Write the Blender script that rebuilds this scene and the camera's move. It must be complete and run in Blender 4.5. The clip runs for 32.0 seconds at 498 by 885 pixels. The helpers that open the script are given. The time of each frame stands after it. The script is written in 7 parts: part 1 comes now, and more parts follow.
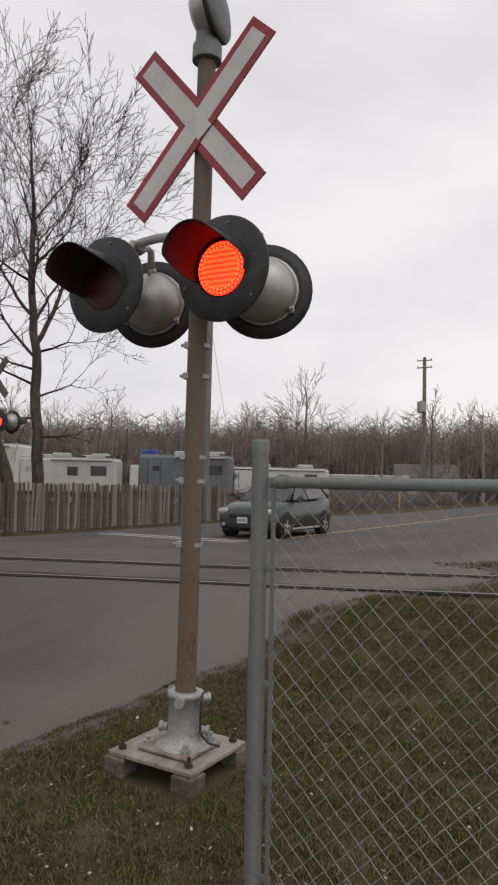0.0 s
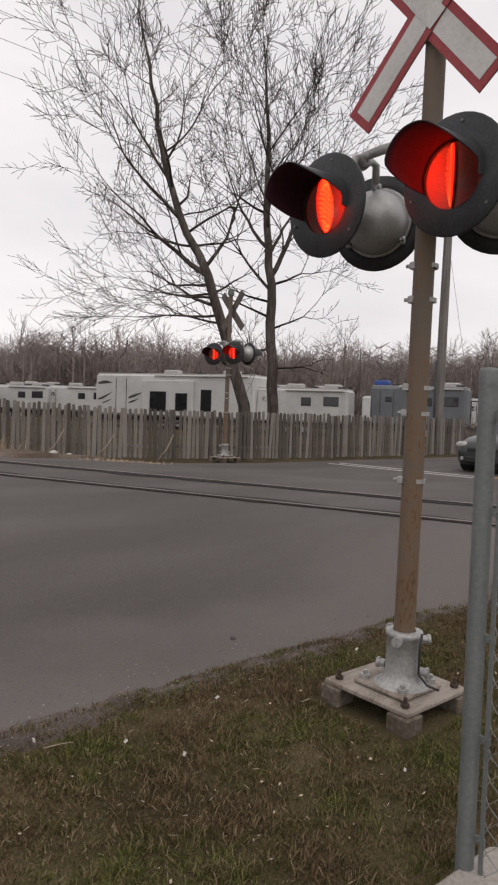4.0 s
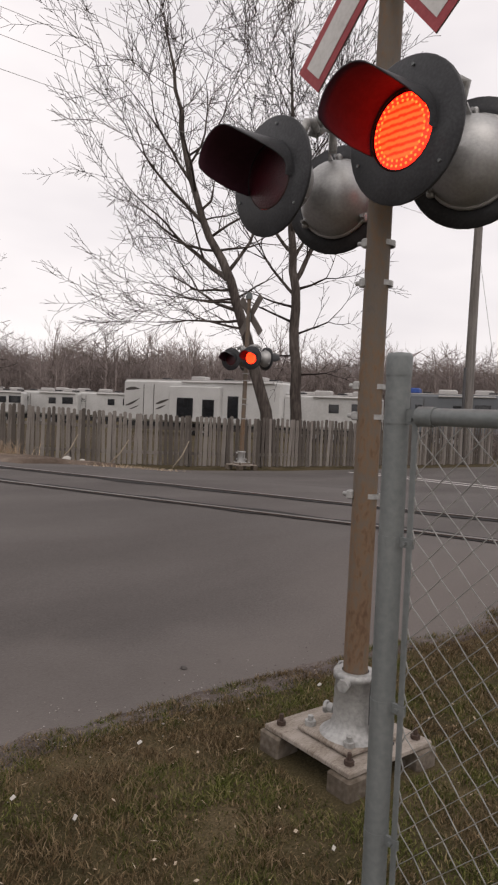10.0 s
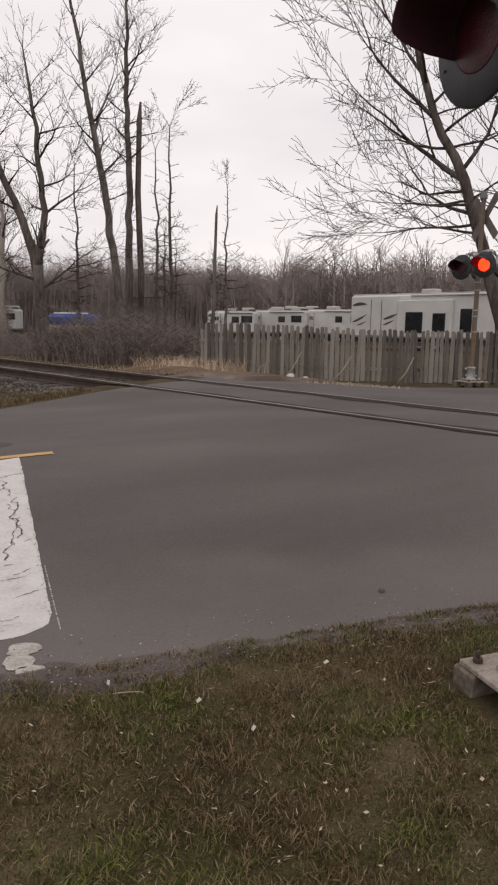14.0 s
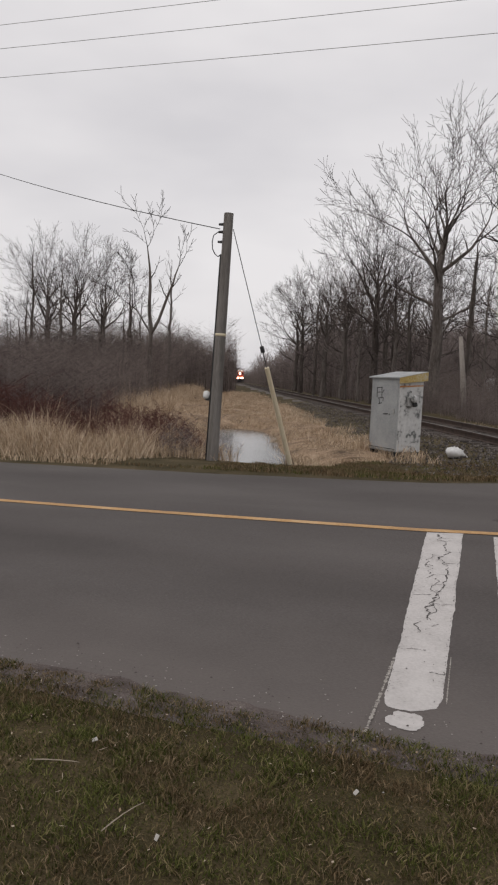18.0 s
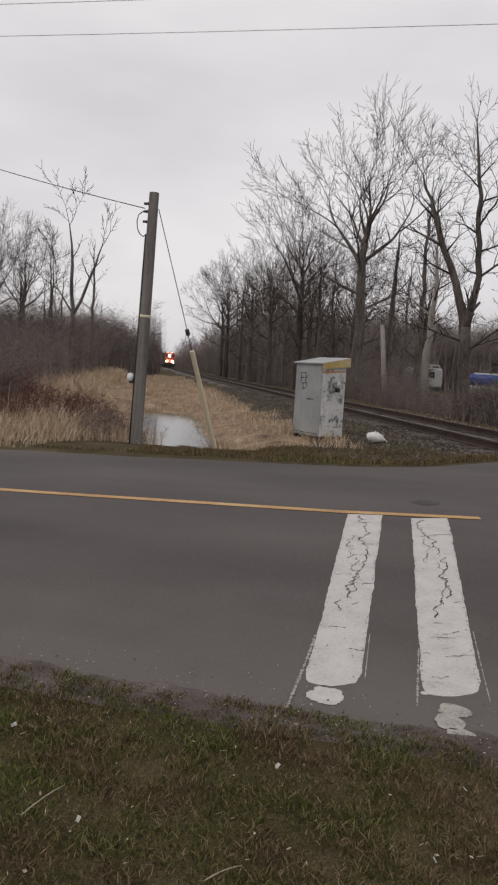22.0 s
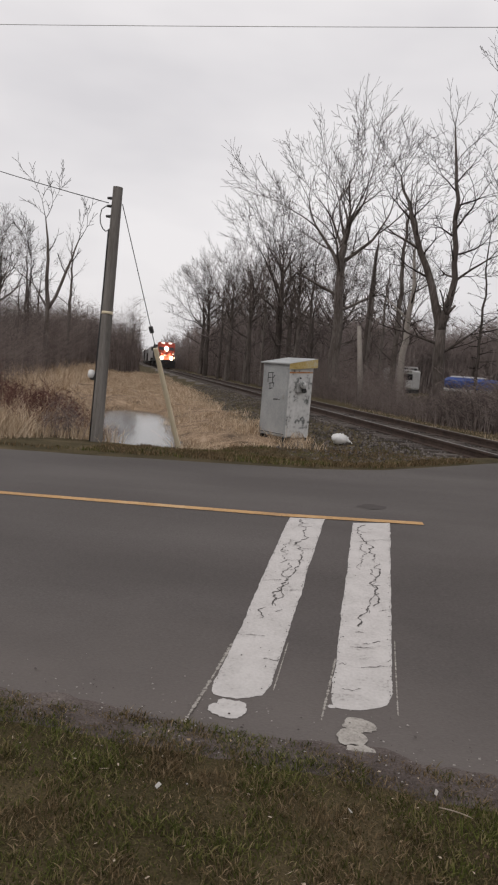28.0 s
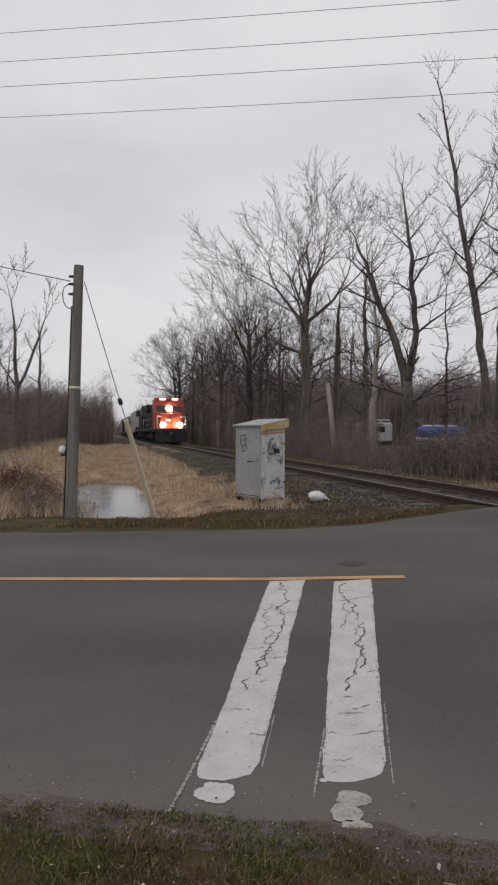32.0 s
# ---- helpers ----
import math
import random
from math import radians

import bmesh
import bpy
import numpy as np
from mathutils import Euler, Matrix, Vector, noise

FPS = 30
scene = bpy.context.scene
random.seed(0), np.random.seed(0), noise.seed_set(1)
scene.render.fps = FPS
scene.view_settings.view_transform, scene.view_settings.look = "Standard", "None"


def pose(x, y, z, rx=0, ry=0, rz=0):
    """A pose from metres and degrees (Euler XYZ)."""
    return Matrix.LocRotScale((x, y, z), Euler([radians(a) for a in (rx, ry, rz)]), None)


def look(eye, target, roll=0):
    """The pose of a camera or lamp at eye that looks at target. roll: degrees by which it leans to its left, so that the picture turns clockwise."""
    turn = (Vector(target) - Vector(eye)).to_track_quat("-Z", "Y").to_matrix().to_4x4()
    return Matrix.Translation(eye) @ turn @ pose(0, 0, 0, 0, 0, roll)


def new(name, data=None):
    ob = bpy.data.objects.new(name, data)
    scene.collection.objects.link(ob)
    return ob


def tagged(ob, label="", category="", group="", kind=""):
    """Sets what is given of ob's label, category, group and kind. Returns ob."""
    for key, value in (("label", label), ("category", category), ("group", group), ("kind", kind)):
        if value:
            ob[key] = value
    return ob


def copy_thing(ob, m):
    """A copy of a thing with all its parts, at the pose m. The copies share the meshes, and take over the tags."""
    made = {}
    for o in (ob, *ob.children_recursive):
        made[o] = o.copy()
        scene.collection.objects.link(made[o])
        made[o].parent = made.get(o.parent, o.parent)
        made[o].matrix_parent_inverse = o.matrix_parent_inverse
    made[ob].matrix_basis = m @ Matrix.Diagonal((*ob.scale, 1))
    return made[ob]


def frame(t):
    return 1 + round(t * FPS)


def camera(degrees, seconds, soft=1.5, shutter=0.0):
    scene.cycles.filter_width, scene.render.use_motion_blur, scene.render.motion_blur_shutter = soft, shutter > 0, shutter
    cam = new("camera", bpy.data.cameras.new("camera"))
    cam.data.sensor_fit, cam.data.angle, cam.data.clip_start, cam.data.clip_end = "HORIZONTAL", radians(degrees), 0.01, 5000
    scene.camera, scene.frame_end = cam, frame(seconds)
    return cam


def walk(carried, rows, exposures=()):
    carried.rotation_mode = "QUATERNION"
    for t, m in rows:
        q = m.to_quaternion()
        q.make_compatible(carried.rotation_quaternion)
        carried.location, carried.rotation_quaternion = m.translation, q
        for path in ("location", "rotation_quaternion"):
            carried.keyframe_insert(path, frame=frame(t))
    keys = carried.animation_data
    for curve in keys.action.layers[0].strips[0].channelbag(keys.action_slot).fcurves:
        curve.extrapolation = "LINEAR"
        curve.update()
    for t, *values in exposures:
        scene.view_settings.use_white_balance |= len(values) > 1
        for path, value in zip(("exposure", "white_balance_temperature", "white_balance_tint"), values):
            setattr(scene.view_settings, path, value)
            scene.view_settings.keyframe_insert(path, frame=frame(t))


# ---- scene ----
cam = camera(39.0, 32.0, soft=2.2, shutter=0.22)
PATH = [
    (0, (-0.085, 0.053, 1.438), (1.641, 1.056, 1.557), 1.2),
    (0.5, (-0.074, 0.016, 1.442), (1.616, 1.072, 1.612), 1.7),
    (1, (-0.073, 0.020, 1.448), (1.621, 1.072, 1.599), 2.0),
    (1.5, (-0.039, 0.027, 1.457), (1.540, 1.253, 1.503), 0.3),
    (2, (-0.054, 0.043, 1.447), (1.456, 1.354, 1.473), 1.4),
    (2.5, (-0.057, 0.038, 1.449), (1.437, 1.367, 1.471), 0.5),
    (3, (-0.052, 0.039, 1.450), (1.413, 1.400, 1.452), 0.1),
    (3.5, (-0.046, 0.067, 1.439), (1.308, 1.533, 1.321), 0.5),
    (5.5, (0.696, 0.128, 1.465), (1.980, 1.660, 1.538), 4.0),
    (6, (0.719, 0.135, 1.468), (2.074, 1.580, 1.741), 3.1),
    (6.5, (0.724, 0.141, 1.480), (2.091, 1.526, 1.938), 2.8),
    (7, (0.719, 0.134, 1.481), (2.116, 1.474, 1.983), 2.5),
    (7.5, (0.715, 0.144, 1.464), (2.143, 1.535, 1.628), 3.9),
    (8, (0.720, 0.150, 1.447), (2.142, 1.556, 1.508), 2.9),
    (8.5, (0.720, 0.160, 1.442), (2.112, 1.596, 1.460), 3.5),
    (9, (0.718, 0.161, 1.443), (2.093, 1.611, 1.511), 3.6),
    (9.5, (0.715, 0.154, 1.438), (1.998, 1.688, 1.399), 2.2),
    (10, (0.707, 0.158, 1.435), (1.948, 1.724, 1.357), 2.4),
    (10.5, (0.760, 0.177, 1.428), (1.887, 1.821, 1.270), 0.9),
    (11, (0.893, 0.205, 1.424), (1.854, 1.943, 1.193), 0.3),
    (11.5, (0.960, 0.217, 1.411), (1.894, 1.963, 1.126), -0.5),
    (12, (0.922, 0.263, 1.402), (1.850, 2.018, 1.157), 0.2),
    (12.5, (0.914, 0.191, 1.438), (1.669, 2.034, 1.259), 1.4),
    (13, (0.934, 0.188, 1.442), (1.662, 2.038, 1.223), 1.2),
    (13.5, (0.954, 0.244, 1.409), (1.641, 2.091, 1.071), 0.8),
    (15.5, (0.938, 0.222, 1.417), (1.582, 2.099, 1.162), 1.0),
    (16, (0.940, 0.216, 1.411), (1.568, 2.101, 1.179), 0.6),
    (16.5, (0.943, 0.208, 1.414), (1.535, 2.111, 1.240), -0.2),
    (17, (0.884, -0.068, 1.560), (1.227, 1.897, 1.418), 0.3),
    (17.1, (0.953, -0.092, 1.583), (0.949, 1.909, 1.534), -1.8),
    (17.2, (0.834, -0.048, 1.559), (0.666, 1.945, 1.529), 1.3),
    (17.3, (0.799, -0.067, 1.596), (0.486, 1.907, 1.497), 2.9),
    (17.5, (0.722, 0.008, 1.545), (0.166, 1.921, 1.369), 3.7),
    (18, (0.707, 0.114, 1.491), (0.069, 2.001, 1.315), 2.5),
    (18.5, (0.710, 0.082, 1.501), (0.177, 2.003, 1.337), 2.6),
    (19, (0.700, 0.085, 1.500), (0.191, 2.015, 1.367), 2.9),
    (19.5, (0.713, 0.076, 1.502), (0.242, 2.016, 1.375), 2.4),
    (20, (0.710, 0.080, 1.497), (0.220, 2.011, 1.326), 2.2),
    (20.5, (0.705, 0.092, 1.491), (0.233, 2.027, 1.310), 2.6),
    (21, (0.706, 0.082, 1.497), (0.235, 2.016, 1.309), 2.6),
    (21.5, (0.701, 0.128, 1.469), (0.264, 2.073, 1.297), 3.1),
    (22, (0.705, 0.113, 1.472), (0.276, 2.056, 1.264), 3.5),
    (22.5, (0.694, 0.132, 1.469), (0.256, 2.065, 1.198), 1.7),
    (23, (0.692, 0.135, 1.477), (0.233, 2.067, 1.235), -0.9),
    (23.5, (0.792, 0.239, 1.422), (0.249, 2.146, 1.163), 0.2),
    (24, (0.876, 0.165, 1.488), (0.344, 2.065, 1.162), -0.2),
    (24.5, (0.815, 0.307, 1.408), (0.325, 2.218, 1.080), 1.1),
    (25, (0.853, 0.209, 1.475), (0.452, 2.141, 1.145), 0.1),
    (25.5, (0.946, 0.175, 1.512), (0.447, 2.093, 1.239), 2.1),
    (26, (0.977, 0.107, 1.578), (0.535, 2.043, 1.336), -1.0),
    (26.5, (0.965, 0.175, 1.550), (0.596, 2.129, 1.332), 2.1),
    (28.5, (1.036, 0.312, 1.501), (0.656, 2.265, 1.293), 4.7),
    (29, (1.057, 0.323, 1.495), (0.665, 2.265, 1.226), 3.1),
    (29.5, (1.064, 0.319, 1.492), (0.666, 2.254, 1.178), 3.4),
    (30, (1.064, 0.296, 1.508), (0.663, 2.233, 1.214), 2.9),
    (30.5, (1.061, 0.320, 1.518), (0.578, 2.250, 1.312), 4.9),
    (31, (1.086, 0.311, 1.517), (0.606, 2.245, 1.352), 3.5),
    (31.5, (1.052, 0.316, 1.521), (0.646, 2.274, 1.461), 1.7),
    (32, (1.053, 0.352, 1.514), (0.730, 2.325, 1.487), 0.4),
]
walk(cam, [(t, look(eye, to, roll)) for t, eye, to, roll in PATH], [(0, -0.02, 6600, 12), (1.0, -0.05, 6660, 13), (1.6, 0.0, 6680, 13), (3.0, 0.08, 6700, 14), (6.0, 0.05, 6700, 14), (6.8, -0.29, 6650, 12), (7.2, -0.29, 6600, 12), (7.8, -0.12, 6700, 13), (8.3, -0.06, 6750, 14), (9, 0.1, 6800, 16), (12, 0.18, 6820, 16), (13, 0.06, 6820, 16), (16.2, 0.12, 6820, 16), (17.0, -0.05, 6650, 13), (17.8, -0.18, 6600, 13), (20, -0.24, 6580, 13), (22, -0.2, 6600, 13), (23, -0.07, 6620, 13), (25, -0.03, 6620, 13), (26, -0.06, 6620, 13), (29, -0.13, 6620, 13), (30, -0.04, 6620, 13), (31.0, -0.16, 6600, 13), (31.6, -0.26, 6500, 13), (32, -0.3, 6480, 13)])

# ---- light ----
world = bpy.data.worlds.new("overcast_sky")
scene.world = world
world.use_nodes = True
wn, wl = world.node_tree.nodes, world.node_tree.links
wn.clear()
w_out, w_bg = wn.new("ShaderNodeOutputWorld"), wn.new("ShaderNodeBackground")
w_sky = wn.new("ShaderNodeTexSky")
w_sky.sky_type, w_sky.sun_disc = "NISHITA", False
w_sky.sun_elevation, w_sky.sun_rotation, w_sky.dust_density = radians(38), radians(200), 4.0
w_co, w_map = wn.new("ShaderNodeTexCoord"), wn.new("ShaderNodeMapping")
w_map.inputs["Scale"].default_value = (1.6, 1.6, 4.5)
w_no, w_ramp, w_mix = wn.new("ShaderNodeTexNoise"), wn.new("ShaderNodeValToRGB"), wn.new("ShaderNodeMix")
w_no.inputs["Scale"].default_value, w_no.inputs["Detail"].default_value = 1.3, 4.0
w_ramp.color_ramp.elements[0].position, w_ramp.color_ramp.elements[0].color = 0.32, (7.73, 7.73, 7.92, 1)
w_ramp.color_ramp.elements[1].position, w_ramp.color_ramp.elements[1].color = 0.62, (9.5, 9.46, 9.5, 1)
w_mix.data_type = "RGBA"
w_mix.inputs["Factor"].default_value = 0.93
wl.new(w_co.outputs["Generated"], w_map.inputs["Vector"])
wl.new(w_map.outputs["Vector"], w_no.inputs["Vector"])
wl.new(w_no.outputs["Fac"], w_ramp.inputs["Fac"])
wl.new(w_sky.outputs["Color"], w_mix.inputs["A"])
wl.new(w_ramp.outputs["Color"], w_mix.inputs["B"])
wl.new(w_mix.outputs["Result"], w_bg.inputs["Color"])
w_bg.inputs["Strength"].default_value = 0.1
wl.new(w_bg.outputs["Background"], w_out.inputs["Surface"])

sun_data = bpy.data.lights.new("sun", "SUN")
sun_data.energy, sun_data.angle, sun_data.color = 0.6, radians(40), (1.0, 0.97, 0.93)
sun = new("sun", sun_data)
sun.matrix_world = look((0, 0, 30), (8, 16, 0))

# ---- materials ----
def material(name, cols, rough=0.8, metal=0.0, climb=None, scale=6.0, bump=0.2, fine=60.0, stretch=(1, 1, 1), spec=0.4, rand=0.0, island=0.0, stops=None, bump_dist=0.01):
    """cols: two to four base colours along a ramp driven by a coarse and a fine noise."""
    m = bpy.data.materials.new(name)
    m.use_nodes = True
    nt = m.node_tree
    b = nt.nodes["Principled BSDF"]
    b.inputs["Roughness"].default_value, b.inputs["Metallic"].default_value = rough, metal
    b.inputs["Specular IOR Level"].default_value = spec
    co, mp = nt.nodes.new("ShaderNodeTexCoord"), nt.nodes.new("ShaderNodeMapping")
    mp.inputs["Scale"].default_value = stretch
    nt.links.new(co.outputs["Object"], mp.inputs["Vector"])
    a, f = nt.nodes.new("ShaderNodeTexNoise"), nt.nodes.new("ShaderNodeTexNoise")
    a.inputs["Scale"].default_value, a.inputs["Detail"].default_value = scale, 3.0
    f.inputs["Scale"].default_value, f.inputs["Detail"].default_value = fine, 2.0
    for n in (a, f):
        nt.links.new(mp.outputs["Vector"], n.inputs["Vector"])
    mix = nt.nodes.new("ShaderNodeMath")
    mix.operation = "MULTIPLY_ADD"
    nt.links.new(f.outputs["Fac"], mix.inputs[0])
    mix.inputs[1].default_value = 0.45
    half = nt.nodes.new("ShaderNodeMath")
    half.operation = "MULTIPLY"
    nt.links.new(a.outputs["Fac"], half.inputs[0])
    half.inputs[1].default_value = 0.55
    nt.links.new(half.outputs[0], mix.inputs[2])
    val = mix.outputs[0]
    for amount, node, out in ((rand, "ShaderNodeObjectInfo", "Random"), (island, "ShaderNodeNewGeometry", "Random Per Island")):
        if amount:
            i = nt.nodes.new(node)
            o = nt.nodes.new("ShaderNodeMath")
            o.operation = "SUBTRACT"
            nt.links.new(i.outputs[out], o.inputs[0])
            o.inputs[1].default_value = 0.5
            s = nt.nodes.new("ShaderNodeMath")
            s.operation = "MULTIPLY_ADD"
            nt.links.new(o.outputs[0], s.inputs[0])
            s.inputs[1].default_value = amount
            nt.links.new(val, s.inputs[2])
            val = s.outputs[0]
    if climb:                                 # wear that thins out with height: (low, high, amount)
        sp, mr = nt.nodes.new("ShaderNodeSeparateXYZ"), nt.nodes.new("ShaderNodeMapRange")
        nt.links.new(co.outputs["Object"], sp.inputs[0])
        nt.links.new(sp.outputs["Z"], mr.inputs["Value"])
        mr.inputs["From Min"].default_value, mr.inputs["From Max"].default_value = climb[0], climb[1]
        mr.inputs["To Min"].default_value, mr.inputs["To Max"].default_value = climb[2], 0.0
        ad = nt.nodes.new("ShaderNodeMath")
        nt.links.new(mr.outputs["Result"], ad.inputs[0])
        nt.links.new(val, ad.inputs[1])
        val = ad.outputs[0]
    r = nt.nodes.new("ShaderNodeValToRGB")
    stops = stops or [0.34 + 0.32 * i / (len(cols) - 1) for i in range(len(cols))]
    while len(r.color_ramp.elements) < len(cols):
        r.color_ramp.elements.new(0.5)
    for e, p, c in zip(r.color_ramp.elements, stops, cols):
        e.position, e.color = p, (*c, 1)
    nt.links.new(val, r.inputs["Fac"])
    nt.links.new(r.outputs["Color"], b.inputs["Base Color"])
    if bump:
        bp = nt.nodes.new("ShaderNodeBump")
        bp.inputs["Strength"].default_value, bp.inputs["Distance"].default_value = bump, bump_dist
        nt.links.new(f.outputs["Fac"], bp.inputs["Height"])
        nt.links.new(bp.outputs["Normal"], b.inputs["Normal"])
    return m


def glowing(name, col, strength, base=(0.3, 0.02, 0.01)):
    m = bpy.data.materials.new(name)
    m.use_nodes = True
    b = m.node_tree.nodes["Principled BSDF"]
    b.inputs["Base Color"].default_value = (*base, 1)
    b.inputs["Emission Color"].default_value = (*col, 1)
    b.inputs["Emission Strength"].default_value = strength
    return m


ASPHALT = material("asphalt", [(0.058, 0.05, 0.047), (0.083, 0.073, 0.069), (0.112, 0.1, 0.095)], 0.85, scale=0.9, fine=160, bump=0.5, spec=0.3, stretch=(0.35, 1, 1), bump_dist=0.004)


def edge_dust(m, y0, y1, col, amount):
    """Pale dust that drifts in from the edge of the road: none at y0, most at y1."""
    nt = m.node_tree
    b = nt.nodes["Principled BSDF"]
    was = b.inputs["Base Color"].links[0].from_socket
    co, sp, mr = nt.nodes.new("ShaderNodeTexCoord"), nt.nodes.new("ShaderNodeSeparateXYZ"), nt.nodes.new("ShaderNodeMapRange")
    nt.links.new(co.outputs["Object"], sp.inputs[0])
    no = nt.nodes.new("ShaderNodeTexNoise")
    no.inputs["Scale"].default_value, no.inputs["Detail"].default_value = 1.4, 6.0
    nt.links.new(co.outputs["Object"], no.inputs["Vector"])
    ad = nt.nodes.new("ShaderNodeMath")
    ad.operation = "MULTIPLY_ADD"
    nt.links.new(no.outputs["Fac"], ad.inputs[0])
    ad.inputs[1].default_value = 1.6
    nt.links.new(sp.outputs["Y"], ad.inputs[2])
    sp, gx, sm = nt.nodes.new("ShaderNodeSeparateXYZ"), nt.nodes.new("ShaderNodeMapRange"), nt.nodes.new("ShaderNodeMath")
    nt.links.new(co.outputs["Object"], sp.inputs[0])
    nt.links.new(sp.outputs["X"], gx.inputs["Value"])
    for key, val in (("From Min", 0.4), ("From Max", 2.2), ("To Min", -0.045), ("To Max", 0.02)):
        gx.inputs[key].default_value = val          # greener away from the signal
    nt.links.new(ad.outputs[0], sm.inputs[0])
    nt.links.new(gx.outputs["Result"], sm.inputs[1])
    nt.links.new(sm.outputs[0], mr.inputs["Value"])
    mr.inputs["From Min"].default_value, mr.inputs["From Max"].default_value = y0 + 0.8, y1 + 0.8
    mr.inputs["To Min"].default_value, mr.inputs["To Max"].default_value = 0.0, amount
    mx = nt.nodes.new("ShaderNodeMix")
    mx.data_type = "RGBA"
    nt.links.new(mr.outputs["Result"], mx.inputs["Factor"])
    nt.links.new(was, mx.inputs["A"])
    mx.inputs["B"].default_value = (*col, 1)
    nt.links.new(mx.outputs["Result"], b.inputs["Base Color"])


edge_dust(ASPHALT, 4.2, 3.0, (0.17, 0.148, 0.136), 0.45)
SHOULDER = material("gravel_shoulder", [(0.058, 0.046, 0.041), (0.1, 0.082, 0.075), (0.165, 0.14, 0.129)], 0.95, scale=4, fine=90, bump=0.9, spec=0.2)
SOIL = material("turf_soil", [(0.032, 0.027, 0.013), (0.07, 0.056, 0.029), (0.125, 0.095, 0.057)], 0.95, scale=1.6, fine=110, bump=0.8, spec=0.1)


def turf_material(name, patch, loose, dry=0.0):
    """Green and brown blades in patches; patch: size of the patches, loose: how far single blades stray."""
    m = bpy.data.materials.new(name)
    m.use_nodes = True
    nt = m.node_tree
    b = nt.nodes["Principled BSDF"]
    b.inputs["Roughness"].default_value, b.inputs["Specular IOR Level"].default_value = 0.85, 0.12
    co, no, gi = nt.nodes.new("ShaderNodeTexCoord"), nt.nodes.new("ShaderNodeTexNoise"), nt.nodes.new("ShaderNodeNewGeometry")
    no.inputs["Scale"].default_value, no.inputs["Detail"].default_value, no.inputs["Roughness"].default_value = patch, 4.0, 0.65
    nt.links.new(co.outputs["Object"], no.inputs["Vector"])
    ramps = []
    for cols in (((0.036, 0.043, 0.011), (0.08, 0.093, 0.023), (0.142, 0.147, 0.044), (0.205, 0.188, 0.08)), ((0.05, 0.034, 0.018), (0.105, 0.073, 0.039), (0.17, 0.122, 0.068), (0.235, 0.176, 0.11))):
        r = nt.nodes.new("ShaderNodeValToRGB")
        r.color_ramp.elements.new(0.5)
        r.color_ramp.elements.new(0.6)
        for e, p, c in zip(r.color_ramp.elements, (0.0, 0.42, 0.74, 0.97), cols):
            e.position, e.color = p, (*c, 1)
        nt.links.new(gi.outputs["Random Per Island"], r.inputs["Fac"])
        ramps.append(r)
    ad = nt.nodes.new("ShaderNodeMath")
    ad.operation = "MULTIPLY_ADD"
    nt.links.new(gi.outputs["Random Per Island"], ad.inputs[0])
    ad.inputs[1].default_value = loose
    nt.links.new(no.outputs["Fac"], ad.inputs[2])
    mr = nt.nodes.new("ShaderNodeMapRange")
    sp, gx, sm = nt.nodes.new("ShaderNodeSeparateXYZ"), nt.nodes.new("ShaderNodeMapRange"), nt.nodes.new("ShaderNodeMath")
    nt.links.new(co.outputs["Object"], sp.inputs[0])
    nt.links.new(sp.outputs["X"], gx.inputs["Value"])
    for key, val in (("From Min", 0.4), ("From Max", 2.2), ("To Min", -0.03 + dry), ("To Max", 0.005 + dry)):
        gx.inputs[key].default_value = val          # greener away from the signal
    nt.links.new(ad.outputs[0], sm.inputs[0])
    nt.links.new(gx.outputs["Result"], sm.inputs[1])
    nt.links.new(sm.outputs[0], mr.inputs["Value"])
    mr.inputs["From Min"].default_value, mr.inputs["From Max"].default_value = 0.41 + loose / 2, 0.54 + loose / 2
    mx = nt.nodes.new("ShaderNodeMix")
    mx.data_type = "RGBA"
    nt.links.new(mr.outputs["Result"], mx.inputs["Factor"])
    nt.links.new(ramps[0].outputs["Color"], mx.inputs["A"])
    nt.links.new(ramps[1].outputs["Color"], mx.inputs["B"])
    nt.links.new(mx.outputs["Result"], b.inputs["Base Color"])
    return m


GRASS = turf_material("grass_blades", 2.1, 0.2)
VERGE = turf_material("verge_blades", 1.5, 0.2, 0.1)
STRAW = material("dry_grass", [(0.28, 0.2, 0.128), (0.48, 0.365, 0.25), (0.64, 0.515, 0.385)], 0.9, scale=0.7, fine=4, bump=0, spec=0.2, island=0.5)
BARK = material("bark", [(0.05, 0.041, 0.037), (0.1, 0.085, 0.076), (0.17, 0.15, 0.137)], 0.95, scale=2.5, fine=14, bump=0.8, stretch=(1, 1, 0.2), spec=0.15, rand=0.25)
TWIG = material("twigs", [(0.028, 0.022, 0.02), (0.05, 0.041, 0.036), (0.085, 0.071, 0.063)], 0.95, scale=0.5, fine=4, bump=0, spec=0.1, rand=0.3)
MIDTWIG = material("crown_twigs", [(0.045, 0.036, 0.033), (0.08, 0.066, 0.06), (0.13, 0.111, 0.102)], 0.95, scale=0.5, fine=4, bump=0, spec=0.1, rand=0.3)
# paler than the near twigs: the haze of distance is put into this colour
HAZETWIG = material("hazy_far_twigs", [(0.13, 0.106, 0.099), (0.21, 0.176, 0.165), (0.3, 0.258, 0.243)], 0.95, scale=0.3, fine=2, bump=0, spec=0.1, rand=0.3)
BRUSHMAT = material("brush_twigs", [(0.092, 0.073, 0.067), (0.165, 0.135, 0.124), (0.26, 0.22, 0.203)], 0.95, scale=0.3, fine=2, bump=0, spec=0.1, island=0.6)
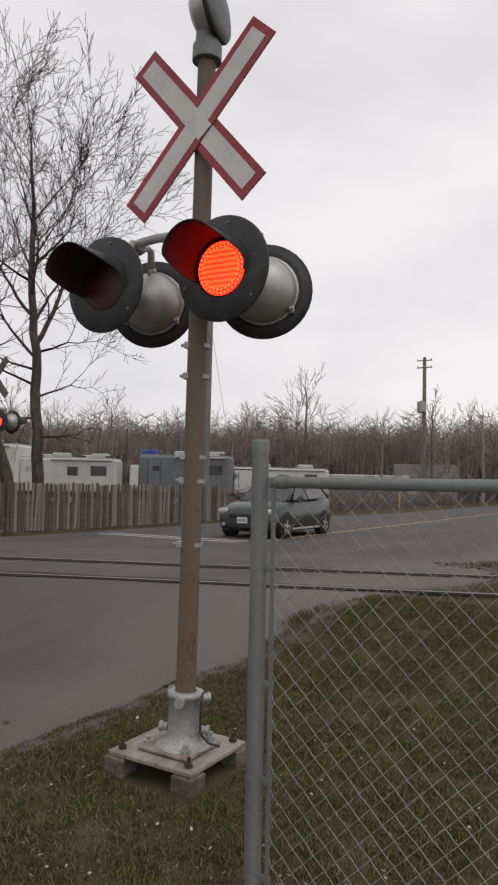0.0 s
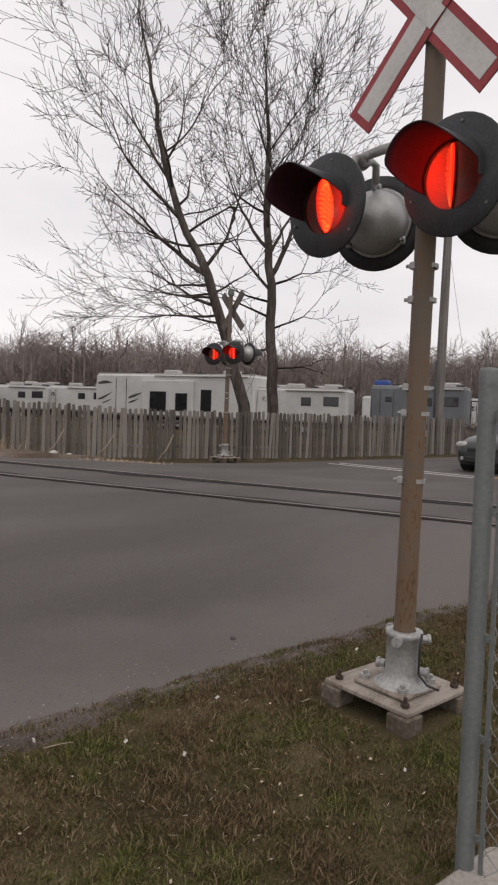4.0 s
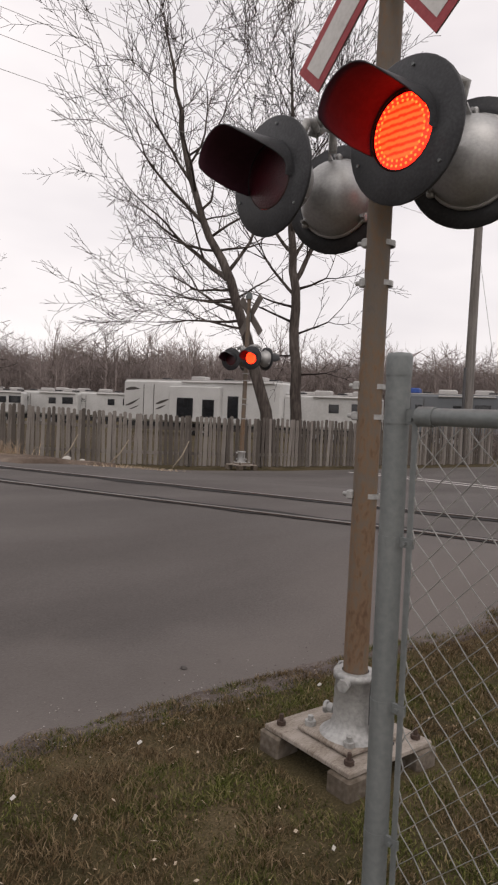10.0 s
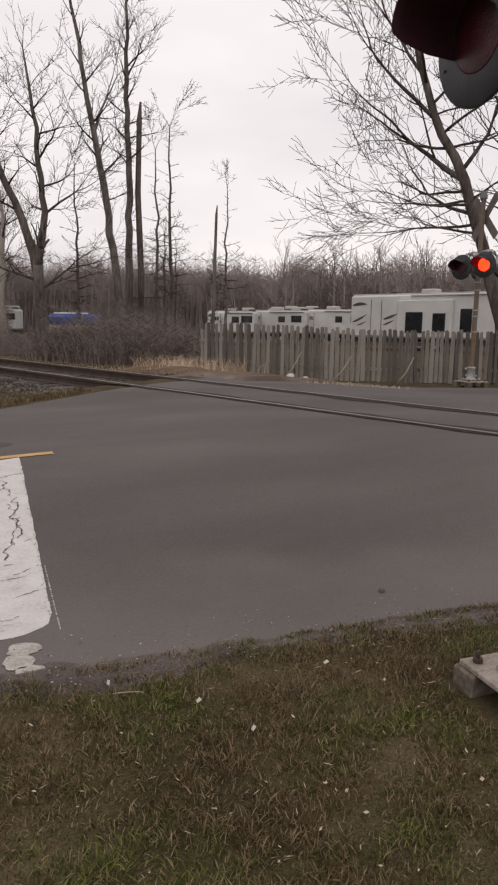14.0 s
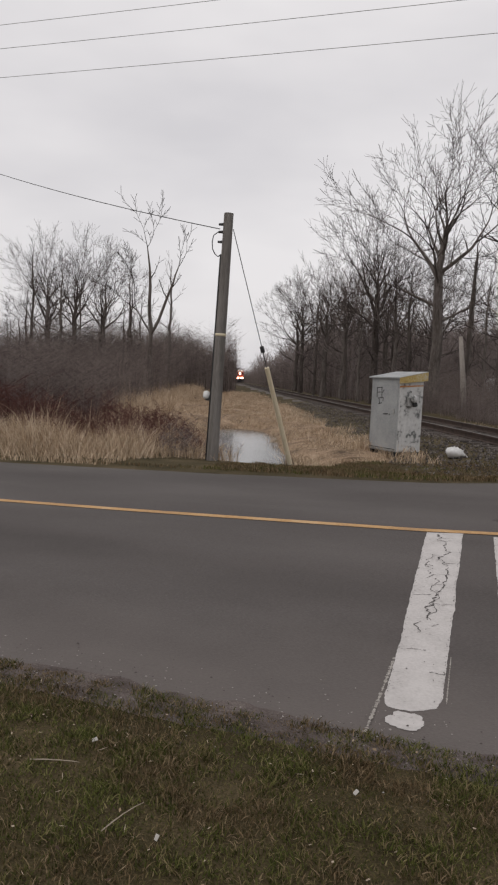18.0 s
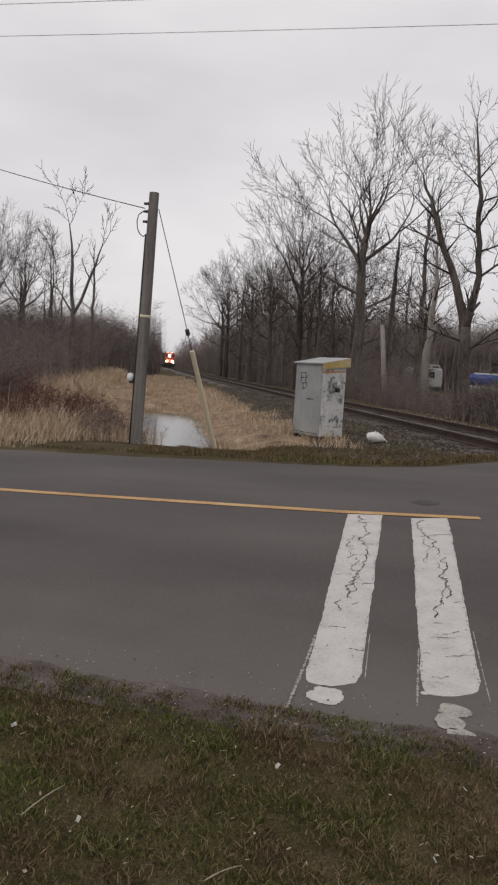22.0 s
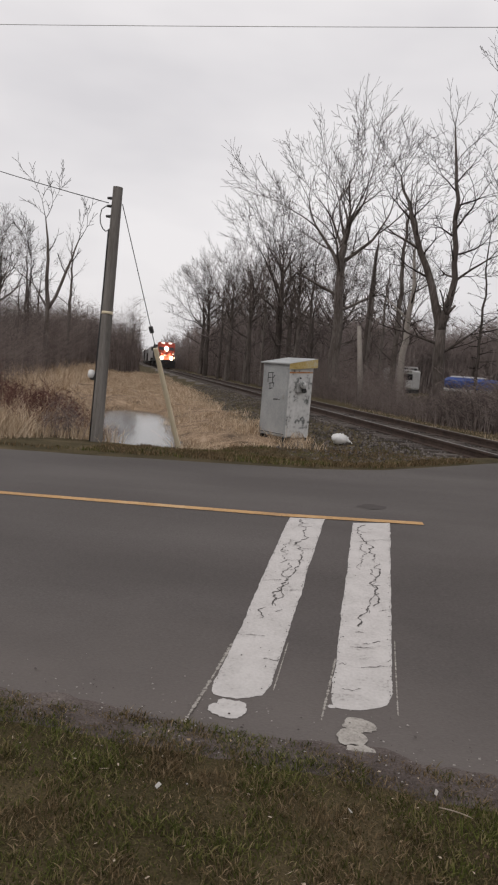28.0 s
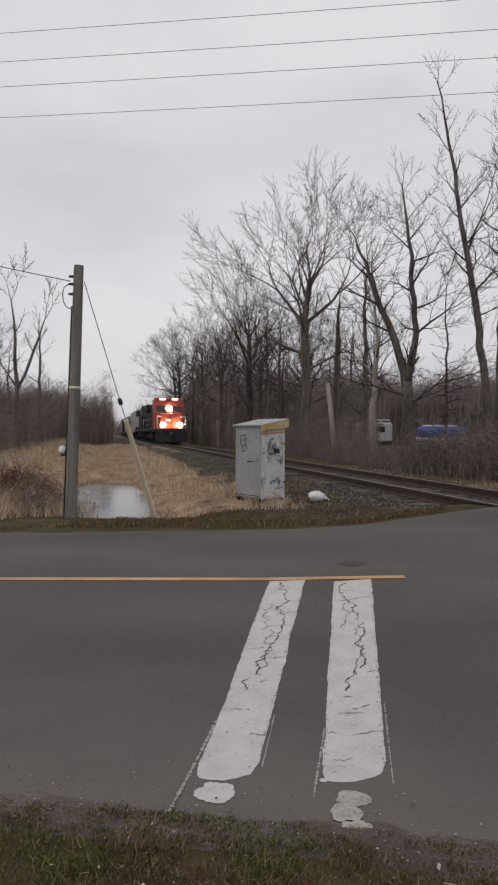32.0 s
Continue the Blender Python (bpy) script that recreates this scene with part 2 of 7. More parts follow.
PICKET = material("weathered_picket", [(0.09, 0.079, 0.07), (0.16, 0.143, 0.128), (0.235, 0.215, 0.196)], 0.95, scale=3, fine=30, stretch=(6, 6, 0.5), bump=0.6, spec=0.15, rand=0.55)
WIRE = material("galvanised_wire", [(0.19, 0.19, 0.18), (0.25, 0.25, 0.235), (0.31, 0.31, 0.295)], 0.55, 0.4, scale=3, fine=70, bump=0)
GALV = material("galvanised_steel", [(0.135, 0.148, 0.147), (0.16, 0.174, 0.172), (0.19, 0.203, 0.2)], 0.6, 0.35, scale=3, fine=70, bump=0.12, spec=0.4)
MASTMAT = material("rusty_mast", [(0.09, 0.077, 0.066), (0.132, 0.111, 0.092), (0.142, 0.108, 0.08), (0.165, 0.105, 0.063), (0.1, 0.055, 0.032)], 0.78, 0.05, (0.4, 1.9, 0.15), scale=4.5, fine=34, stretch=(1.6, 1.6, 0.8), bump=0.35, stops=[0.3, 0.42, 0.54, 0.64, 0.76])
# near-black: the shade inside the rail grooves, put into a flat colour
FLANGE = material("rail_gap_shade", [(0.008, 0.007, 0.007), (0.018, 0.016, 0.015)], 0.95, scale=9)
CASTING = material("silver_paint", [(0.24, 0.24, 0.235), (0.35, 0.35, 0.34), (0.44, 0.44, 0.425)], 0.5, 0.35, scale=7, fine=60, bump=0.25)
DOME = material("silver_dome", [(0.3, 0.3, 0.295), (0.36, 0.36, 0.355), (0.42, 0.42, 0.41)], 0.42, 0.5, scale=5, fine=80, bump=0.08)
BLACK = material("black_enamel", [(0.013, 0.014, 0.016), (0.024, 0.025, 0.028), (0.04, 0.042, 0.045)], 0.5, scale=8, fine=90, bump=0.06)
# black inside of the visor, with some red lamp glow put into its colour
VISORIN = material("visor_inside_glow", [(0.036, 0.013, 0.019), (0.052, 0.018, 0.026)], 0.7, scale=8, fine=60, bump=0.05, spec=0.12)
REDLENS = material("red_lens", [(0.035, 0.002, 0.006), (0.06, 0.004, 0.009)], 0.4, scale=20, fine=120, bump=0.3, spec=0.5)
LEDGLOW = glowing("lit_led_field", (1.0, 0.011, 0.004), 5.0)
LEDSPOT = glowing("lit_led_dot", (1.0, 0.065, 0.01), 5.5)
LEDCORE = glowing("lit_led_core", (1.0, 0.045, 0.008), 5.5)
_nt = LEDCORE.node_tree
_co, _wv, _rp = _nt.nodes.new("ShaderNodeTexCoord"), _nt.nodes.new("ShaderNodeTexWave"), _nt.nodes.new("ShaderNodeValToRGB")
_wv.bands_direction = "Y"
_wv.inputs["Scale"].default_value, _wv.inputs["Distortion"].default_value, _wv.inputs["Detail Scale"].default_value = 13.0, 1.6, 4.0
_rp.color_ramp.elements[0].position, _rp.color_ramp.elements[0].color = 0.1, (1.0, 0.008, 0.002, 1)
_rp.color_ramp.elements[1].position, _rp.color_ramp.elements[1].color = 0.75, (1.0, 0.03, 0.006, 1)
_nt.links.new(_co.outputs["Object"], _wv.inputs["Vector"])
_nt.links.new(_wv.outputs["Fac"], _rp.inputs["Fac"])
_nt.links.new(_rp.outputs["Color"], _nt.nodes["Principled BSDF"].inputs["Emission Color"])
LENSRIM = material("dark_lens_rim", [(0.03, 0.012, 0.012), (0.05, 0.018, 0.016)], 0.4, scale=20)
SIGNRED = material("sign_red", [(0.23, 0.022, 0.03), (0.28, 0.03, 0.037), (0.33, 0.045, 0.05)], 0.5, scale=4, fine=60, bump=0.05)
SIGNWHITE = material("sign_white", [(0.44, 0.43, 0.41), (0.52, 0.51, 0.49), (0.58, 0.57, 0.55)], 0.5, scale=4, fine=60, bump=0.05)
SIGNBACK = material("sign_back", [(0.1, 0.085, 0.075), (0.16, 0.14, 0.125)], 0.7, 0.2, scale=4)
PALLET = material("weathered_board", [(0.085, 0.056, 0.038), (0.19, 0.155, 0.125), (0.26, 0.225, 0.19), (0.33, 0.29, 0.255)], 0.9, scale=5, fine=50, stretch=(1, 4, 1), bump=0.6, rand=0.2)
CONCRETE = material("concrete", [(0.25, 0.225, 0.2), (0.34, 0.31, 0.28), (0.42, 0.39, 0.36)], 0.9, scale=3, fine=60, bump=0.5)
ROADWHITE = material("worn_road_paint", [(0.26, 0.24, 0.228), (0.45, 0.43, 0.415), (0.53, 0.508, 0.492)], 0.8, scale=7, fine=60, bump=0.3, stops=[0.27, 0.4, 0.6])
PAINTOLD = material("old_road_paint", [(0.2, 0.184, 0.168), (0.34, 0.318, 0.288), (0.42, 0.396, 0.36)], 0.85, scale=14, fine=80, bump=0.3)
ROADYELLOW = material("yellow_road_paint", [(0.33, 0.2, 0.1), (0.47, 0.275, 0.11), (0.53, 0.36, 0.2)], 0.8, scale=3, fine=40, bump=0.2)
OILY = material("oil_stain", [(0.054, 0.047, 0.044), (0.07, 0.061, 0.058), (0.09, 0.08, 0.076)], 0.88, scale=5, fine=90, bump=0.4, spec=0.3)
CRACK = material("tar_crack", [(0.06, 0.054, 0.05), (0.1, 0.092, 0.087)], 0.9, scale=20)
RAILTOP = material("rail_running_face", [(0.13, 0.115, 0.105), (0.2, 0.18, 0.165)], 0.5, 0.6, scale=6, fine=50, bump=0.1)
RAILWEB = material("rusty_rail", [(0.03, 0.02, 0.016), (0.055, 0.036, 0.028), (0.08, 0.052, 0.04)], 0.9, scale=5, fine=50, bump=0.4)
TIE = material("old_tie", [(0.028, 0.022, 0.019), (0.06, 0.049, 0.042), (0.1, 0.085, 0.075)], 0.95, scale=4, fine=40, stretch=(0.3, 3, 3), bump=0.6, rand=0.4)
BALLAST = material("ballast", [(0.06, 0.052, 0.048), (0.115, 0.1, 0.093), (0.19, 0.17, 0.158)], 0.95, scale=4, fine=16, bump=1.0, spec=0.2, island=0.5, bump_dist=0.04)
CABGREY = material("grey_cabinet_paint", [(0.26, 0.275, 0.275), (0.33, 0.34, 0.34), (0.39, 0.4, 0.4)], 0.55, 0.15, scale=3, fine=40, bump=0.06)
CABLIGHT = material("peeling_cabinet_paint", [(0.13, 0.135, 0.13), (0.5, 0.5, 0.49), (0.6, 0.6, 0.59)], 0.7, 0.05, scale=3.6, fine=14, bump=0.2, stops=[0.38, 0.47, 0.62])
RUSTSTAIN = material("rust_stain", [(0.42, 0.16, 0.05), (0.5, 0.25, 0.11), (0.5, 0.42, 0.33)], 0.8, scale=5, fine=30, bump=0.1)
CABTOP = material("rust_yellow_lid", [(0.3, 0.21, 0.07), (0.46, 0.34, 0.12), (0.5, 0.46, 0.36)], 0.75, scale=4, fine=30, bump=0.2)
DARK = material("dark_marking", [(0.02, 0.02, 0.02), (0.035, 0.035, 0.035)], 0.7, scale=10)
POLEWOOD = material("utility_pole_wood", [(0.1, 0.091, 0.083), (0.17, 0.157, 0.145), (0.235, 0.22, 0.205)], 0.95, scale=3, fine=30, stretch=(5, 5, 0.25), bump=0.5)
BLOCK = material("stained_block", [(0.06, 0.045, 0.032), (0.1, 0.08, 0.06), (0.16, 0.135, 0.11)], 0.95, scale=5, fine=40, bump=0.5, rand=0.2)
GUARD = material("guy_guard", [(0.6, 0.52, 0.36), (0.68, 0.6, 0.45)], 0.6, scale=5, bump=0.05)
CABLE = material("cable", [(0.03, 0.03, 0.032), (0.05, 0.05, 0.052)], 0.6, scale=9, bump=0)
WATER = material("ditch_water", [(0.03, 0.032, 0.03), (0.05, 0.052, 0.048)], 0.12, scale=2, fine=9, bump=0.25, spec=0.22)
BAG = material("plastic_bag", [(0.58, 0.58, 0.57), (0.72, 0.72, 0.71)], 0.5, scale=9, fine=25, bump=0.5)
PAPER = material("litter_paper", [(0.36, 0.34, 0.31), (0.52, 0.5, 0.46)], 0.9, scale=9)
STICK = material("dead_stick", [(0.25, 0.2, 0.15), (0.4, 0.35, 0.28)], 0.95, scale=9)
RVWHITE = material("trailer_white", [(0.42, 0.42, 0.41), (0.5, 0.5, 0.49), (0.55, 0.55, 0.54)], 0.45, scale=0.8, fine=12, bump=0.03, rand=0.2)
RVGREY = material("trailer_grey", [(0.11, 0.12, 0.13), (0.15, 0.162, 0.175)], 0.5, scale=1, bump=0.03)
RVTAN = material("trailer_swoosh", [(0.045, 0.04, 0.038), (0.085, 0.075, 0.068)], 0.5, scale=2, bump=0.02)
GLASS = material("dark_glass", [(0.012, 0.013, 0.015), (0.02, 0.022, 0.025)], 0.08, scale=2, bump=0, spec=0.6)
CARPAINT = material("car_paint", [(0.05, 0.056, 0.056), (0.066, 0.073, 0.072)], 0.28, 0.45, scale=4, bump=0, spec=0.6)
TYRE = material("tyre_rubber", [(0.012, 0.012, 0.012), (0.022, 0.022, 0.022)], 0.9, scale=12)
RIM = material("alloy", [(0.35, 0.35, 0.36), (0.5, 0.5, 0.51)], 0.35, 0.7, scale=8, bump=0)
PLASTIC = material("black_plastic", [(0.016, 0.016, 0.017), (0.028, 0.028, 0.03)], 0.6, scale=10)
PLATE = material("plate_white", [(0.55, 0.56, 0.58), (0.62, 0.63, 0.65)], 0.5, scale=10, bump=0)
CARLAMP = glowing("car_lamp", (1.0, 0.85, 0.7), 0.05, (0.3, 0.3, 0.3))
LOCORED = material("locomotive_red", [(0.22, 0.032, 0.018), (0.3, 0.042, 0.024), (0.36, 0.06, 0.036)], 0.5, scale=1.2, fine=14, bump=0.04)
LOCOBLACK = material("locomotive_black", [(0.012, 0.012, 0.013), (0.03, 0.028, 0.028)], 0.6, scale=1.2, fine=14, bump=0.05)
LOCOGREY = material("locomotive_white", [(0.35, 0.34, 0.33), (0.47, 0.46, 0.45)], 0.6, scale=1.5)
HEADLIGHT = glowing("headlight", (1.0, 0.82, 0.55), 110.0, (1, 0.95, 0.85))
NUMBERLIT = glowing("lit_number_board", (1.0, 0.92, 0.8), 2.2, (0.8, 0.78, 0.7))
CARGO = material("freight_car_grey", [(0.2, 0.2, 0.2), (0.3, 0.295, 0.29)], 0.7, scale=0.7, fine=8, bump=0.05)
BLUETARP = material("blue_tarp", [(0.018, 0.05, 0.2), (0.03, 0.08, 0.3)], 0.55, scale=2, fine=14, bump=0.2)
SIDING = material("pale_siding", [(0.34, 0.33, 0.32), (0.44, 0.43, 0.42)], 0.8, scale=1, fine=20)
ROOFMAT = material("grey_roof", [(0.1, 0.095, 0.09), (0.16, 0.15, 0.145)], 0.9, scale=2, fine=20)
MOSSY = material("peeling_trunk", [(0.24, 0.215, 0.19), (0.34, 0.31, 0.28)], 0.9, scale=3, fine=20, bump=0.4)


# ---- mesh tools ----
class Geo:
    """Vertices and faces gathered into one mesh, with a material slot a face."""

    def __init__(self):
        self.v, self.f, self.m, self.s = [], [], [], []

    def add(self, verts, faces, mat=0, smooth=False, m=None):
        k = len(self.v)
        self.v += [tuple(m @ Vector(p)) for p in verts] if m else [tuple(p) for p in verts]
        for face in faces:
            self.f.append(tuple(i + k for i in face))
            self.m.append(mat)
            self.s.append(smooth)
        return self

    def box(self, c, size, mat=0, m=None, b=0.0):
        """A box about c; b cuts its edges off."""
        x, y, z = (s / 2 for s in size)
        if not b:
            v = [(c[0] + sx * x, c[1] + sy * y, c[2] + sz * z) for sz in (-1, 1) for sx, sy in ((-1, -1), (1, -1), (1, 1), (-1, 1))]
            return self.add(v, [(3, 2, 1, 0), (4, 5, 6, 7), (0, 1, 5, 4), (1, 2, 6, 5), (2, 3, 7, 6), (3, 0, 4, 7)], mat, False, m)
        b = min(b, x * 0.9, y * 0.9, z * 0.9)
        v = []
        for dz, inset in ((-z, b), (-z + b, 0), (z - b, 0), (z, b)):
            xa, ya = x - inset, y - inset
            for sx, sy, k in ((-1, -1, 0), (-1, -1, 1), (1, -1, 0), (1, -1, 1), (1, 1, 0), (1, 1, 1), (-1, 1, 0), (-1, 1, 1)):
                along_x = k == (1 if sx == sy else 0)
                v.append((c[0] + sx * (xa - (b if along_x else 0)), c[1] + sy * (ya - (0 if along_x else b)), c[2] + dz))
        faces = [tuple(range(7, -1, -1)), tuple(range(24, 32))]
        for r in range(3):
            faces += [(r * 8 + i, r * 8 + (i + 1) % 8, r * 8 + 8 + (i + 1) % 8, r * 8 + 8 + i) for i in range(8)]
        return self.add(v, faces, mat, False, m)

    def cyl(self, a, b, r0, r1=None, n=14, mat=0, caps=True, smooth=True, m=None):
        a, b = Vector(a), Vector(b)
        r1 = r0 if r1 is None else r1
        q = (b - a).to_track_quat("Z", "Y")
        ring = [q @ Vector((math.cos(2 * math.pi * i / n), math.sin(2 * math.pi * i / n), 0)) for i in range(n)]
        self.add([a + p * r0 for p in ring] + [b + p * r1 for p in ring], [(i, (i + 1) % n, n + (i + 1) % n, n + i) for i in range(n)], mat, smooth, m)
        if caps:
            self.add([a + p * r0 for p in ring], [tuple(range(n - 1, -1, -1))], mat, False, m)
            self.add([b + p * r1 for p in ring], [tuple(range(n))], mat, False, m)
        return self

    def lathe(self, prof, n=24, mat=0, m=None, smooth=True, arc=(0, 2 * math.pi)):
        """A turned shape about z from rows of (radius, z)."""
        full = abs(arc[1] - arc[0] - 2 * math.pi) < 1e-6
        k = n if full else n + 1
        v = [(r * math.cos(arc[0] + (arc[1] - arc[0]) * i / n), r * math.sin(arc[0] + (arc[1] - arc[0]) * i / n), z) for r, z in prof for i in range(k)]
        f = [(j * k + i, j * k + (i + 1) % k, (j + 1) * k + (i + 1) % k, (j + 1) * k + i) for j in range(len(prof) - 1) for i in range(n)]
        return self.add(v, f, mat, smooth, m)

    def tube(self, pts, r, n=6, mat=0, m=None):
        """A round tube along points, mitred at its bends; r may be a list."""
        pts = [Vector(p) for p in pts]
        v, up = [], None
        for i, p in enumerate(pts):
            d = (pts[min(i + 1, len(pts) - 1)] - pts[max(i - 1, 0)]).normalized()
            up = d.orthogonal().normalized() if up is None else (up - d * up.dot(d)).normalized()
            w = d.cross(up)
            ri = r[i] if isinstance(r, (list, tuple)) else r
            v += [p + (up * math.cos(2 * math.pi * k / n) + w * math.sin(2 * math.pi * k / n)) * ri for k in range(n)]
        f = [(j * n + i, j * n + (i + 1) % n, (j + 1) * n + (i + 1) % n, (j + 1) * n + i) for j in range(len(pts) - 1) for i in range(n)]
        f += [tuple(range(n - 1, -1, -1)), tuple(range((len(pts) - 1) * n, len(pts) * n))]
        return self.add(v, f, mat, n > 4, m)

    def prism(self, outline, z0, z1, mat=0, m=None):
        """An outline in x, y pulled up from z0 to z1."""
        n = len(outline)
        v = [(x, y, z0) for x, y in outline] + [(x, y, z1) for x, y in outline]
        return self.add(v, [tuple(range(n - 1, -1, -1)), tuple(range(n, 2 * n))] + [(i, (i + 1) % n, n + (i + 1) % n, n + i) for i in range(n)], mat, False, m)

    def mesh(self, name, mats):
        me = bpy.data.meshes.new(name)
        me.from_pydata(self.v, [], self.f)
        for mt in mats if isinstance(mats, (list, tuple)) else [mats]:
            me.materials.append(mt)
        me.polygons.foreach_set("material_index", self.m)
        me.polygons.foreach_set("use_smooth", self.s)
        me.update()
        return me


def part(name, geo, mats, parent=None, label="", at=None):
    ob = new(name, geo.mesh(name, mats) if isinstance(geo, Geo) else geo)
    if parent:
        ob.parent = parent
    if at is not None:
        ob.matrix_basis = at
    return tagged(ob, label=label)


def thing(name, label, category, at=None, group="", kind=""):
    ob = new(name)
    ob.empty_display_size = 0.2
    if at is not None:
        ob.matrix_basis = at
    return tagged(ob, label, category, group, kind)


def lone(name, geo, mats, label, category, group="", kind="", at=None):
    return tagged(part(name, geo, mats, at=at), label, category, group, kind)


# ---- ground plan ----
UX, UY = -0.3614, 0.9324         # the track's way, towards the train
NX, NY = 0.9324, 0.3614          # across the track
QC = 7.91                        # track centre, measured across
RAIL_Z = 0.40


def smooth(a, b, x):
    t = min(1.0, max(0.0, (x - a) / (b - a)))
    return t * t * (3 - 2 * t)


def across(x, y):
    return NX * x + NY * y


def along(x, y):
    return UX * x + UY * y


def on_track(q, s, z=0.0):
    return Vector((NX * q + UX * s, NY * q + UY * s, z))


def near_edge(x):
    pts = ((-200, 3.0), (3.9, 3.02), (4.8, 2.7), (5.5, 2.6), (6.7, 2.25), (8.2, 1.66), (9.4, 1.85), (10.4, 2.6), (13, 2.75), (200, 3.0))
    for (xa, ya), (xb, yb) in zip(pts, pts[1:]):
        if x <= xb:
            return ya + (yb - ya) * (x - xa) / (xb - xa)
    return 3.0


def far_edge(x):
    pts = ((-200, 9.1), (-3, 9.2), (0, 9.4), (1.0, 9.75), (2.0, 10.7), (3.3, 12.2), (4.6, 13.4), (6.4, 15.6), (8.2, 15.9), (10.5, 15.0), (13, 14.4), (24, 14.2), (40, 13.0), (200, 13.0))
    for (xa, ya), (xb, yb) in zip(pts, pts[1:]):
        if x <= xb:
            return ya + (yb - ya) * (x - xa) / (xb - xa)
    return 13.0


def road_rise(x, y):
    q = across(x, y)
    up = min(0.40, max(0.06, 0.14 + 0.036 * (q + 0.9)))
    return up * (1 - smooth(9.0, 15.5, q))


def ground(x, y):
    """The height of the ground."""
    q, s = across(x, y), along(x, y)
    rise = road_rise(x, y)
    lift = smooth(3.0, 6.33, y)
    near_track = smooth(4.6, 6.6, q)
    z = rise * (lift + (1 - lift) * near_track)
    back = smooth(2.6, -6.0, y)
    z *= 1 - 0.5 * back
    z += 0.045 * math.exp(-((x - 2.85) ** 2 + (y - 2.12) ** 2) / 0.45)      # low mound at the signal foot
    high = z
    if y > 9.5 and x < 6:                     # far verge falls to the ditch and the track bed
        brink = max(9.7, far_edge(x) + 0.15)
        verge = smooth(brink, brink + 2.3, y)
        bed = 0.2 * smooth(4.2, 6.2, q) * (1 - smooth(9.2, 11.0, q))
        z = z * (1 - verge) + verge * (bed + 0.02)
        ditch = math.exp(-((q - 1.4 - 0.1 * math.sin(s)) / 1.2) ** 2) * smooth(12.0, 13.6, y) * (1 - smooth(22.5, 27, s))
        z -= 0.55 * ditch
        z += 0.25 * smooth(0, -4, q) * smooth(13, 20, y)
        ease = smooth(2.8, 6.0, x) * smooth(9.2, 10.2, q)
        z = z * (1 - ease) + high * ease
    return z


def flat_ground(x, y):
    far = max(abs(x), abs(y))
    return ground(x, y) * (1 - smooth(150, 400, far)) if far > 150 else ground(x, y)


# ---- ground, road, water ----
def steps(fine_lo, fine_hi, d, far):
    out, x, k = [], fine_lo, d
    while x <= fine_hi:
        out.append(x)
        x += d
    while out[-1] < far:
        k *= 1.28
        out.append(out[-1] + k)
    k = d
    while out[0] > -far:
        k *= 1.28
        out.insert(0, out[0] - k)
    return out


def in_road(x, y):
    return near_edge(x) + 0.55 < y < far_edge(x) - 0.55 and abs(x) < 95


def sheet_z(x, y):
    """The soil sheet: under the road, flush at its edges, slightly uneven elsewhere."""
    if in_road(x, y):
        return flat_ground(x, y) - 0.07
    if near_edge(x) - 0.5 < y < far_edge(x) + 0.5 and abs(x) < 95:
        return flat_ground(x, y) - 0.012
    return flat_ground(x, y) + 0.02 * noise.noise((x * 0.6, y * 0.6, 0))


gx, gy = steps(-14, 26, 0.4, 1500), steps(-8, 26, 0.4, 1500)
g = Geo()
g.add([(x, y, sheet_z(x, y)) for y in gy for x in gx],
      [(j * len(gx) + i, j * len(gx) + i + 1, (j + 1) * len(gx) + i + 1, (j + 1) * len(gx) + i) for j in range(len(gy) - 1) for i in range(len(gx) - 1)], 0, True)
lone("ground", g, SOIL, "short worn turf over brown soil beside the road", "ground", kind="structure")

g = Geo()
rx = [-90 + i * 1.5 for i in range(50)] + [-15 + i * 0.25 for i in range(200)] + [35 + i * 2.0 for i in range(30)]
rows = 26
for i, x in enumerate(rx):
    a = near_edge(x) + 0.07 * noise.noise((x * 1.7, 0, 3)) + 0.03 * noise.noise((x * 6, 0, 5))
    b = far_edge(x) + 0.06 * noise.noise((x * 1.3, 9, 3))
    for j in range(rows + 1):
        y = a + (b - a) * j / rows
        edge = 0.012 if j == 0 else (0.03 if j == rows else 0.0)
        g.v.append((x, y, ground(x, y) + 0.006 - edge))
w = rows + 1
for i in range(len(rx) - 1):
    for j in range(rows):
        g.f.append((i * w + j, (i + 1) * w + j, (i + 1) * w + j + 1, i * w + j + 1))
        g.m.append(0)
        g.s.append(True)
lone("road", g, ASPHALT, "worn grey asphalt road rising to a level crossing", "road", kind="structure")


def strip(name, inner, outer, x0, x1, n, mat, label, z=0.012):
    g = Geo()
    for i in range(n + 1):
        x = x0 + (x1 - x0) * i / n
        for k, y in enumerate((inner(x), (inner(x) + outer(x)) / 2, outer(x))):
            g.v.append((x, y, ground(x, y) + (0.0, z, -0.035)[k]))
    for i in range(n):
        for k in range(2):
            g.f.append((i * 3 + k, i * 3 + 3 + k, i * 3 + 4 + k, i * 3 + 1 + k))
            g.m.append(0)
            g.s.append(True)
    return lone(name, g, mat, label, "verge", kind="structure")


strip("gravel_shoulder", lambda x: near_edge(x) + 0.05 + 0.08 * noise.noise((x * 1.4, 1, 7)) + 0.07 * noise.noise((x * 5, 1, 7)) + 0.04 * noise.noise((x * 14, 2, 7)), lambda x: near_edge(x) - 0.26 + 0.1 * smooth(1.3, 2.3, x) + 0.1 * noise.noise((x * 0.8, 4, 7)), -30, 30, 900, SHOULDER, "crumbling gravel shoulder at the road edge")

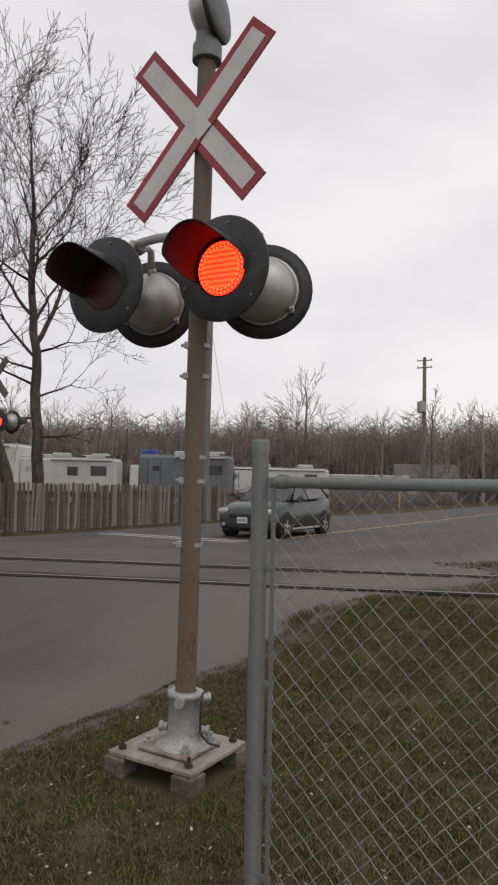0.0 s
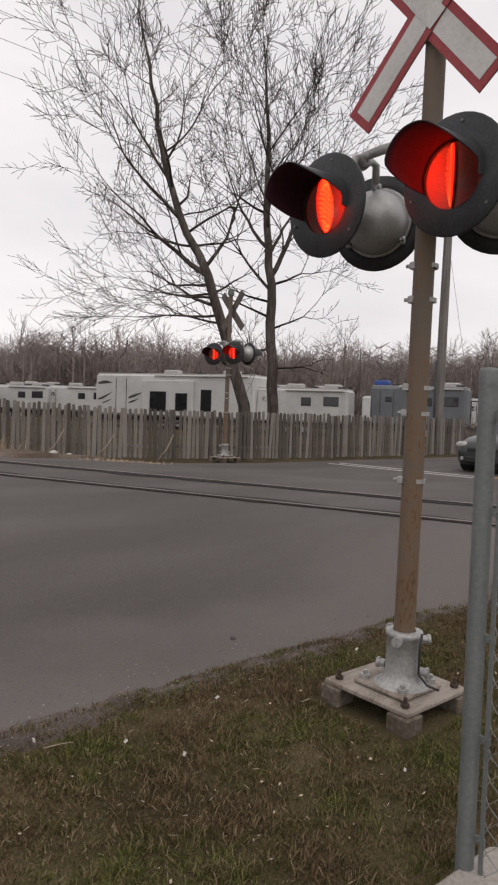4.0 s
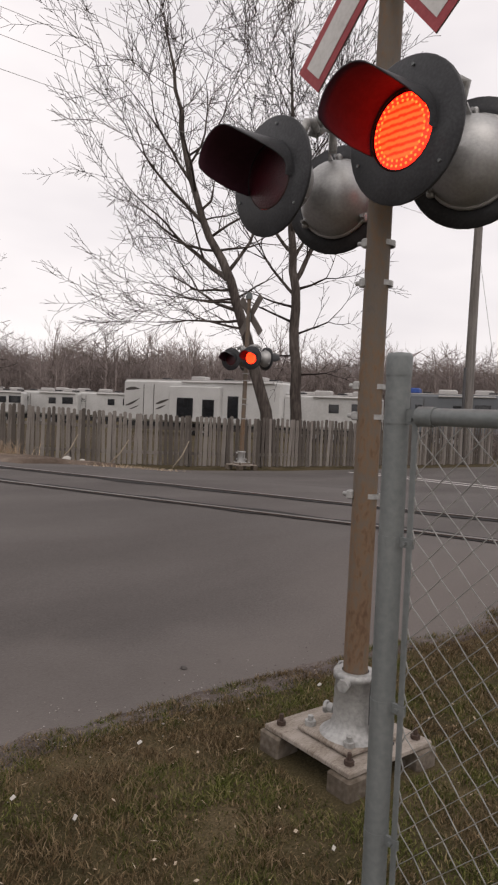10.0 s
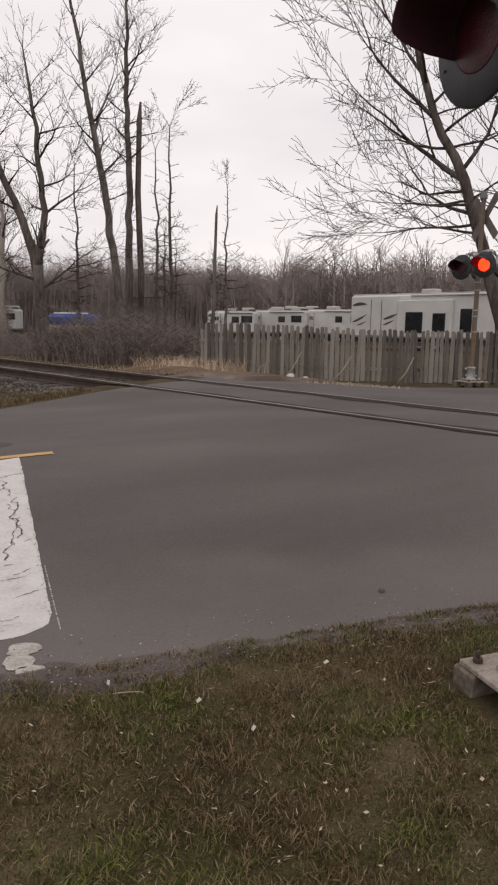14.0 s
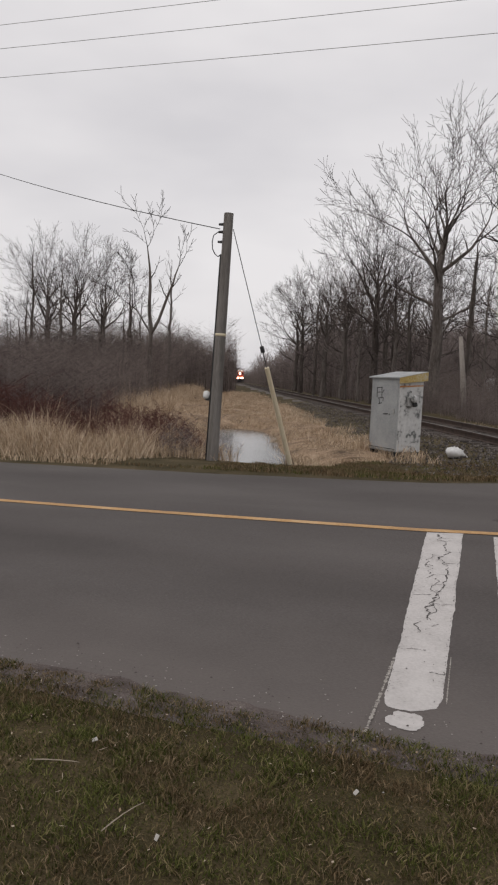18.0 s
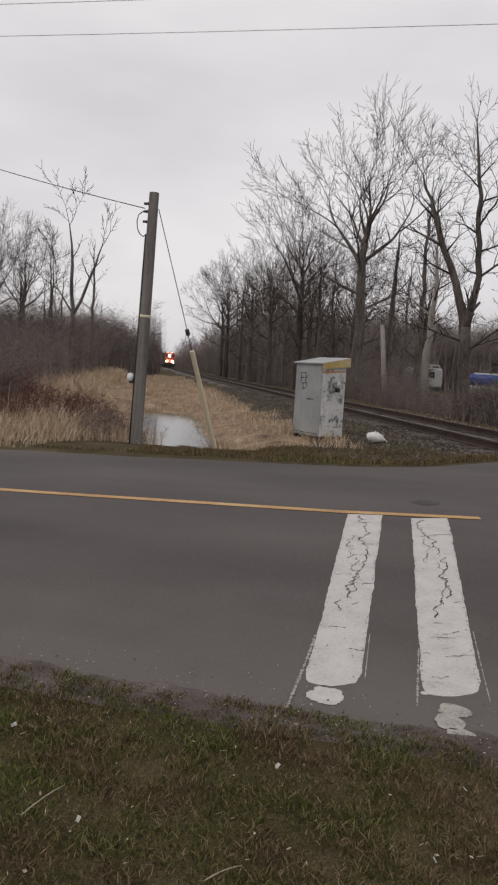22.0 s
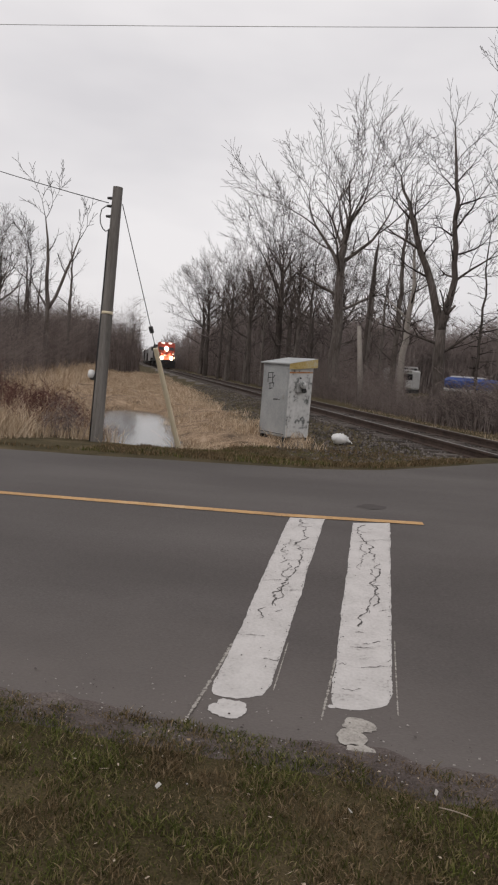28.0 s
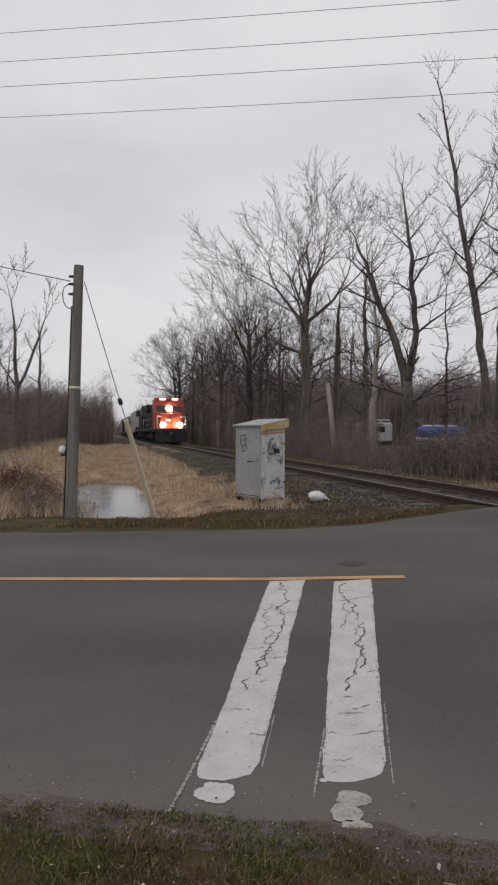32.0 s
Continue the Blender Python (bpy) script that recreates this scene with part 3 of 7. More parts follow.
# gravel stones on the shoulder
random.seed(4)
g = Geo()
for _ in range(2600):
    x = random.uniform(-5, 8)
    y = near_edge(x) + random.gauss(0.0, 0.17)
    r = random.uniform(0.0015, 0.005) * (1.5 if random.random() < 0.05 else 1)
    z = ground(x, y) + 0.012
    a = random.uniform(0, 3)
    m = pose(x, y, z + r * 0.4, 0, 0, a * 60) @ Matrix.Diagonal((r * 1.3, r, r * 0.7, 1))
    g.add([(1, 0, 0), (0, 1, 0), (-1, 0, 0), (0, -1, 0), (0.1, 0, 1)], [(0, 1, 4), (1, 2, 4), (2, 3, 4), (3, 0, 4)], 0, False, m)
lone("loose_gravel", g, material("stones", [(0.06, 0.05, 0.046), (0.13, 0.115, 0.105), (0.3, 0.28, 0.26)], 0.9, scale=3, fine=9, bump=0, island=0.6), "loose pale gravel along the asphalt edge", "gravel", kind="stuff")


# worn white bars with cracked paint
def paint_bar(corners, seed, label):
    """A worn painted bar between its four corners (near left, near right, far right, far left), with chips and cracks."""
    random.seed(seed)
    (ax, ay), (bx, by), (cx, cy), (dx, dy) = corners
    n, cols = 240, 8

    def spot(t, u, z):
        lx, ly, hx, hy = ax + (dx - ax) * t, ay + (dy - ay) * t, bx + (cx - bx) * t, by + (cy - by) * t
        x, y = lx + (hx - lx) * u, ly + (hy - ly) * u
        return Vector((x, y, ground(x, y) + z))

    g = Geo()
    for j in range(n + 1):
        t = j / n
        bow = 0.08 * max(0.0, 1 - t * 22) ** 2
        lo = bow + 0.03 * noise.noise((t * 9, seed, 1)) + 0.022 * noise.noise((t * 37, seed, 1)) + 0.016 * noise.noise((t * 150, seed, 2))
        hi = 1 - bow + 0.03 * noise.noise((t * 8, seed, 4)) + 0.022 * noise.noise((t * 37, seed, 5)) + 0.016 * noise.noise((t * 150, seed, 6))
        for k in range(cols + 1):
            u = lo + (hi - lo) * k / cols
            dip = (0.012 * (1 - (2 * k / cols - 1) ** 2) + 0.004 * noise.noise((k * 0.9, seed, 0))) if j == 0 else 0.0
            g.v.append(spot(t - dip, u, 0.0085))
    w = cols + 1
    for j in range(n):
        for k in range(cols):
            g.f.append((j * w + k, j * w + k + 1, (j + 1) * w + k + 1, (j + 1) * w + k))
            g.m.append(0)
            g.s.append(False)
    bar = lone("stop_bar", g, ROADWHITE, label, "road marking", "worn bars before the crossing", kind="structure")
    g = Geo()
    runs = []
    u, run = 0.42, []
    for i in range(90):               # the long crack, broken in places
        u = max(0.15, min(0.75, u + random.gauss(0, 0.05) + 0.04 * (0.42 - u)))
        run.append((0.3 + 0.68 * i / 89, u))
        if random.random() < 0.05 and len(run) > 6:
            runs.append((run, 0.0055))
            run = []
    runs.append((run, 0.0055))
    for start, a, b in ((0.58, 0.36, 0.6), (0.3, 0.6, 0.78)):      # finer ones beside it
        u, run = start, []
        for i in range(34):
            u = max(0.12, min(0.88, u + random.gauss(0, 0.045) + 0.05 * (start - u)))
            run.append((a + (b - a) * i / 33, u))
        runs.append((run, 0.0028))
    for _ in range(13):               # short cracks across
        t, k, l = random.uniform(0.05, 0.95), random.uniform(0, 0.75), random.uniform(0.12, 0.5)
        y = 0.0
        r = []
        for i in range(8):
            y += random.gauss(0, 0.0022)
            r.append((t + y, k + l * i / 7))
        runs.append((r, 0.003))
    for r, wd in runs:
        pts = [spot(min(1, max(0, t)), min(0.99, max(0.01, u)), 0.0102) for t, u in r]
        for p, q in zip(pts, pts[1:]):
            d = (q - p)
            if d.length < 1e-4:
                continue
            sd = Vector((-d.y, d.x, 0)).normalized() * wd * random.uniform(0.15, 1.2)
            g.add([p - sd, p + sd, q + sd, q - sd], [(0, 3, 2, 1)])
    for _ in range(170):              # chips, most of them along the edges
        e = abs(random.gauss(0, 0.035)) if random.random() < 0.95 else random.uniform(0.1, 0.5)
        u = min(0.98, max(0.02, 1 - e if random.random() < 0.62 else e))
        c = spot(random.uniform(0.02, 0.98), u, 0.0102)
        r = random.uniform(0.001, 0.0042)
        a0 = random.uniform(0, 6)
        ring = [c + Vector((math.cos(a0 + a) * r * random.uniform(0.6, 1.2), math.sin(a0 + a) * r * random.uniform(1.0, 2.6), 0)) for a in (0, 1.25, 2.5, 3.8, 5.0)]
        g.add(ring, [(0, 1, 2, 3, 4)])
    tagged(part("paint_crack", g, CRACK, bar), kind="stuff")
    return bar


paint_bar([(0.336, 3.31), (0.595, 3.385), (0.578, 6.25), (0.282, 6.2)], 11, "worn white bar of cracked paint across the lane")
paint_bar([(0.886, 3.37), (1.164, 3.485), (1.122, 6.31), (0.816, 6.2)], 12, "worn white bar of cracked paint beside its twin")


def blot(cx, cy, r, seed, squash=0.6, mat=None, label="broken-off patch of worn road paint"):
    g = Geo()
    pts = []
    for i in range(40):
        a = i / 40 * 2 * math.pi
        rr = r * (0.9 + 0.35 * noise.noise((math.cos(a) * 1.5, math.sin(a) * 1.5, seed)) + 0.12 * noise.noise((math.cos(a) * 5, math.sin(a) * 5, seed)))
        pts.append((cx + rr * math.cos(a), cy + squash * rr * math.sin(a)))
    g.add([(x, y, ground(x, y) + 0.008 + 0.0007 * (seed % 3) - 0.01 * max(0.0, 1 - (y - 3.02) / 0.25) + (0.004 if cy < 3.2 else 0.001 if cy > 5 else 0.0)) for x, y in pts], [tuple(range(40))])
    lone("paint_patch", g, mat or ROADWHITE, label, "road marking", "paint patches", kind="structure")


def ragged_line(pts, wd, seed):
    """A thin worn line that breaks up."""
    random.seed(seed)
    g = Geo()
    (ax, ay), (bx, by) = pts
    n = int(math.hypot(bx - ax, by - ay) / 0.009)
    for i in range(n):
        if random.random() < 0.12:
            continue
        a, b = i / n, (i + random.uniform(0.8, 1.3)) / n
        h = wd / 2 * random.uniform(0.2, 1.1)
        q = [(ax + (bx - ax) * t + s * h, ay + (by - ay) * t) for t, s in ((a, -1), (a, 1), (b, 1), (b, -1))]
        g.add([(x, y, ground(x, y) + 0.0085) for x, y in q], [(0, 1, 2, 3)])
    lone("bar_edge_line", g, PAINTOLD, "thin broken paint line beside the bar", "road marking", "broken edge lines", kind="structure")


ragged_line([(0.3, 3.04), (0.322, 3.85)], 0.02, 1)
ragged_line([(0.615, 3.44), (0.608, 3.95)], 0.008, 2)
ragged_line([(0.86, 3.25), (0.872, 3.85)], 0.013, 3)
ragged_line([(1.19, 3.4), (1.172, 4.15)], 0.008, 4)
blot(0.455, 3.215, 0.095, 1, 0.9)
blot(0.895, 3.38, 0.022, 2, 0.7)
blot(1.02, 3.26, 0.085, 5, 0.7, PAINTOLD)
blot(0.99, 3.15, 0.065, 9, 1.1, PAINTOLD)
blot(1.04, 3.06, 0.07, 3, 0.8, PAINTOLD)
blot(1.17, 2.9, 0.03, 13, 0.35)


def line_mark(name, pts, wd, mat, label):
    g = Geo()
    for p, q in zip(pts, pts[1:]):
        p, q = Vector((*p, 0)), Vector((*q, 0))
        n = max(1, int((q - p).length / 0.4))
        sd = Vector((-(q - p).y, (q - p).x, 0)).normalized() * wd / 2
        for i in range(n):
            a, b = p.lerp(q, i / n), p.lerp(q, (i + 1) / n)
            quad = [a - sd, b - sd, b + sd, a + sd]
            g.add([(c.x, c.y, ground(c.x, c.y) + 0.0105) for c in quad], [(0, 1, 2, 3)])
    return lone(name, g, mat, label, "road marking", kind="structure")


blot(0.95, 6.97, 0.14, 15, 0.85, OILY, "dark oil stain on the far lane")
line_mark("centre_line", [(-80, 6.2), (-2.5, 6.2), (0.2, 6.27), (1.4, 6.4)], 0.11, ROADYELLOW, "faded yellow centre line on the asphalt")
line_mark("centre_line_beyond", [(15.4, 8.75), (60, 8.2)], 0.12, ROADYELLOW, "faded yellow centre line beyond the track")
line_mark("stop_line", [(14.9, 9.0), (14.6, 13.3)], 0.14, ROADWHITE, "double white stop line across the far lane")
line_mark("stop_line_second", [(15.35, 9.0), (15.05, 13.3)], 0.14, ROADWHITE, "second white stop line across the far lane")

g = Geo()
wpts = []
for i in range(30):
    a = i / 30 * 2 * math.pi
    wpts.append(on_track(1.4 + 1.35 * math.sin(a) * (1 + 0.25 * noise.noise((math.cos(a) * 2, 2, 0))), 17.8 + 6.4 * math.cos(a), -0.21))
g.add(wpts, [tuple(range(29, -1, -1))])
lone("ditch_water", g, WATER, "still grey water in the roadside ditch", "water", kind="structure")



def dead_grass_mat(q0, q1, s0, s1, ns, nq, label, mat, name="flattened_dead_grass", category="dead grass"):
    g = Geo()
    for i in range(ns + 1):
        s = s0 + (s1 - s0) * (i / ns) ** 1.7
        for j in range(nq + 1):
            q = q0 + (q1 - q0) * j / nq + 0.35 * noise.noise((s * 0.4, j, 3))
            p = on_track(q, s)
            rim = i in (0, ns) or j in (0, nq)
            g.v.append((p.x, p.y, ground(p.x, p.y) + (-0.08 if rim else 0.06 + 0.03 * noise.noise((p.x * 2, p.y * 2, 1)) + 0.09 * noise.noise((p.x * 0.6, p.y * 0.6, 7)))))
    w = nq + 1
    for i in range(ns):
        for j in range(nq):
            g.f.append((i * w + j, (i + 1) * w + j, (i + 1) * w + j + 1, i * w + j + 1)[::-1])
            g.m.append(0)
            g.s.append(True)
    return lone(name, g, mat, label, category, kind="structure")


STRAWMAT = material("straw_mat", [(0.07, 0.05, 0.034), (0.17, 0.12, 0.08), (0.31, 0.222, 0.148), (0.42, 0.318, 0.228)], 0.95, scale=1.6, fine=16, bump=0.9, spec=0.1, bump_dist=0.03)
TRODDEN = material("trodden_straw", [(0.07, 0.052, 0.034), (0.13, 0.092, 0.06), (0.2, 0.145, 0.096)], 0.95, scale=1.2, fine=16, bump=0.9, spec=0.1, bump_dist=0.03)
dead_grass_mat(-3.2, 4.6, 13.6, 103, 60, 12, "flattened tan dead grass along the ditch", STRAWMAT)
dead_grass_mat(10.4, 12.6, 12.6, 17.5, 12, 8, "flattened tan dead grass between the track and the fence", TRODDEN)
dead_grass_mat(9.3, 12.3, 9.7, 13.4, 14, 10, "bare brown dirt beside the crossing", material("dirt_apron", [(0.075, 0.056, 0.044), (0.13, 0.1, 0.08), (0.2, 0.16, 0.132)], 0.95, scale=1.5, fine=40, bump=0.8, spec=0.1), "dirt_apron", "dirt")

# ---- track ----
trk = Geo()
prof = [(-2.6, 0.0), (-1.75, 0.2), (0, 0.23), (1.75, 0.2), (2.6, 0.0)]
slist = [-60 + 4 * i for i in range(15)] + [0.2 * i for i in range(0, 50)] + [10 + 2 * i for i in range(20)] + [50 + 12 * i for i in range(60)]
trk = Geo()
for s in slist:
    hide = 0.12 if -1.2 < s < 8.6 else 0.0
    for q, z in prof:
        p = on_track(QC + q + 0.1 * noise.noise((q, s, 0)), s)
        trk.v.append((p.x, p.y, z - hide + 0.02 * noise.noise((q * 3, s * 1.5, 4))))
for i in range(len(slist) - 1):
    for k in range(4):
        trk.f.append((i * 5 + k, i * 5 + k + 1, i * 5 + 6 + k, i * 5 + 5 + k))
        trk.m.append(0)
        trk.s.append(True)
bed = lone("track_bed", trk, BALLAST, "dark stone ballast bed under the rails", "track", kind="structure")

random.seed(8)
g = Geo()
for _ in range(20000):
    s, q = 10.2 + 34 * random.random() ** 1.5, QC + random.uniform(-3.9, 2.7) + 0.4 * random.random() ** 3
    if random.random() < 0.25:
        s = random.uniform(-8, -1)
    p = on_track(q, s)
    if s > 0 and p.y < far_edge(p.x) + 0.1:
        continue
    off = abs(q - QC)
    z = 0.225 if off < 1.75 else max(ground(p.x, p.y), 0.2 * (2.6 - off) / 0.85)
    r = random.uniform(0.014, 0.034)
    m = pose(p.x, p.y, z + r * 0.2, random.uniform(0, 90), random.uniform(0, 90), random.uniform(0, 180)) @ Matrix.Diagonal((r * 1.3, r, r * 0.8, 1))
    g.add([(1, 0, 0), (0, 1, 0), (-1, 0, 0), (0, -1, 0), (0, 0, 1), (0, 0, -1)], [(0, 1, 4), (1, 2, 4), (2, 3, 4), (3, 0, 4), (1, 0, 5), (2, 1, 5), (3, 2, 5), (0, 3, 5)], 0, False, m)
lone("ballast_stones", g, BALLAST, "loose dark ballast stones beside the rails", "ballast", kind="stuff")

for side, nm in ((-1, "rail"), (1, "rail")):
    g = Geo()
    sec = [(-0.075, 0.25), (0.075, 0.25), (0.075, 0.265), (0.012, 0.285), (0.012, 0.37), (0.036, 0.38), (0.036, 0.424), (-0.036, 0.424), (-0.036, 0.38), (-0.012, 0.37), (-0.012, 0.285), (-0.075, 0.265)]
    ends = [on_track(0, -60), on_track(0, 760)]
    k = len(sec)
    g.v = [tuple(on_track(QC + side * 0.7525 + q, s, z)) for s in (-60, 760) for q, z in sec]
    for i in range(k):
        g.f.append((i, (i + 1) % k, k + (i + 1) % k, k + i))
        g.m.append(1 if i == 6 else 0)
        g.s.append(False)
    lone(nm, g, [RAILWEB, RAILTOP], "long rusty steel rail with a worn bright running face", "rail", "rails of the track", kind="structure")
    # no groove is cut: flat strips on the asphalt carry its darkness
    for inner in (1, -1):
        g = Geo()
        for i in range(40):
            a, b = -1.0 + 11.6 * i / 40, -1.0 + 11.6 * (i + 1) / 40
            w0, w1 = ((0.08 if inner == -side else 0.035) + 0.17 * abs(noise.noise((t * 0.7, side * 3, inner * 5))) + 0.06 * noise.noise((t * 4, side, inner)) for t in (a, b))
            base = 0.038 if inner != side else 0.038
            q0, q1 = inner * base, inner * (base + w0 + (0.03 if inner == -side else 0.0))
            q2 = inner * (base + w1 + (0.03 if inner == -side else 0.0))
            g.add([on_track(QC + side * 0.7525 + q, s, 0.4145) for q, s in ((q0, a), (q1, a), (q2, b), (q0, b))], [(0, 1, 2, 3)] if inner > 0 else [(3, 2, 1, 0)])
        lone("flangeway_strip", g, FLANGE, "flat dark strip painting the shaded broken gap along the rail", "gap", "rail gaps in the crossing", kind="structure")

tie_geo = Geo().box((0, 0, 0), (2.6, 0.23, 0.18), b=0.015)
tie_mesh = tie_geo.mesh("tie", TIE)
tie_parent = bed
for i in range(300):
    s = 9.0 + 0.55 * i if i < 250 else -2.0 - 0.55 * (i - 250)
    p = on_track(QC, s, 0.165 + random.uniform(-0.008, 0.008))
    t = new("tie", tie_mesh)
    t.parent = tie_parent
    t.matrix_basis = Matrix.Translation(p) @ pose(0, 0, 0, 0, 0, math.degrees(math.atan2(NY, NX)) + random.uniform(-1.5, 1.5))


# ---- plants in single blades ----
def blades(name, spots, mat, label, category, lean=0.5):
    """spots: rows of (x, y, z, height, width). Each blade is a bent sliver of its own."""
    v, f = [], []
    for x, y, z, h, wd in spots:
        a, l = random.uniform(0, 2 * math.pi), random.uniform(0.1, lean) * h
        dx, dy = math.cos(a), math.sin(a)
        b = random.uniform(0, 2 * math.pi)
        lx, ly = math.cos(b) * l, math.sin(b) * l
        k = len(v)
        v += [(x - dx * wd, y - dy * wd, z), (x + dx * wd, y + dy * wd, z), (x + lx * 0.4 + dx * wd * 0.7, y + ly * 0.4 + dy * wd * 0.7, z + h * 0.6), (x + lx * 0.4 - dx * wd * 0.7, y + ly * 0.4 - dy * wd * 0.7, z + h * 0.6), (x + lx, y + ly, z + h)]
        f += [(k, k + 1, k + 2, k + 3), (k + 3, k + 2, k + 4)]
    me = bpy.data.meshes.new(name)
    me.from_pydata(v, [], f)
    me.materials.append(mat)
    return tagged(new(name, me), label, category, kind="stuff")


random.seed(21)
spots = []
while len(spots) < 330000:
    x, y = random.uniform(-2.6, 6.5), random.uniform(0.7, 3.05)
    if random.random() < 0.25:
        x, y = random.uniform(2, 9.5), random.uniform(-3, 2.7)
    if random.random() < 0.12:            # thinner farther out
        x, y = random.gauss(2, 4.5), random.uniform(-5, 3)
    d = near_edge(x) - y + 0.03 + 0.04 * smooth(1.3, 2.3, x) + 0.12 * noise.noise((x * 1.6, y * 1.6, 4)) + 0.06 * noise.noise((x * 6, y * 6, 4))
    if random.random() > smooth(-0.05, 0.1, d):
        continue
    if abs(x - 2.85) < 0.3 and abs(y - 2.13) < 0.3:
        continue
    if -1.02 < x < 2.14 and -3.02 < y < 1.22:
        continue
    tuft = 0.4 + 1.1 * noise.noise((x * 5, y * 5, 0)) + 0.9 * noise.noise((x * 13, y * 13, 2))
    if random.random() > 0.5 + 0.5 * smooth(-0.3, 0.9, tuft):
        continue
    if random.random() < 0.15 * smooth(0.1, 0.42, noise.noise((x * 1.1, y * 1.1, 8)) + 0.3 * noise.noise((x * 5, y * 5, 6))):
        continue
    h = max(0.007, 0.0135 + 0.0145 * tuft) * random.uniform(0.6, 1.25)
    spots.append((x, y, ground(x, y) + 0.003 + 0.02 * noise.noise((x * 0.6, y * 0.6, 0)) * smooth(0.3, 0.7, d), h, random.uniform(0.0013, 0.003)))
blades("turf", spots, GRASS, "short patchy turf of green and straw blades", "grass", 1.7)

spots = []
while len(spots) < 30000:
    x, y = random.uniform(-12, 3.2), random.uniform(9.45, 15.6)
    q = across(x, y)
    if q > 6.6 - 0.2 * (y - 9.5) or y < far_edge(x) + 0.02 or (abs(q - 1.25) < 1.0 and y > 13.0):
        continue
    if y > 12.2 + 0.5 * noise.noise((x, y, 3)) + 1.7 * smooth(2.0, 3.4, q):
        continue
    if x < -3.2 and (y > far_edge(x) + 0.45 or random.random() < 0.6):
        continue
    spots.append((x, y, ground(x, y) - 0.01, random.uniform(0.02, 0.06), random.uniform(0.003, 0.007)))
while len(spots) < 34000:
    x, y = random.uniform(9.6, 22), random.uniform(-2, 2.9)
    if y > near_edge(x) - 0.1:
        continue
    spots.append((x, y, ground(x, y) - 0.01, random.uniform(0.04, 0.1), random.uniform(0.006, 0.012)))
blades("verge_grass", spots, VERGE, "mown green-brown verge grass across the road", "grass", 0.9)

spots = []
while len(spots) < 82000:
    s, q = 9 + 70 * random.random() ** 1.6, random.gauss(1.9, 2.4)
    p = on_track(q, s)
    if q > 4.7 + 0.7 * noise.noise((p.x, p.y, 6)) or q < -6 or p.y < 12.3 + 1.4 * smooth(2.0, 3.4, q) or (abs(q - 1.25) < 0.85 and 12 < s < 23):
        continue
    tall = 0.22 + 0.3 * noise.noise((p.x * 0.6, p.y * 0.6, 1)) + (0.6 if q < -1.2 else 0.0)
    tall *= 1 + 1.6 * max(0.0, noise.noise((p.x * 1.4, p.y * 1.4, 9)))
    if random.random() < 1.6 * noise.noise((p.x * 0.9, p.y * 0.9, 12)):
        continue
    grow = 1 + s / 40
    spots.append((p.x, p.y, ground(p.x, p.y) - 0.02, max(0.07, 0.42 * tall) * random.uniform(0.6, 1.3) * min(grow, 1.5), random.uniform(0.0025, 0.006) * grow))
while len(spots) < 98000:
    x = random.uniform(-16, -3.6)
    y = far_edge(x) + 0.15 + 3.0 * random.random() ** 1.1
    if -4.7 < x and y < 11.75:            # bare before the pole
        continue
    front = smooth(0.1, 1.4, y - far_edge(x))
    spots.append((x, y, ground(x, y) - 0.02, random.uniform(0.2, 0.66) * (0.18 + 0.82 * front) * (1 if x < -5 else 0.55) * (1 + 0.7 * noise.noise((x * 0.7, y, 2))), random.uniform(0.003, 0.007)))
while len(spots) < 103000:
    s, q = 9.2 + 22 * random.random() ** 1.4, random.uniform(10.6, 14)
    p = on_track(q, s)
    spots.append((p.x, p.y, ground(p.x, p.y) - 0.02, random.uniform(0.03, 0.1), random.uniform(0.003, 0.007)))
while len(spots) < 104200:
    s, q = random.uniform(13.2, 17.5), random.gauss(12.3, 0.4)
    p = on_track(q, s)
    spots.append((p.x, p.y, ground(p.x, p.y) - 0.02, random.uniform(0.1, 0.5), random.uniform(0.003, 0.007)))
blades("dry_reeds", spots, STRAW, "tall dry straw-coloured grass along the ditch", "dry grass", 1.1)


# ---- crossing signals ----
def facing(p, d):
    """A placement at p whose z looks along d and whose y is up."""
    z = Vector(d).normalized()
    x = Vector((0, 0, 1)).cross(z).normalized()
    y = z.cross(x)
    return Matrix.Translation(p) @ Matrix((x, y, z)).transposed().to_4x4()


SWITCHED = []


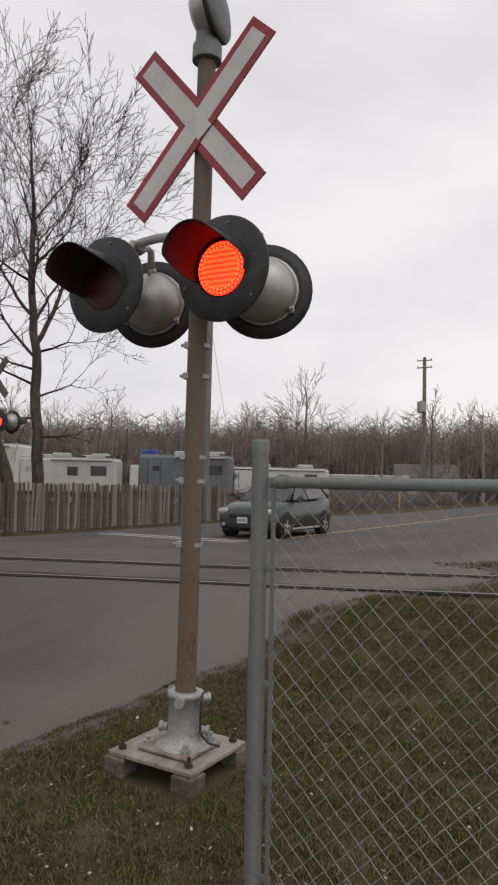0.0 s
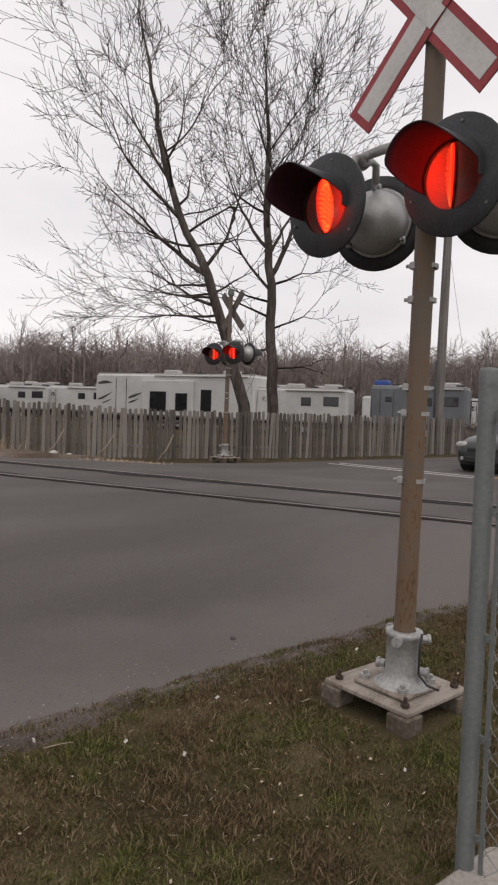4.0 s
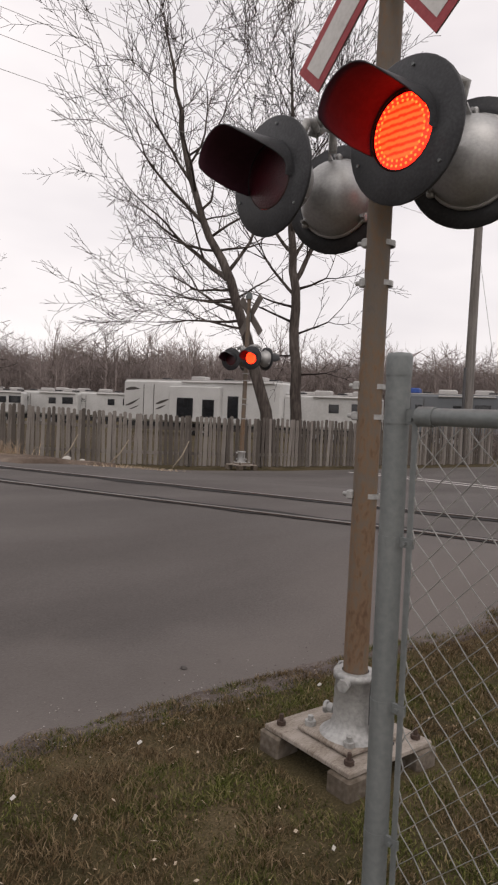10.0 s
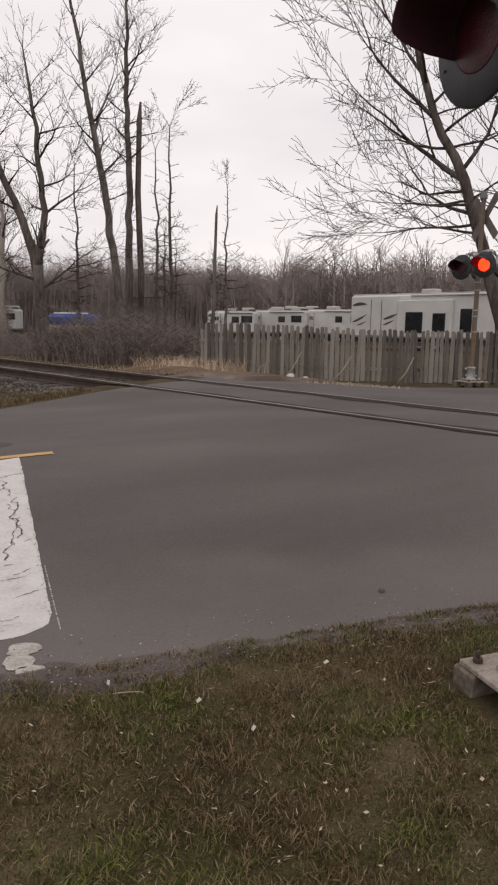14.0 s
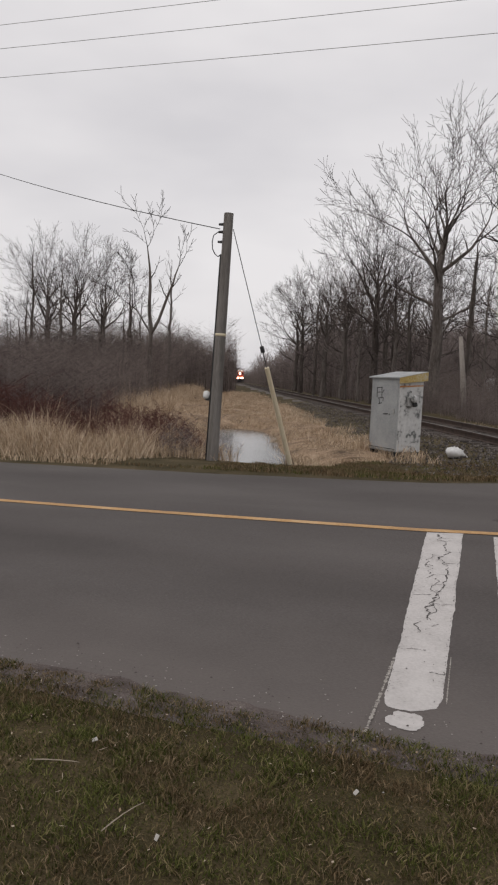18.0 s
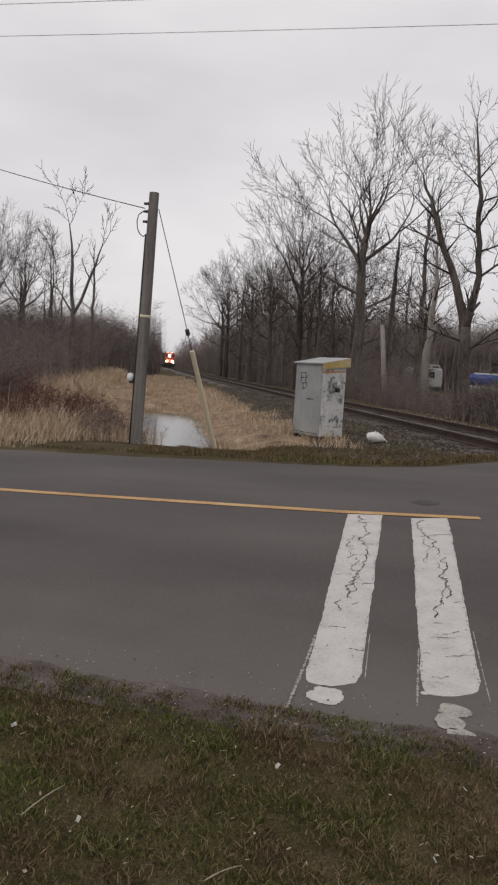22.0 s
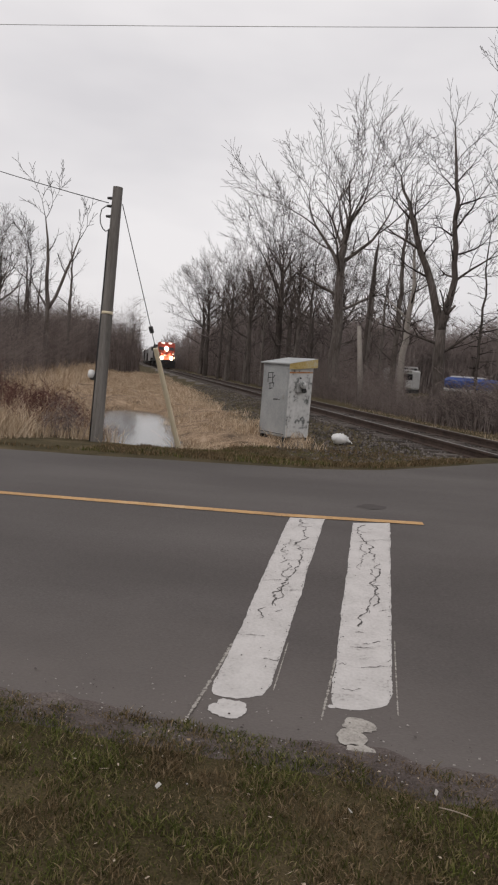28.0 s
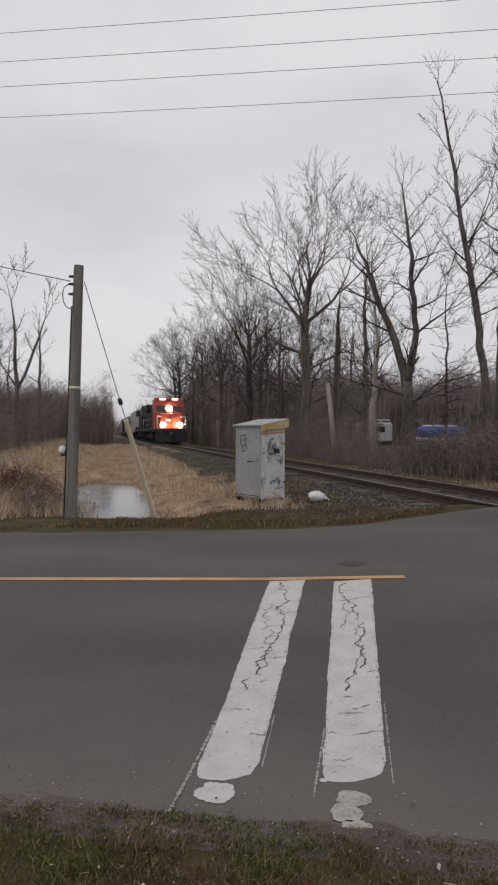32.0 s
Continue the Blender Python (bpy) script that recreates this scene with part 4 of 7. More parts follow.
def signal_lamp(parent, pos, d, side):
    """One flashing lamp: target disc, hood, dome, arm and the turning light panel. side: 0 or 1, its turn to be lit."""
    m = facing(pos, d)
    lamp = part("flashing_lamp", Geo().lathe([(0.137, 0.004), (0.245, 0.0), (0.25, -0.004), (0.25, -0.012), (0.137, -0.012), (0.137, 0.004)], 36), BLACK, parent, "round black target disc of the lamp", at=m)
    g = Geo()
    na, nl = 26, 7
    a0, a1 = radians(-12), radians(202)
    for layer, r0 in ((0, 0.15), (1, 0.146)):
        for i in range(na + 1):
            a = a0 + (a1 - a0) * i / na
            ln = 0.275 * (0.12 + 0.88 * smooth(-0.35, 0.6, math.sin(a) - 0.45 * math.cos(a)))
            for j in range(nl + 1):
                t = j / nl
                r = r0 * (1 - 0.05 * t)
                g.v.append((r * math.cos(a), r * math.sin(a) + 0.005 * t, ln * t))
    k = nl + 1
    off = (na + 1) * k
    for i in range(na):
        for j in range(nl):
            q = (i * k + j, i * k + j + 1, (i + 1) * k + j + 1, (i + 1) * k + j)
            g.f += [q, tuple(off + t for t in reversed(q))]
            g.m += [0, 1]
            g.s += [True, True]
    for i in range(na):
        g.f.append((i * k + nl, off + i * k + nl, off + (i + 1) * k + nl, (i + 1) * k + nl))
        g.m.append(0)
        g.s.append(False)
    part("hood", g, [BLACK, VISORIN], lamp, "long black visor over the lens")
    part("dome", Geo().lathe([(0.165, -0.012), (0.172, -0.03), (0.165, -0.06), (0.148, -0.11), (0.11, -0.155), (0.06, -0.18), (0.0, -0.188)], 28), DOME, lamp, "silver-painted rounded lamp housing")
    part("rim", Geo().lathe([(0.166, -0.013), (0.182, -0.014), (0.182, -0.03), (0.166, -0.031)], 28), DOME, lamp)
    for a in (90, 215, 325):
        bx, by = 0.18 * math.cos(radians(a)), 0.18 * math.sin(radians(a))
        part("latch", Geo().box((bx, by, -0.035), (0.03, 0.04, 0.03), b=0.006).cyl((bx, by, -0.05), (bx, by, -0.075), 0.008, n=8), DOME, lamp)
    for a in (80, 200, 320):
        part("screw", Geo().cyl((0.215 * math.cos(radians(a)), 0.215 * math.sin(radians(a)), 0.0), (0.215 * math.cos(radians(a)), 0.215 * math.sin(radians(a)), 0.007), 0.006, n=8), GALV, lamp)
    part("vent_fin", Geo().prism([(-0.012, 0.0), (0.012, 0.0), (0.0, 0.05)], 0, 0.012, m=Matrix.Translation((0, 0.135, -0.115)) @ pose(0, 0, 0, -45)), DOME, lamp)
    g = Geo().lathe([(0.0, 0.012), (0.06, 0.011), (0.102, 0.0068)], 28, 4)
    g.lathe([(0.102, 0.0068), (0.116, 0.0042), (0.128, 0.0)], 28, 0)
    g.lathe([(0.128, 0.0), (0.1362, -0.001), (0.1362, -0.005), (0.128, -0.006)], 28, 1)
    g.lathe([(0.128, -0.006), (0.108, -0.012), (0.06, -0.017), (0.0, -0.018)], 28, 2)
    for ring, cnt in ((0.117, 34), (0.1, 29)):
        for i in range(cnt):
            a = 2 * math.pi * i / cnt + ring * 9
            c = Vector((ring * math.cos(a), ring * math.sin(a), 0.0138 - 0.66 * ring * ring))
            g.cyl(c, c + Vector((0, 0, 0.0018)), 0.0048, n=6, mat=3, smooth=False)
    panel = part("light_panel", g, [LEDGLOW, LENSRIM, REDLENS, LEDSPOT, LEDCORE], lamp, "round red lens with rows of small lights")
    SWITCHED.append((panel, side))
    return lamp


def warning_bell(sig, lean):
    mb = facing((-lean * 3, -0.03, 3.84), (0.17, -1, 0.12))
    bell = part("bell", Geo().lathe([(0.0, -0.1), (0.09, -0.1), (0.125, -0.07), (0.135, 0.0), (0.135, 0.02)], 28), DOME, sig, "grey round warning bell on top of the mast", at=mb)
    part("gong", Geo().lathe([(0.145, 0.015), (0.158, 0.02), (0.154, 0.033), (0.1, 0.052), (0.0, 0.06)], 28), GALV, bell, "pale metal gong")
    part("bell_rim", Geo().lathe([(0.135, -0.005), (0.162, 0.0), (0.162, 0.02), (0.135, 0.02)], 28), PLASTIC, bell)


def crossing_signal(at, label, sides, with_bell=True, up=0.0):
    """Mast on a bolted foot with crossbuck, bell and four flashing lamps; its x axis looks up the road."""
    sig = thing("crossing_signal", label, "railway signal", at, "crossing signals")
    lean = 0.012
    for sx, sy in ((-0.2, -0.2), (0.2, -0.2), (0.2, 0.2), (-0.2, 0.2)):
        part("footing_block", Geo().box((sx + 0.03, sy + 0.05, 0.03), (0.12, 0.12, 0.13), b=0.008), BLOCK, sig, "square stained wooden footing block")
        part("anchor_bolt", Geo().cyl((sx * 0.98 + 0.03, sy * 0.98 + 0.05, 0.12), (sx * 0.98 + 0.03, sy * 0.98 + 0.05, 0.165), 0.009, n=8).cyl((sx * 0.98 + 0.03, sy * 0.98 + 0.05, 0.12), (sx * 0.98 + 0.03, sy * 0.98 + 0.05, 0.137), 0.02, n=6), RAILWEB, sig, "rusty anchor bolt and nut")
    part("base_plate", Geo().box((0.03, 0.05, 0.107), (0.49, 0.49, 0.022), b=0.004), PALLET, sig, "weathered pale square base plate with rust stains")
    part("foot_plate", Geo().box((0.01, 0.03, 0.133), (0.3, 0.3, 0.024), b=0.008), PALLET, sig, "smaller rusty-edged foot plate")
    part("casting", Geo().lathe([(0.132, 0.145), (0.112, 0.155), (0.092, 0.172), (0.082, 0.21), (0.08, 0.37), (0.088, 0.375), (0.088, 0.4), (0.074, 0.405), (0.055, 0.405)], 28), CASTING, sig, "silver-painted cast mast foot")
    for a, z in ((200, 0.375), (320, 0.36), (70, 0.375), (290, 0.22), (110, 0.22)):
        d = Vector((math.cos(radians(a)), math.sin(radians(a)), 0))
        part("set_screw", Geo().cyl(d * 0.085 + Vector((0, 0, z)), d * 0.112 + Vector((0, 0, z)), 0.02, n=10).cyl(d * 0.112 + Vector((0, 0, z)), d * 0.126 + Vector((0, 0, z)), 0.026, n=6), CASTING, sig)
    for sx, sy in ((-0.11, -0.11), (0.11, -0.11), (0.11, 0.11), (-0.11, 0.11)):
        part("foot_bolt", Geo().cyl((sx + 0.01, sy + 0.03, 0.14), (sx + 0.01, sy + 0.03, 0.185), 0.012, n=8).cyl((sx + 0.01, sy + 0.03, 0.145), (sx + 0.01, sy + 0.03, 0.165), 0.024, n=6), CASTING, sig)
    part("ground_wire", Geo().tube([(-0.03, -0.12, 0.42), (-0.02, -0.105, 0.34), (-0.01, -0.1, 0.22), (0.02, -0.13, 0.17), (0.06, -0.17, 0.15)], 0.006), CABLE, sig)
    part("mast", Geo().cyl((0, 0, 0.35), (-lean * 3, 0, 3.62 + up), 0.05, 0.046, n=20), MASTMAT, sig, "tall brown weathered steel mast, rusted towards its foot")
    for z in (1.12, 1.435, 1.555, 1.96, 2.115):
        band = part("band_clamp", Geo().lathe([(0.0495, z - 0.01), (0.0545, z - 0.01), (0.0545, z + 0.01), (0.0495, z + 0.01)], 20, smooth=False), CASTING, sig, "bright steel band clamp")
        part("clamp_lug", Geo().box((-0.048, 0.036, z), (0.034, 0.034, 0.036), b=0.005).cyl((-0.05, 0.05, z), (-0.056, 0.072, z), 0.009, n=8), CASTING, band)
    # crossbuck, one blade over the other
    for k, (turn, dx, span) in enumerate(((42.5, -0.075, 1.1), (-41.5, -0.068, 1.05))):
        mb = Matrix.Translation((dx - lean * 2, 0.008 * k, 3.225 + up + 0.012 * k)) @ Matrix.Rotation(radians(turn), 4, "X")
        blade = part("crossbuck_blade", Geo().box((0, 0, 0), (0.005, 0.172, span)), [SIGNBACK], sig, "long sign blade, dull metal behind", at=mb)
        part("red_face", Geo().box((-0.0042, 0, 0), (0.002, 0.17, span - 0.002)), SIGNRED, blade, "dark red sign border")
        part("white_face", Geo().box((-0.0064, 0, 0), (0.002, 0.1, span - 0.08)), SIGNWHITE, blade, "greyish white sign face")
    mb = Matrix.Translation((-0.0835 - lean * 2, 0.004, 3.231 + up)) @ Matrix.Rotation(radians(-41.5), 4, "X")
    part("sign_joint", Geo().box((0, 0, 0), (0.002, 0.1, 0.176)), SIGNWHITE, sig, "greyish white joint of the crossed blades", at=mb)
    part("crossbuck_clamp", Geo().box((-0.045, 0, 3.2 + up), (0.06, 0.09, 0.2), b=0.01), GALV, sig)
    # bell
    if with_bell:
        warning_bell(sig, lean)
    part("bell_collar", Geo().cyl((-lean * 3, 0, 3.58 + up), (-lean * 3, 0, 3.66 + up), 0.075, n=20).cyl((-lean * 3, 0, 3.66 + up), (-lean * 3, 0, 3.72 + up), 0.062, n=20), GALV, sig)
    # lamps on a crossarm
    part("junction_box", Geo().box((-0.0, 0, 2.62), (0.15, 0.14, 0.13), b=0.02), CASTING, sig, "silver-painted junction box on the mast")
    for sy in (-1, 1):
        part("crossarm", Geo().tube([(0, sy * 0.06, 2.66), (0.0, 0.04 + sy * 0.12, 2.71), (0.01, 0.07 + sy * 0.24, 2.718), (0.01, 0.09 + sy * 0.335, 2.71), (0.01, 0.09 + sy * 0.36, 2.65)], 0.024, 10), CASTING, sig, "straight silver pipe arm")
        for sx in (-1, 1):
            part("lamp_bracket", Geo().tube([(0.01, 0.09 + sy * 0.332, 2.66), (0.02 + sx * 0.04, 0.09 + sy * 0.332, 2.70), (0.03 + sx * 0.08, 0.08 + sy * 0.345, 2.69), (0.01 + sx * 0.1, 0.09 + sy * 0.332, 2.60)], 0.02, 8), CASTING, sig)
            signal_lamp(sig, (0.01 + sx * 0.21, 0.09 + sy * 0.332 + (0.054 if sy > 0 else 0), 2.432 if sx < 0 else 2.424), (sx, 0.38 if sx > 0 else 0, -0.03), sides[0] if sy > 0 else sides[1])
    return sig


crossing_signal(pose(2.83, 2.085, ground(2.79, 2.03) - 0.03, 1.0, 0.0), "railway crossing signal with red-edged crossbuck on a rusty mast", (0, 1))
far_signal = crossing_signal(pose(12.06, 14.78, ground(12.06, 14.78), 0, 0, 180), "railway crossing signal before the picket fence across the road", (1, 0), False, 0.17)
far_signal.scale = (1.19, 1.19, 1.19)

# ---- chain-link fence and slab by the camera ----
FX, FY = 1.932, 1.18
fence = thing("chain_link_fence", "galvanised chain-link fence with a round end post", "fence", pose(FX, FY, 0))
part("end_post", Geo().cyl((0, 0, -0.1), (0, 0, 1.56), 0.0275, n=20), GALV, fence, "dull galvanised round end post")
part("post_cap", Geo().lathe([(0.0285, 1.535), (0.0295, 1.575), (0.026, 1.585), (0.0, 1.588)], 20), GALV, fence)
for y in (-3.0, -6.0):
    part("line_post", Geo().cyl((0, y, -0.1), (0, y, 1.47), 0.022, n=14), GALV, fence)
part("top_rail", Geo().cyl((0, -0.08, 1.447), (0, -1.3, 1.447), 0.0185, n=16), GALV, fence, "round galvanised top rail")
part("top_rail", Geo().cyl((0, -1.28, 1.447), (0, -6.2, 1.447), 0.0172, n=16), GALV, fence)
part("rail_end", Geo().cyl((0, -0.062, 1.447), (0, -0.105, 1.447), 0.0215, n=16).box((0, -0.045, 1.447), (0.006, 0.06, 0.03)), GALV, fence)
part("tension_bar", Geo().box((0, -0.052, 0.74), (0.005, 0.016, 1.42), b=0.002), GALV, fence, "flat steel tension bar")
for z in (0.2, 0.5, 0.8, 1.17, 1.44):
    band = part("tension_band", Geo().lathe([(0.0276, z - 0.011), (0.0288, z - 0.011), (0.0288, z + 0.011), (0.0276, z + 0.011)], 18, smooth=False), GALV, fence)
    part("band_bolt", Geo().box((0, -0.045, z), (0.008, 0.035, 0.022)).cyl((-0.012, -0.045, z), (0.012, -0.045, z), 0.005, n=6), GALV, band)
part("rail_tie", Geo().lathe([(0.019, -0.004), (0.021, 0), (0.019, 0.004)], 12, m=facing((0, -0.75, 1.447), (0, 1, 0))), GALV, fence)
g = Geo()
pitch = 0.036
for i in range(int(6.0 / pitch)):
    y0 = -0.05 - i * pitch
    pts = []
    for k in range(40):
        swing = pitch / 2 if (k + i) % 2 else -pitch / 2
        pts.append((0.0022 if k % 2 else -0.0022, y0 + swing * 1.03 if i or swing < 0 else y0, 0.03 + k * pitch))
    g.tube(pts, 0.00165, 4)
part("wire_mesh", g, WIRE, fence, "diamond wire mesh")

g = Geo().box((0.56, -0.9, -0.03), (3.12, 4.2, 0.26), b=0.02)
lone("concrete_slab", g, CONCRETE, "pale worn concrete slab with a chipped edge beside the fence", "slab")

# ---- picket fence across the road ----
random.seed(31)
pf = thing("picket_fence", "weathered grey wooden picket fence, boards uneven", "fence")
line = [Vector((6.35, 19.2, 0)), Vector((7.5, 17.8, 0)), Vector((9.2, 16.6, 0)), Vector((11.0, 15.7, 0)), Vector((13.0, 15.15, 0)), Vector((16.5, 14.85, 0)), Vector((23.6, 14.75, 0))]
pick_meshes = []
for k in range(5):
    w = 0.088 + 0.008 * k % 0.03
    h = 1.3 + 0.012 * ((k * 7) % 5)
    g = Geo()
    notch = (k * 3 % 5) * 0.012
    g.prism([(-w / 2, 0), (w / 2, 0), (w / 2 - 0.004, h - notch), (w * 0.1, h + 0.01), (-w / 2 + 0.006, h - 0.01)], -0.01, 0.01, m=Matrix.Rotation(radians(90), 4, "X"))
    pick_meshes.append(g.mesh("picket", PICKET))
for a, b in zip(line, line[1:]):
    d = b - a
    ang = math.degrees(math.atan2(d.y, d.x))
    n = int(d.length / 0.128)
    for i in range(n):
        p = a + d * ((i + 0.5) / n)
        if random.random() < 0.03:
            continue
        ob = new("picket", random.choice(pick_meshes))
        ob.parent = pf
        ob.matrix_basis = pose(p.x, p.y, ground(p.x, p.y) + 0.03 + random.uniform(-0.015, 0.015), random.uniform(-2, 2), random.gauss(0, 0.8), ang)
    for z in (0.35, 1.0):
        part("rail_board", Geo().box((0, 0, 0), (d.length, 0.035, 0.085)), PICKET, pf, at=pose(*(a + d / 2 + Vector((-d.y, d.x, 0)).normalized() * 0.04)[:2], z, 0, 0, ang))
    for t in (0.02, 0.5):
        p = a + d * t + Vector((-d.y, d.x, 0)).normalized() * 0.11
        part("fence_post", Geo().box((0, 0, 0.62), (0.09, 0.09, 1.36), b=0.006), PICKET, pf, at=pose(p.x, p.y, 0, 0, 0, ang))

# ---- equipment cabinet ----
cab = thing("equipment_cabinet", "grey metal trackside cabinet with peeling side and rusty lid", "cabinet", pose(-1.06, 14.85, ground(-1.06, 15.1), 0, 0, 46))
cab.scale = (1.03, 1.03, 1.02)
part("body", Geo().box((0.31, 0.45, 0.85), (0.62, 0.9, 1.5), b=0.01), CABGREY, cab)
part("end_panel", Geo().box((0.31, -0.004, 0.85), (0.6, 0.012, 1.48), b=0.003), CABLIGHT, cab, "pale end panel with peeling green-stained paint")
part("door", Geo().box((-0.004, 0.45, 0.83), (0.014, 0.84, 1.4), b=0.004), CABGREY, cab, "flat grey door")
part("door_handle", Geo().box((-0.018, 0.12, 0.93), (0.02, 0.05, 0.09), b=0.004), CASTING, cab)
part("door_seam", Geo().box((-0.0125, 0.45, 0.16), (0.003, 0.84, 0.012)), DARK, cab)
ON_END = Matrix(((1, 0, 0, 0), (0, 0, 1, 0), (0, 1, 0, 0), (0, 0, 0, 1)))
part("lid", Geo().prism([(-0.05, 1.6), (0.67, 1.74), (0.67, 1.765), (-0.05, 1.625)], -0.06, 0.95, m=ON_END), CABGREY, cab, "sloping metal lid")
part("gable", Geo().prism([(0.0, 1.58), (0.62, 1.58), (0.62, 1.735), (0.0, 1.605)], 0.0, 0.9, m=ON_END), CABGREY, cab)
part("lid_edge", Geo().prism([(-0.05, 1.5), (0.67, 1.575), (0.67, 1.755), (-0.05, 1.615)], -0.066, -0.054, m=ON_END), CABTOP, cab, "yellowed rusty lid edge")
part("rust_streak", Geo().prism([(0.0, 1.42), (0.6, 1.46), (0.6, 1.49), (0.0, 1.455)], -0.0135, -0.0105, m=ON_END), RUSTSTAIN, cab, "orange rust stain under the lid")
part("meter_box", Geo().box((0.27, -0.045, 1.14), (0.17, 0.07, 0.2), b=0.012), CASTING, cab, "pale electric meter box")
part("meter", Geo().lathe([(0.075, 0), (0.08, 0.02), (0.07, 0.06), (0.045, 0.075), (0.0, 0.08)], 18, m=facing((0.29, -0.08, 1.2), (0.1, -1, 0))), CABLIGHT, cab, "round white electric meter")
part("meter_glass", Geo().cyl((0.33, -0.082, 1.09), (0.335, -0.125, 1.09), 0.05, n=14), DARK, cab)
part("knockout", Geo().cyl((0.29, -0.011, 1.34), (0.29, -0.02, 1.34), 0.018, n=10), DARK, cab)
for y0, z0, y1, z1, w in ((0.7, 1.4, 0.52, 1.41, 0.022), (0.7, 1.4, 0.69, 1.2, 0.022), (0.7, 1.3, 0.58, 1.31, 0.02), (0.55, 1.42, 0.53, 1.2, 0.024), (0.53, 1.3, 0.46, 1.36, 0.02), (0.66, 1.18, 0.48, 1.2, 0.022), (0.62, 1.19, 0.6, 1.06, 0.022), (0.64, 1.06, 0.52, 1.09, 0.02), (0.48, 1.2, 0.49, 1.12, 0.02), (0.46, 0.86, 0.3, 0.87, 0.03), (0.27, 0.86, 0.24, 0.87, 0.03)):
    part("scrawl", Geo().box((0, 0, 0), (0.003, w * 0.8, math.hypot(y1 - y0, z1 - z0)), m=Matrix.Translation((-0.0128, (y0 + y1) / 2, (z0 + z1) / 2)) @ Matrix.Rotation(math.atan2(-(y1 - y0), z1 - z0), 4, "X")), DARK, cab)
for x, y in ((0.05, 0.06), (0.57, 0.06), (0.05, 0.84), (0.57, 0.84)):
    part("foot", Geo().box((x, y, 0.05), (0.09, 0.09, 0.12), b=0.01), DARK, cab)

# ---- utility poles and wires ----
up = thing("utility_pole", "short leaning wooden utility pole with conduit beside the ditch", "pole", pose(-3.94, 11.82, ground(-3.94, 11.82) - 0.1, 0.2, 1.85, 0))
part("shaft", Geo().cyl((0, 0, 0), (0, 0, 4.44), 0.106, 0.082, n=18), POLEWOOD, up)
part("conduit", Geo().tube([(-0.112, -0.03, 0), (-0.1, -0.03, 2.0), (-0.094, -0.03, 3.3), (-0.092, -0.03, 3.74)], 0.014, 8), CABLE, up, "black conduit")
part("pole_band", Geo().lathe([(0.094, 2.32), (0.097, 2.32), (0.097, 2.37), (0.094, 2.37)], 18), GUARD, up, "yellow band")
part("lamp_box", Geo().lathe([(0.0, 0.1), (0.05, 0.08), (0.065, 0.0), (0.05, -0.04), (0.0, -0.05)], 14, m=Matrix.Translation((-0.185, -0.02, 1.25))), BAG, up, "small white fitting")
part("fitting_arm", Geo().box((-0.15, -0.02, 1.22), (0.1, 0.05, 0.1), b=0.01), CABLE, up)
for z in (3.95, 4.12, 4.25):
    part("insulator", Geo().cyl((-0.08, -0.02, z), (-0.16, -0.02, z), 0.026, 0.02, n=10), CABLE, up)
part("drip_loop", Geo().tube([(-0.094, -0.03, 3.72), (-0.14, -0.03, 3.7), (-0.2, -0.03, 3.74), (-0.25, -0.03, 3.83), (-0.27, -0.02, 3.95), (-0.25, -0.02, 4.06), (-0.17, -0.02, 4.12)], 0.009, 6), CABLE, up)
guy0, guy1 = Vector((-3.72, 11.85, 4.1)), Vector((-2.95, 13.55, -0.15))
guy = thing("guy_wire", "thin guy wire with a pale plastic guard into the ground", "cable")
part("wire", Geo().tube([guy0, guy1], 0.008, 6), CABLE, guy)
part("strain_insulator", Geo().cyl(guy0.lerp(guy1, 0.465), guy0.lerp(guy1, 0.49), 0.04, n=8), CABLE, guy)
part("guard", Geo().cyl(guy0.lerp(guy1, 0.555), guy0.lerp(guy1, 1.0), 0.045, 0.05, n=10), GUARD, guy, "pale yellow plastic guard tube")


def cable_run(a, b, sag, r, label):
    a, b = Vector(a), Vector(b)
    g = Geo()
    g.tube([a.lerp(b, i / 24) - Vector((0, 0, sag * 4 * (i / 24) * (1 - i / 24))) for i in range(25)], r, 5)
    lone("overhead_wire", g, CABLE if "short pole" in label else WIRE, label, "wire", "overhead wires", "structure")


cable_run((-3.95, 11.8, 4.1), (-23.9, 21.1, 11.4), 0.45, 0.008, "thin service wire to the short pole")
for z, y in ((8.6, 15.05), (9.2, 14.9), (9.8, 15.0), (10.4, 14.95)):
    cable_run((-40, y, z + 1.1), (21.5, y - 0.2, z - 0.45), 0.4, 0.006, "thin overhead wire along the road")


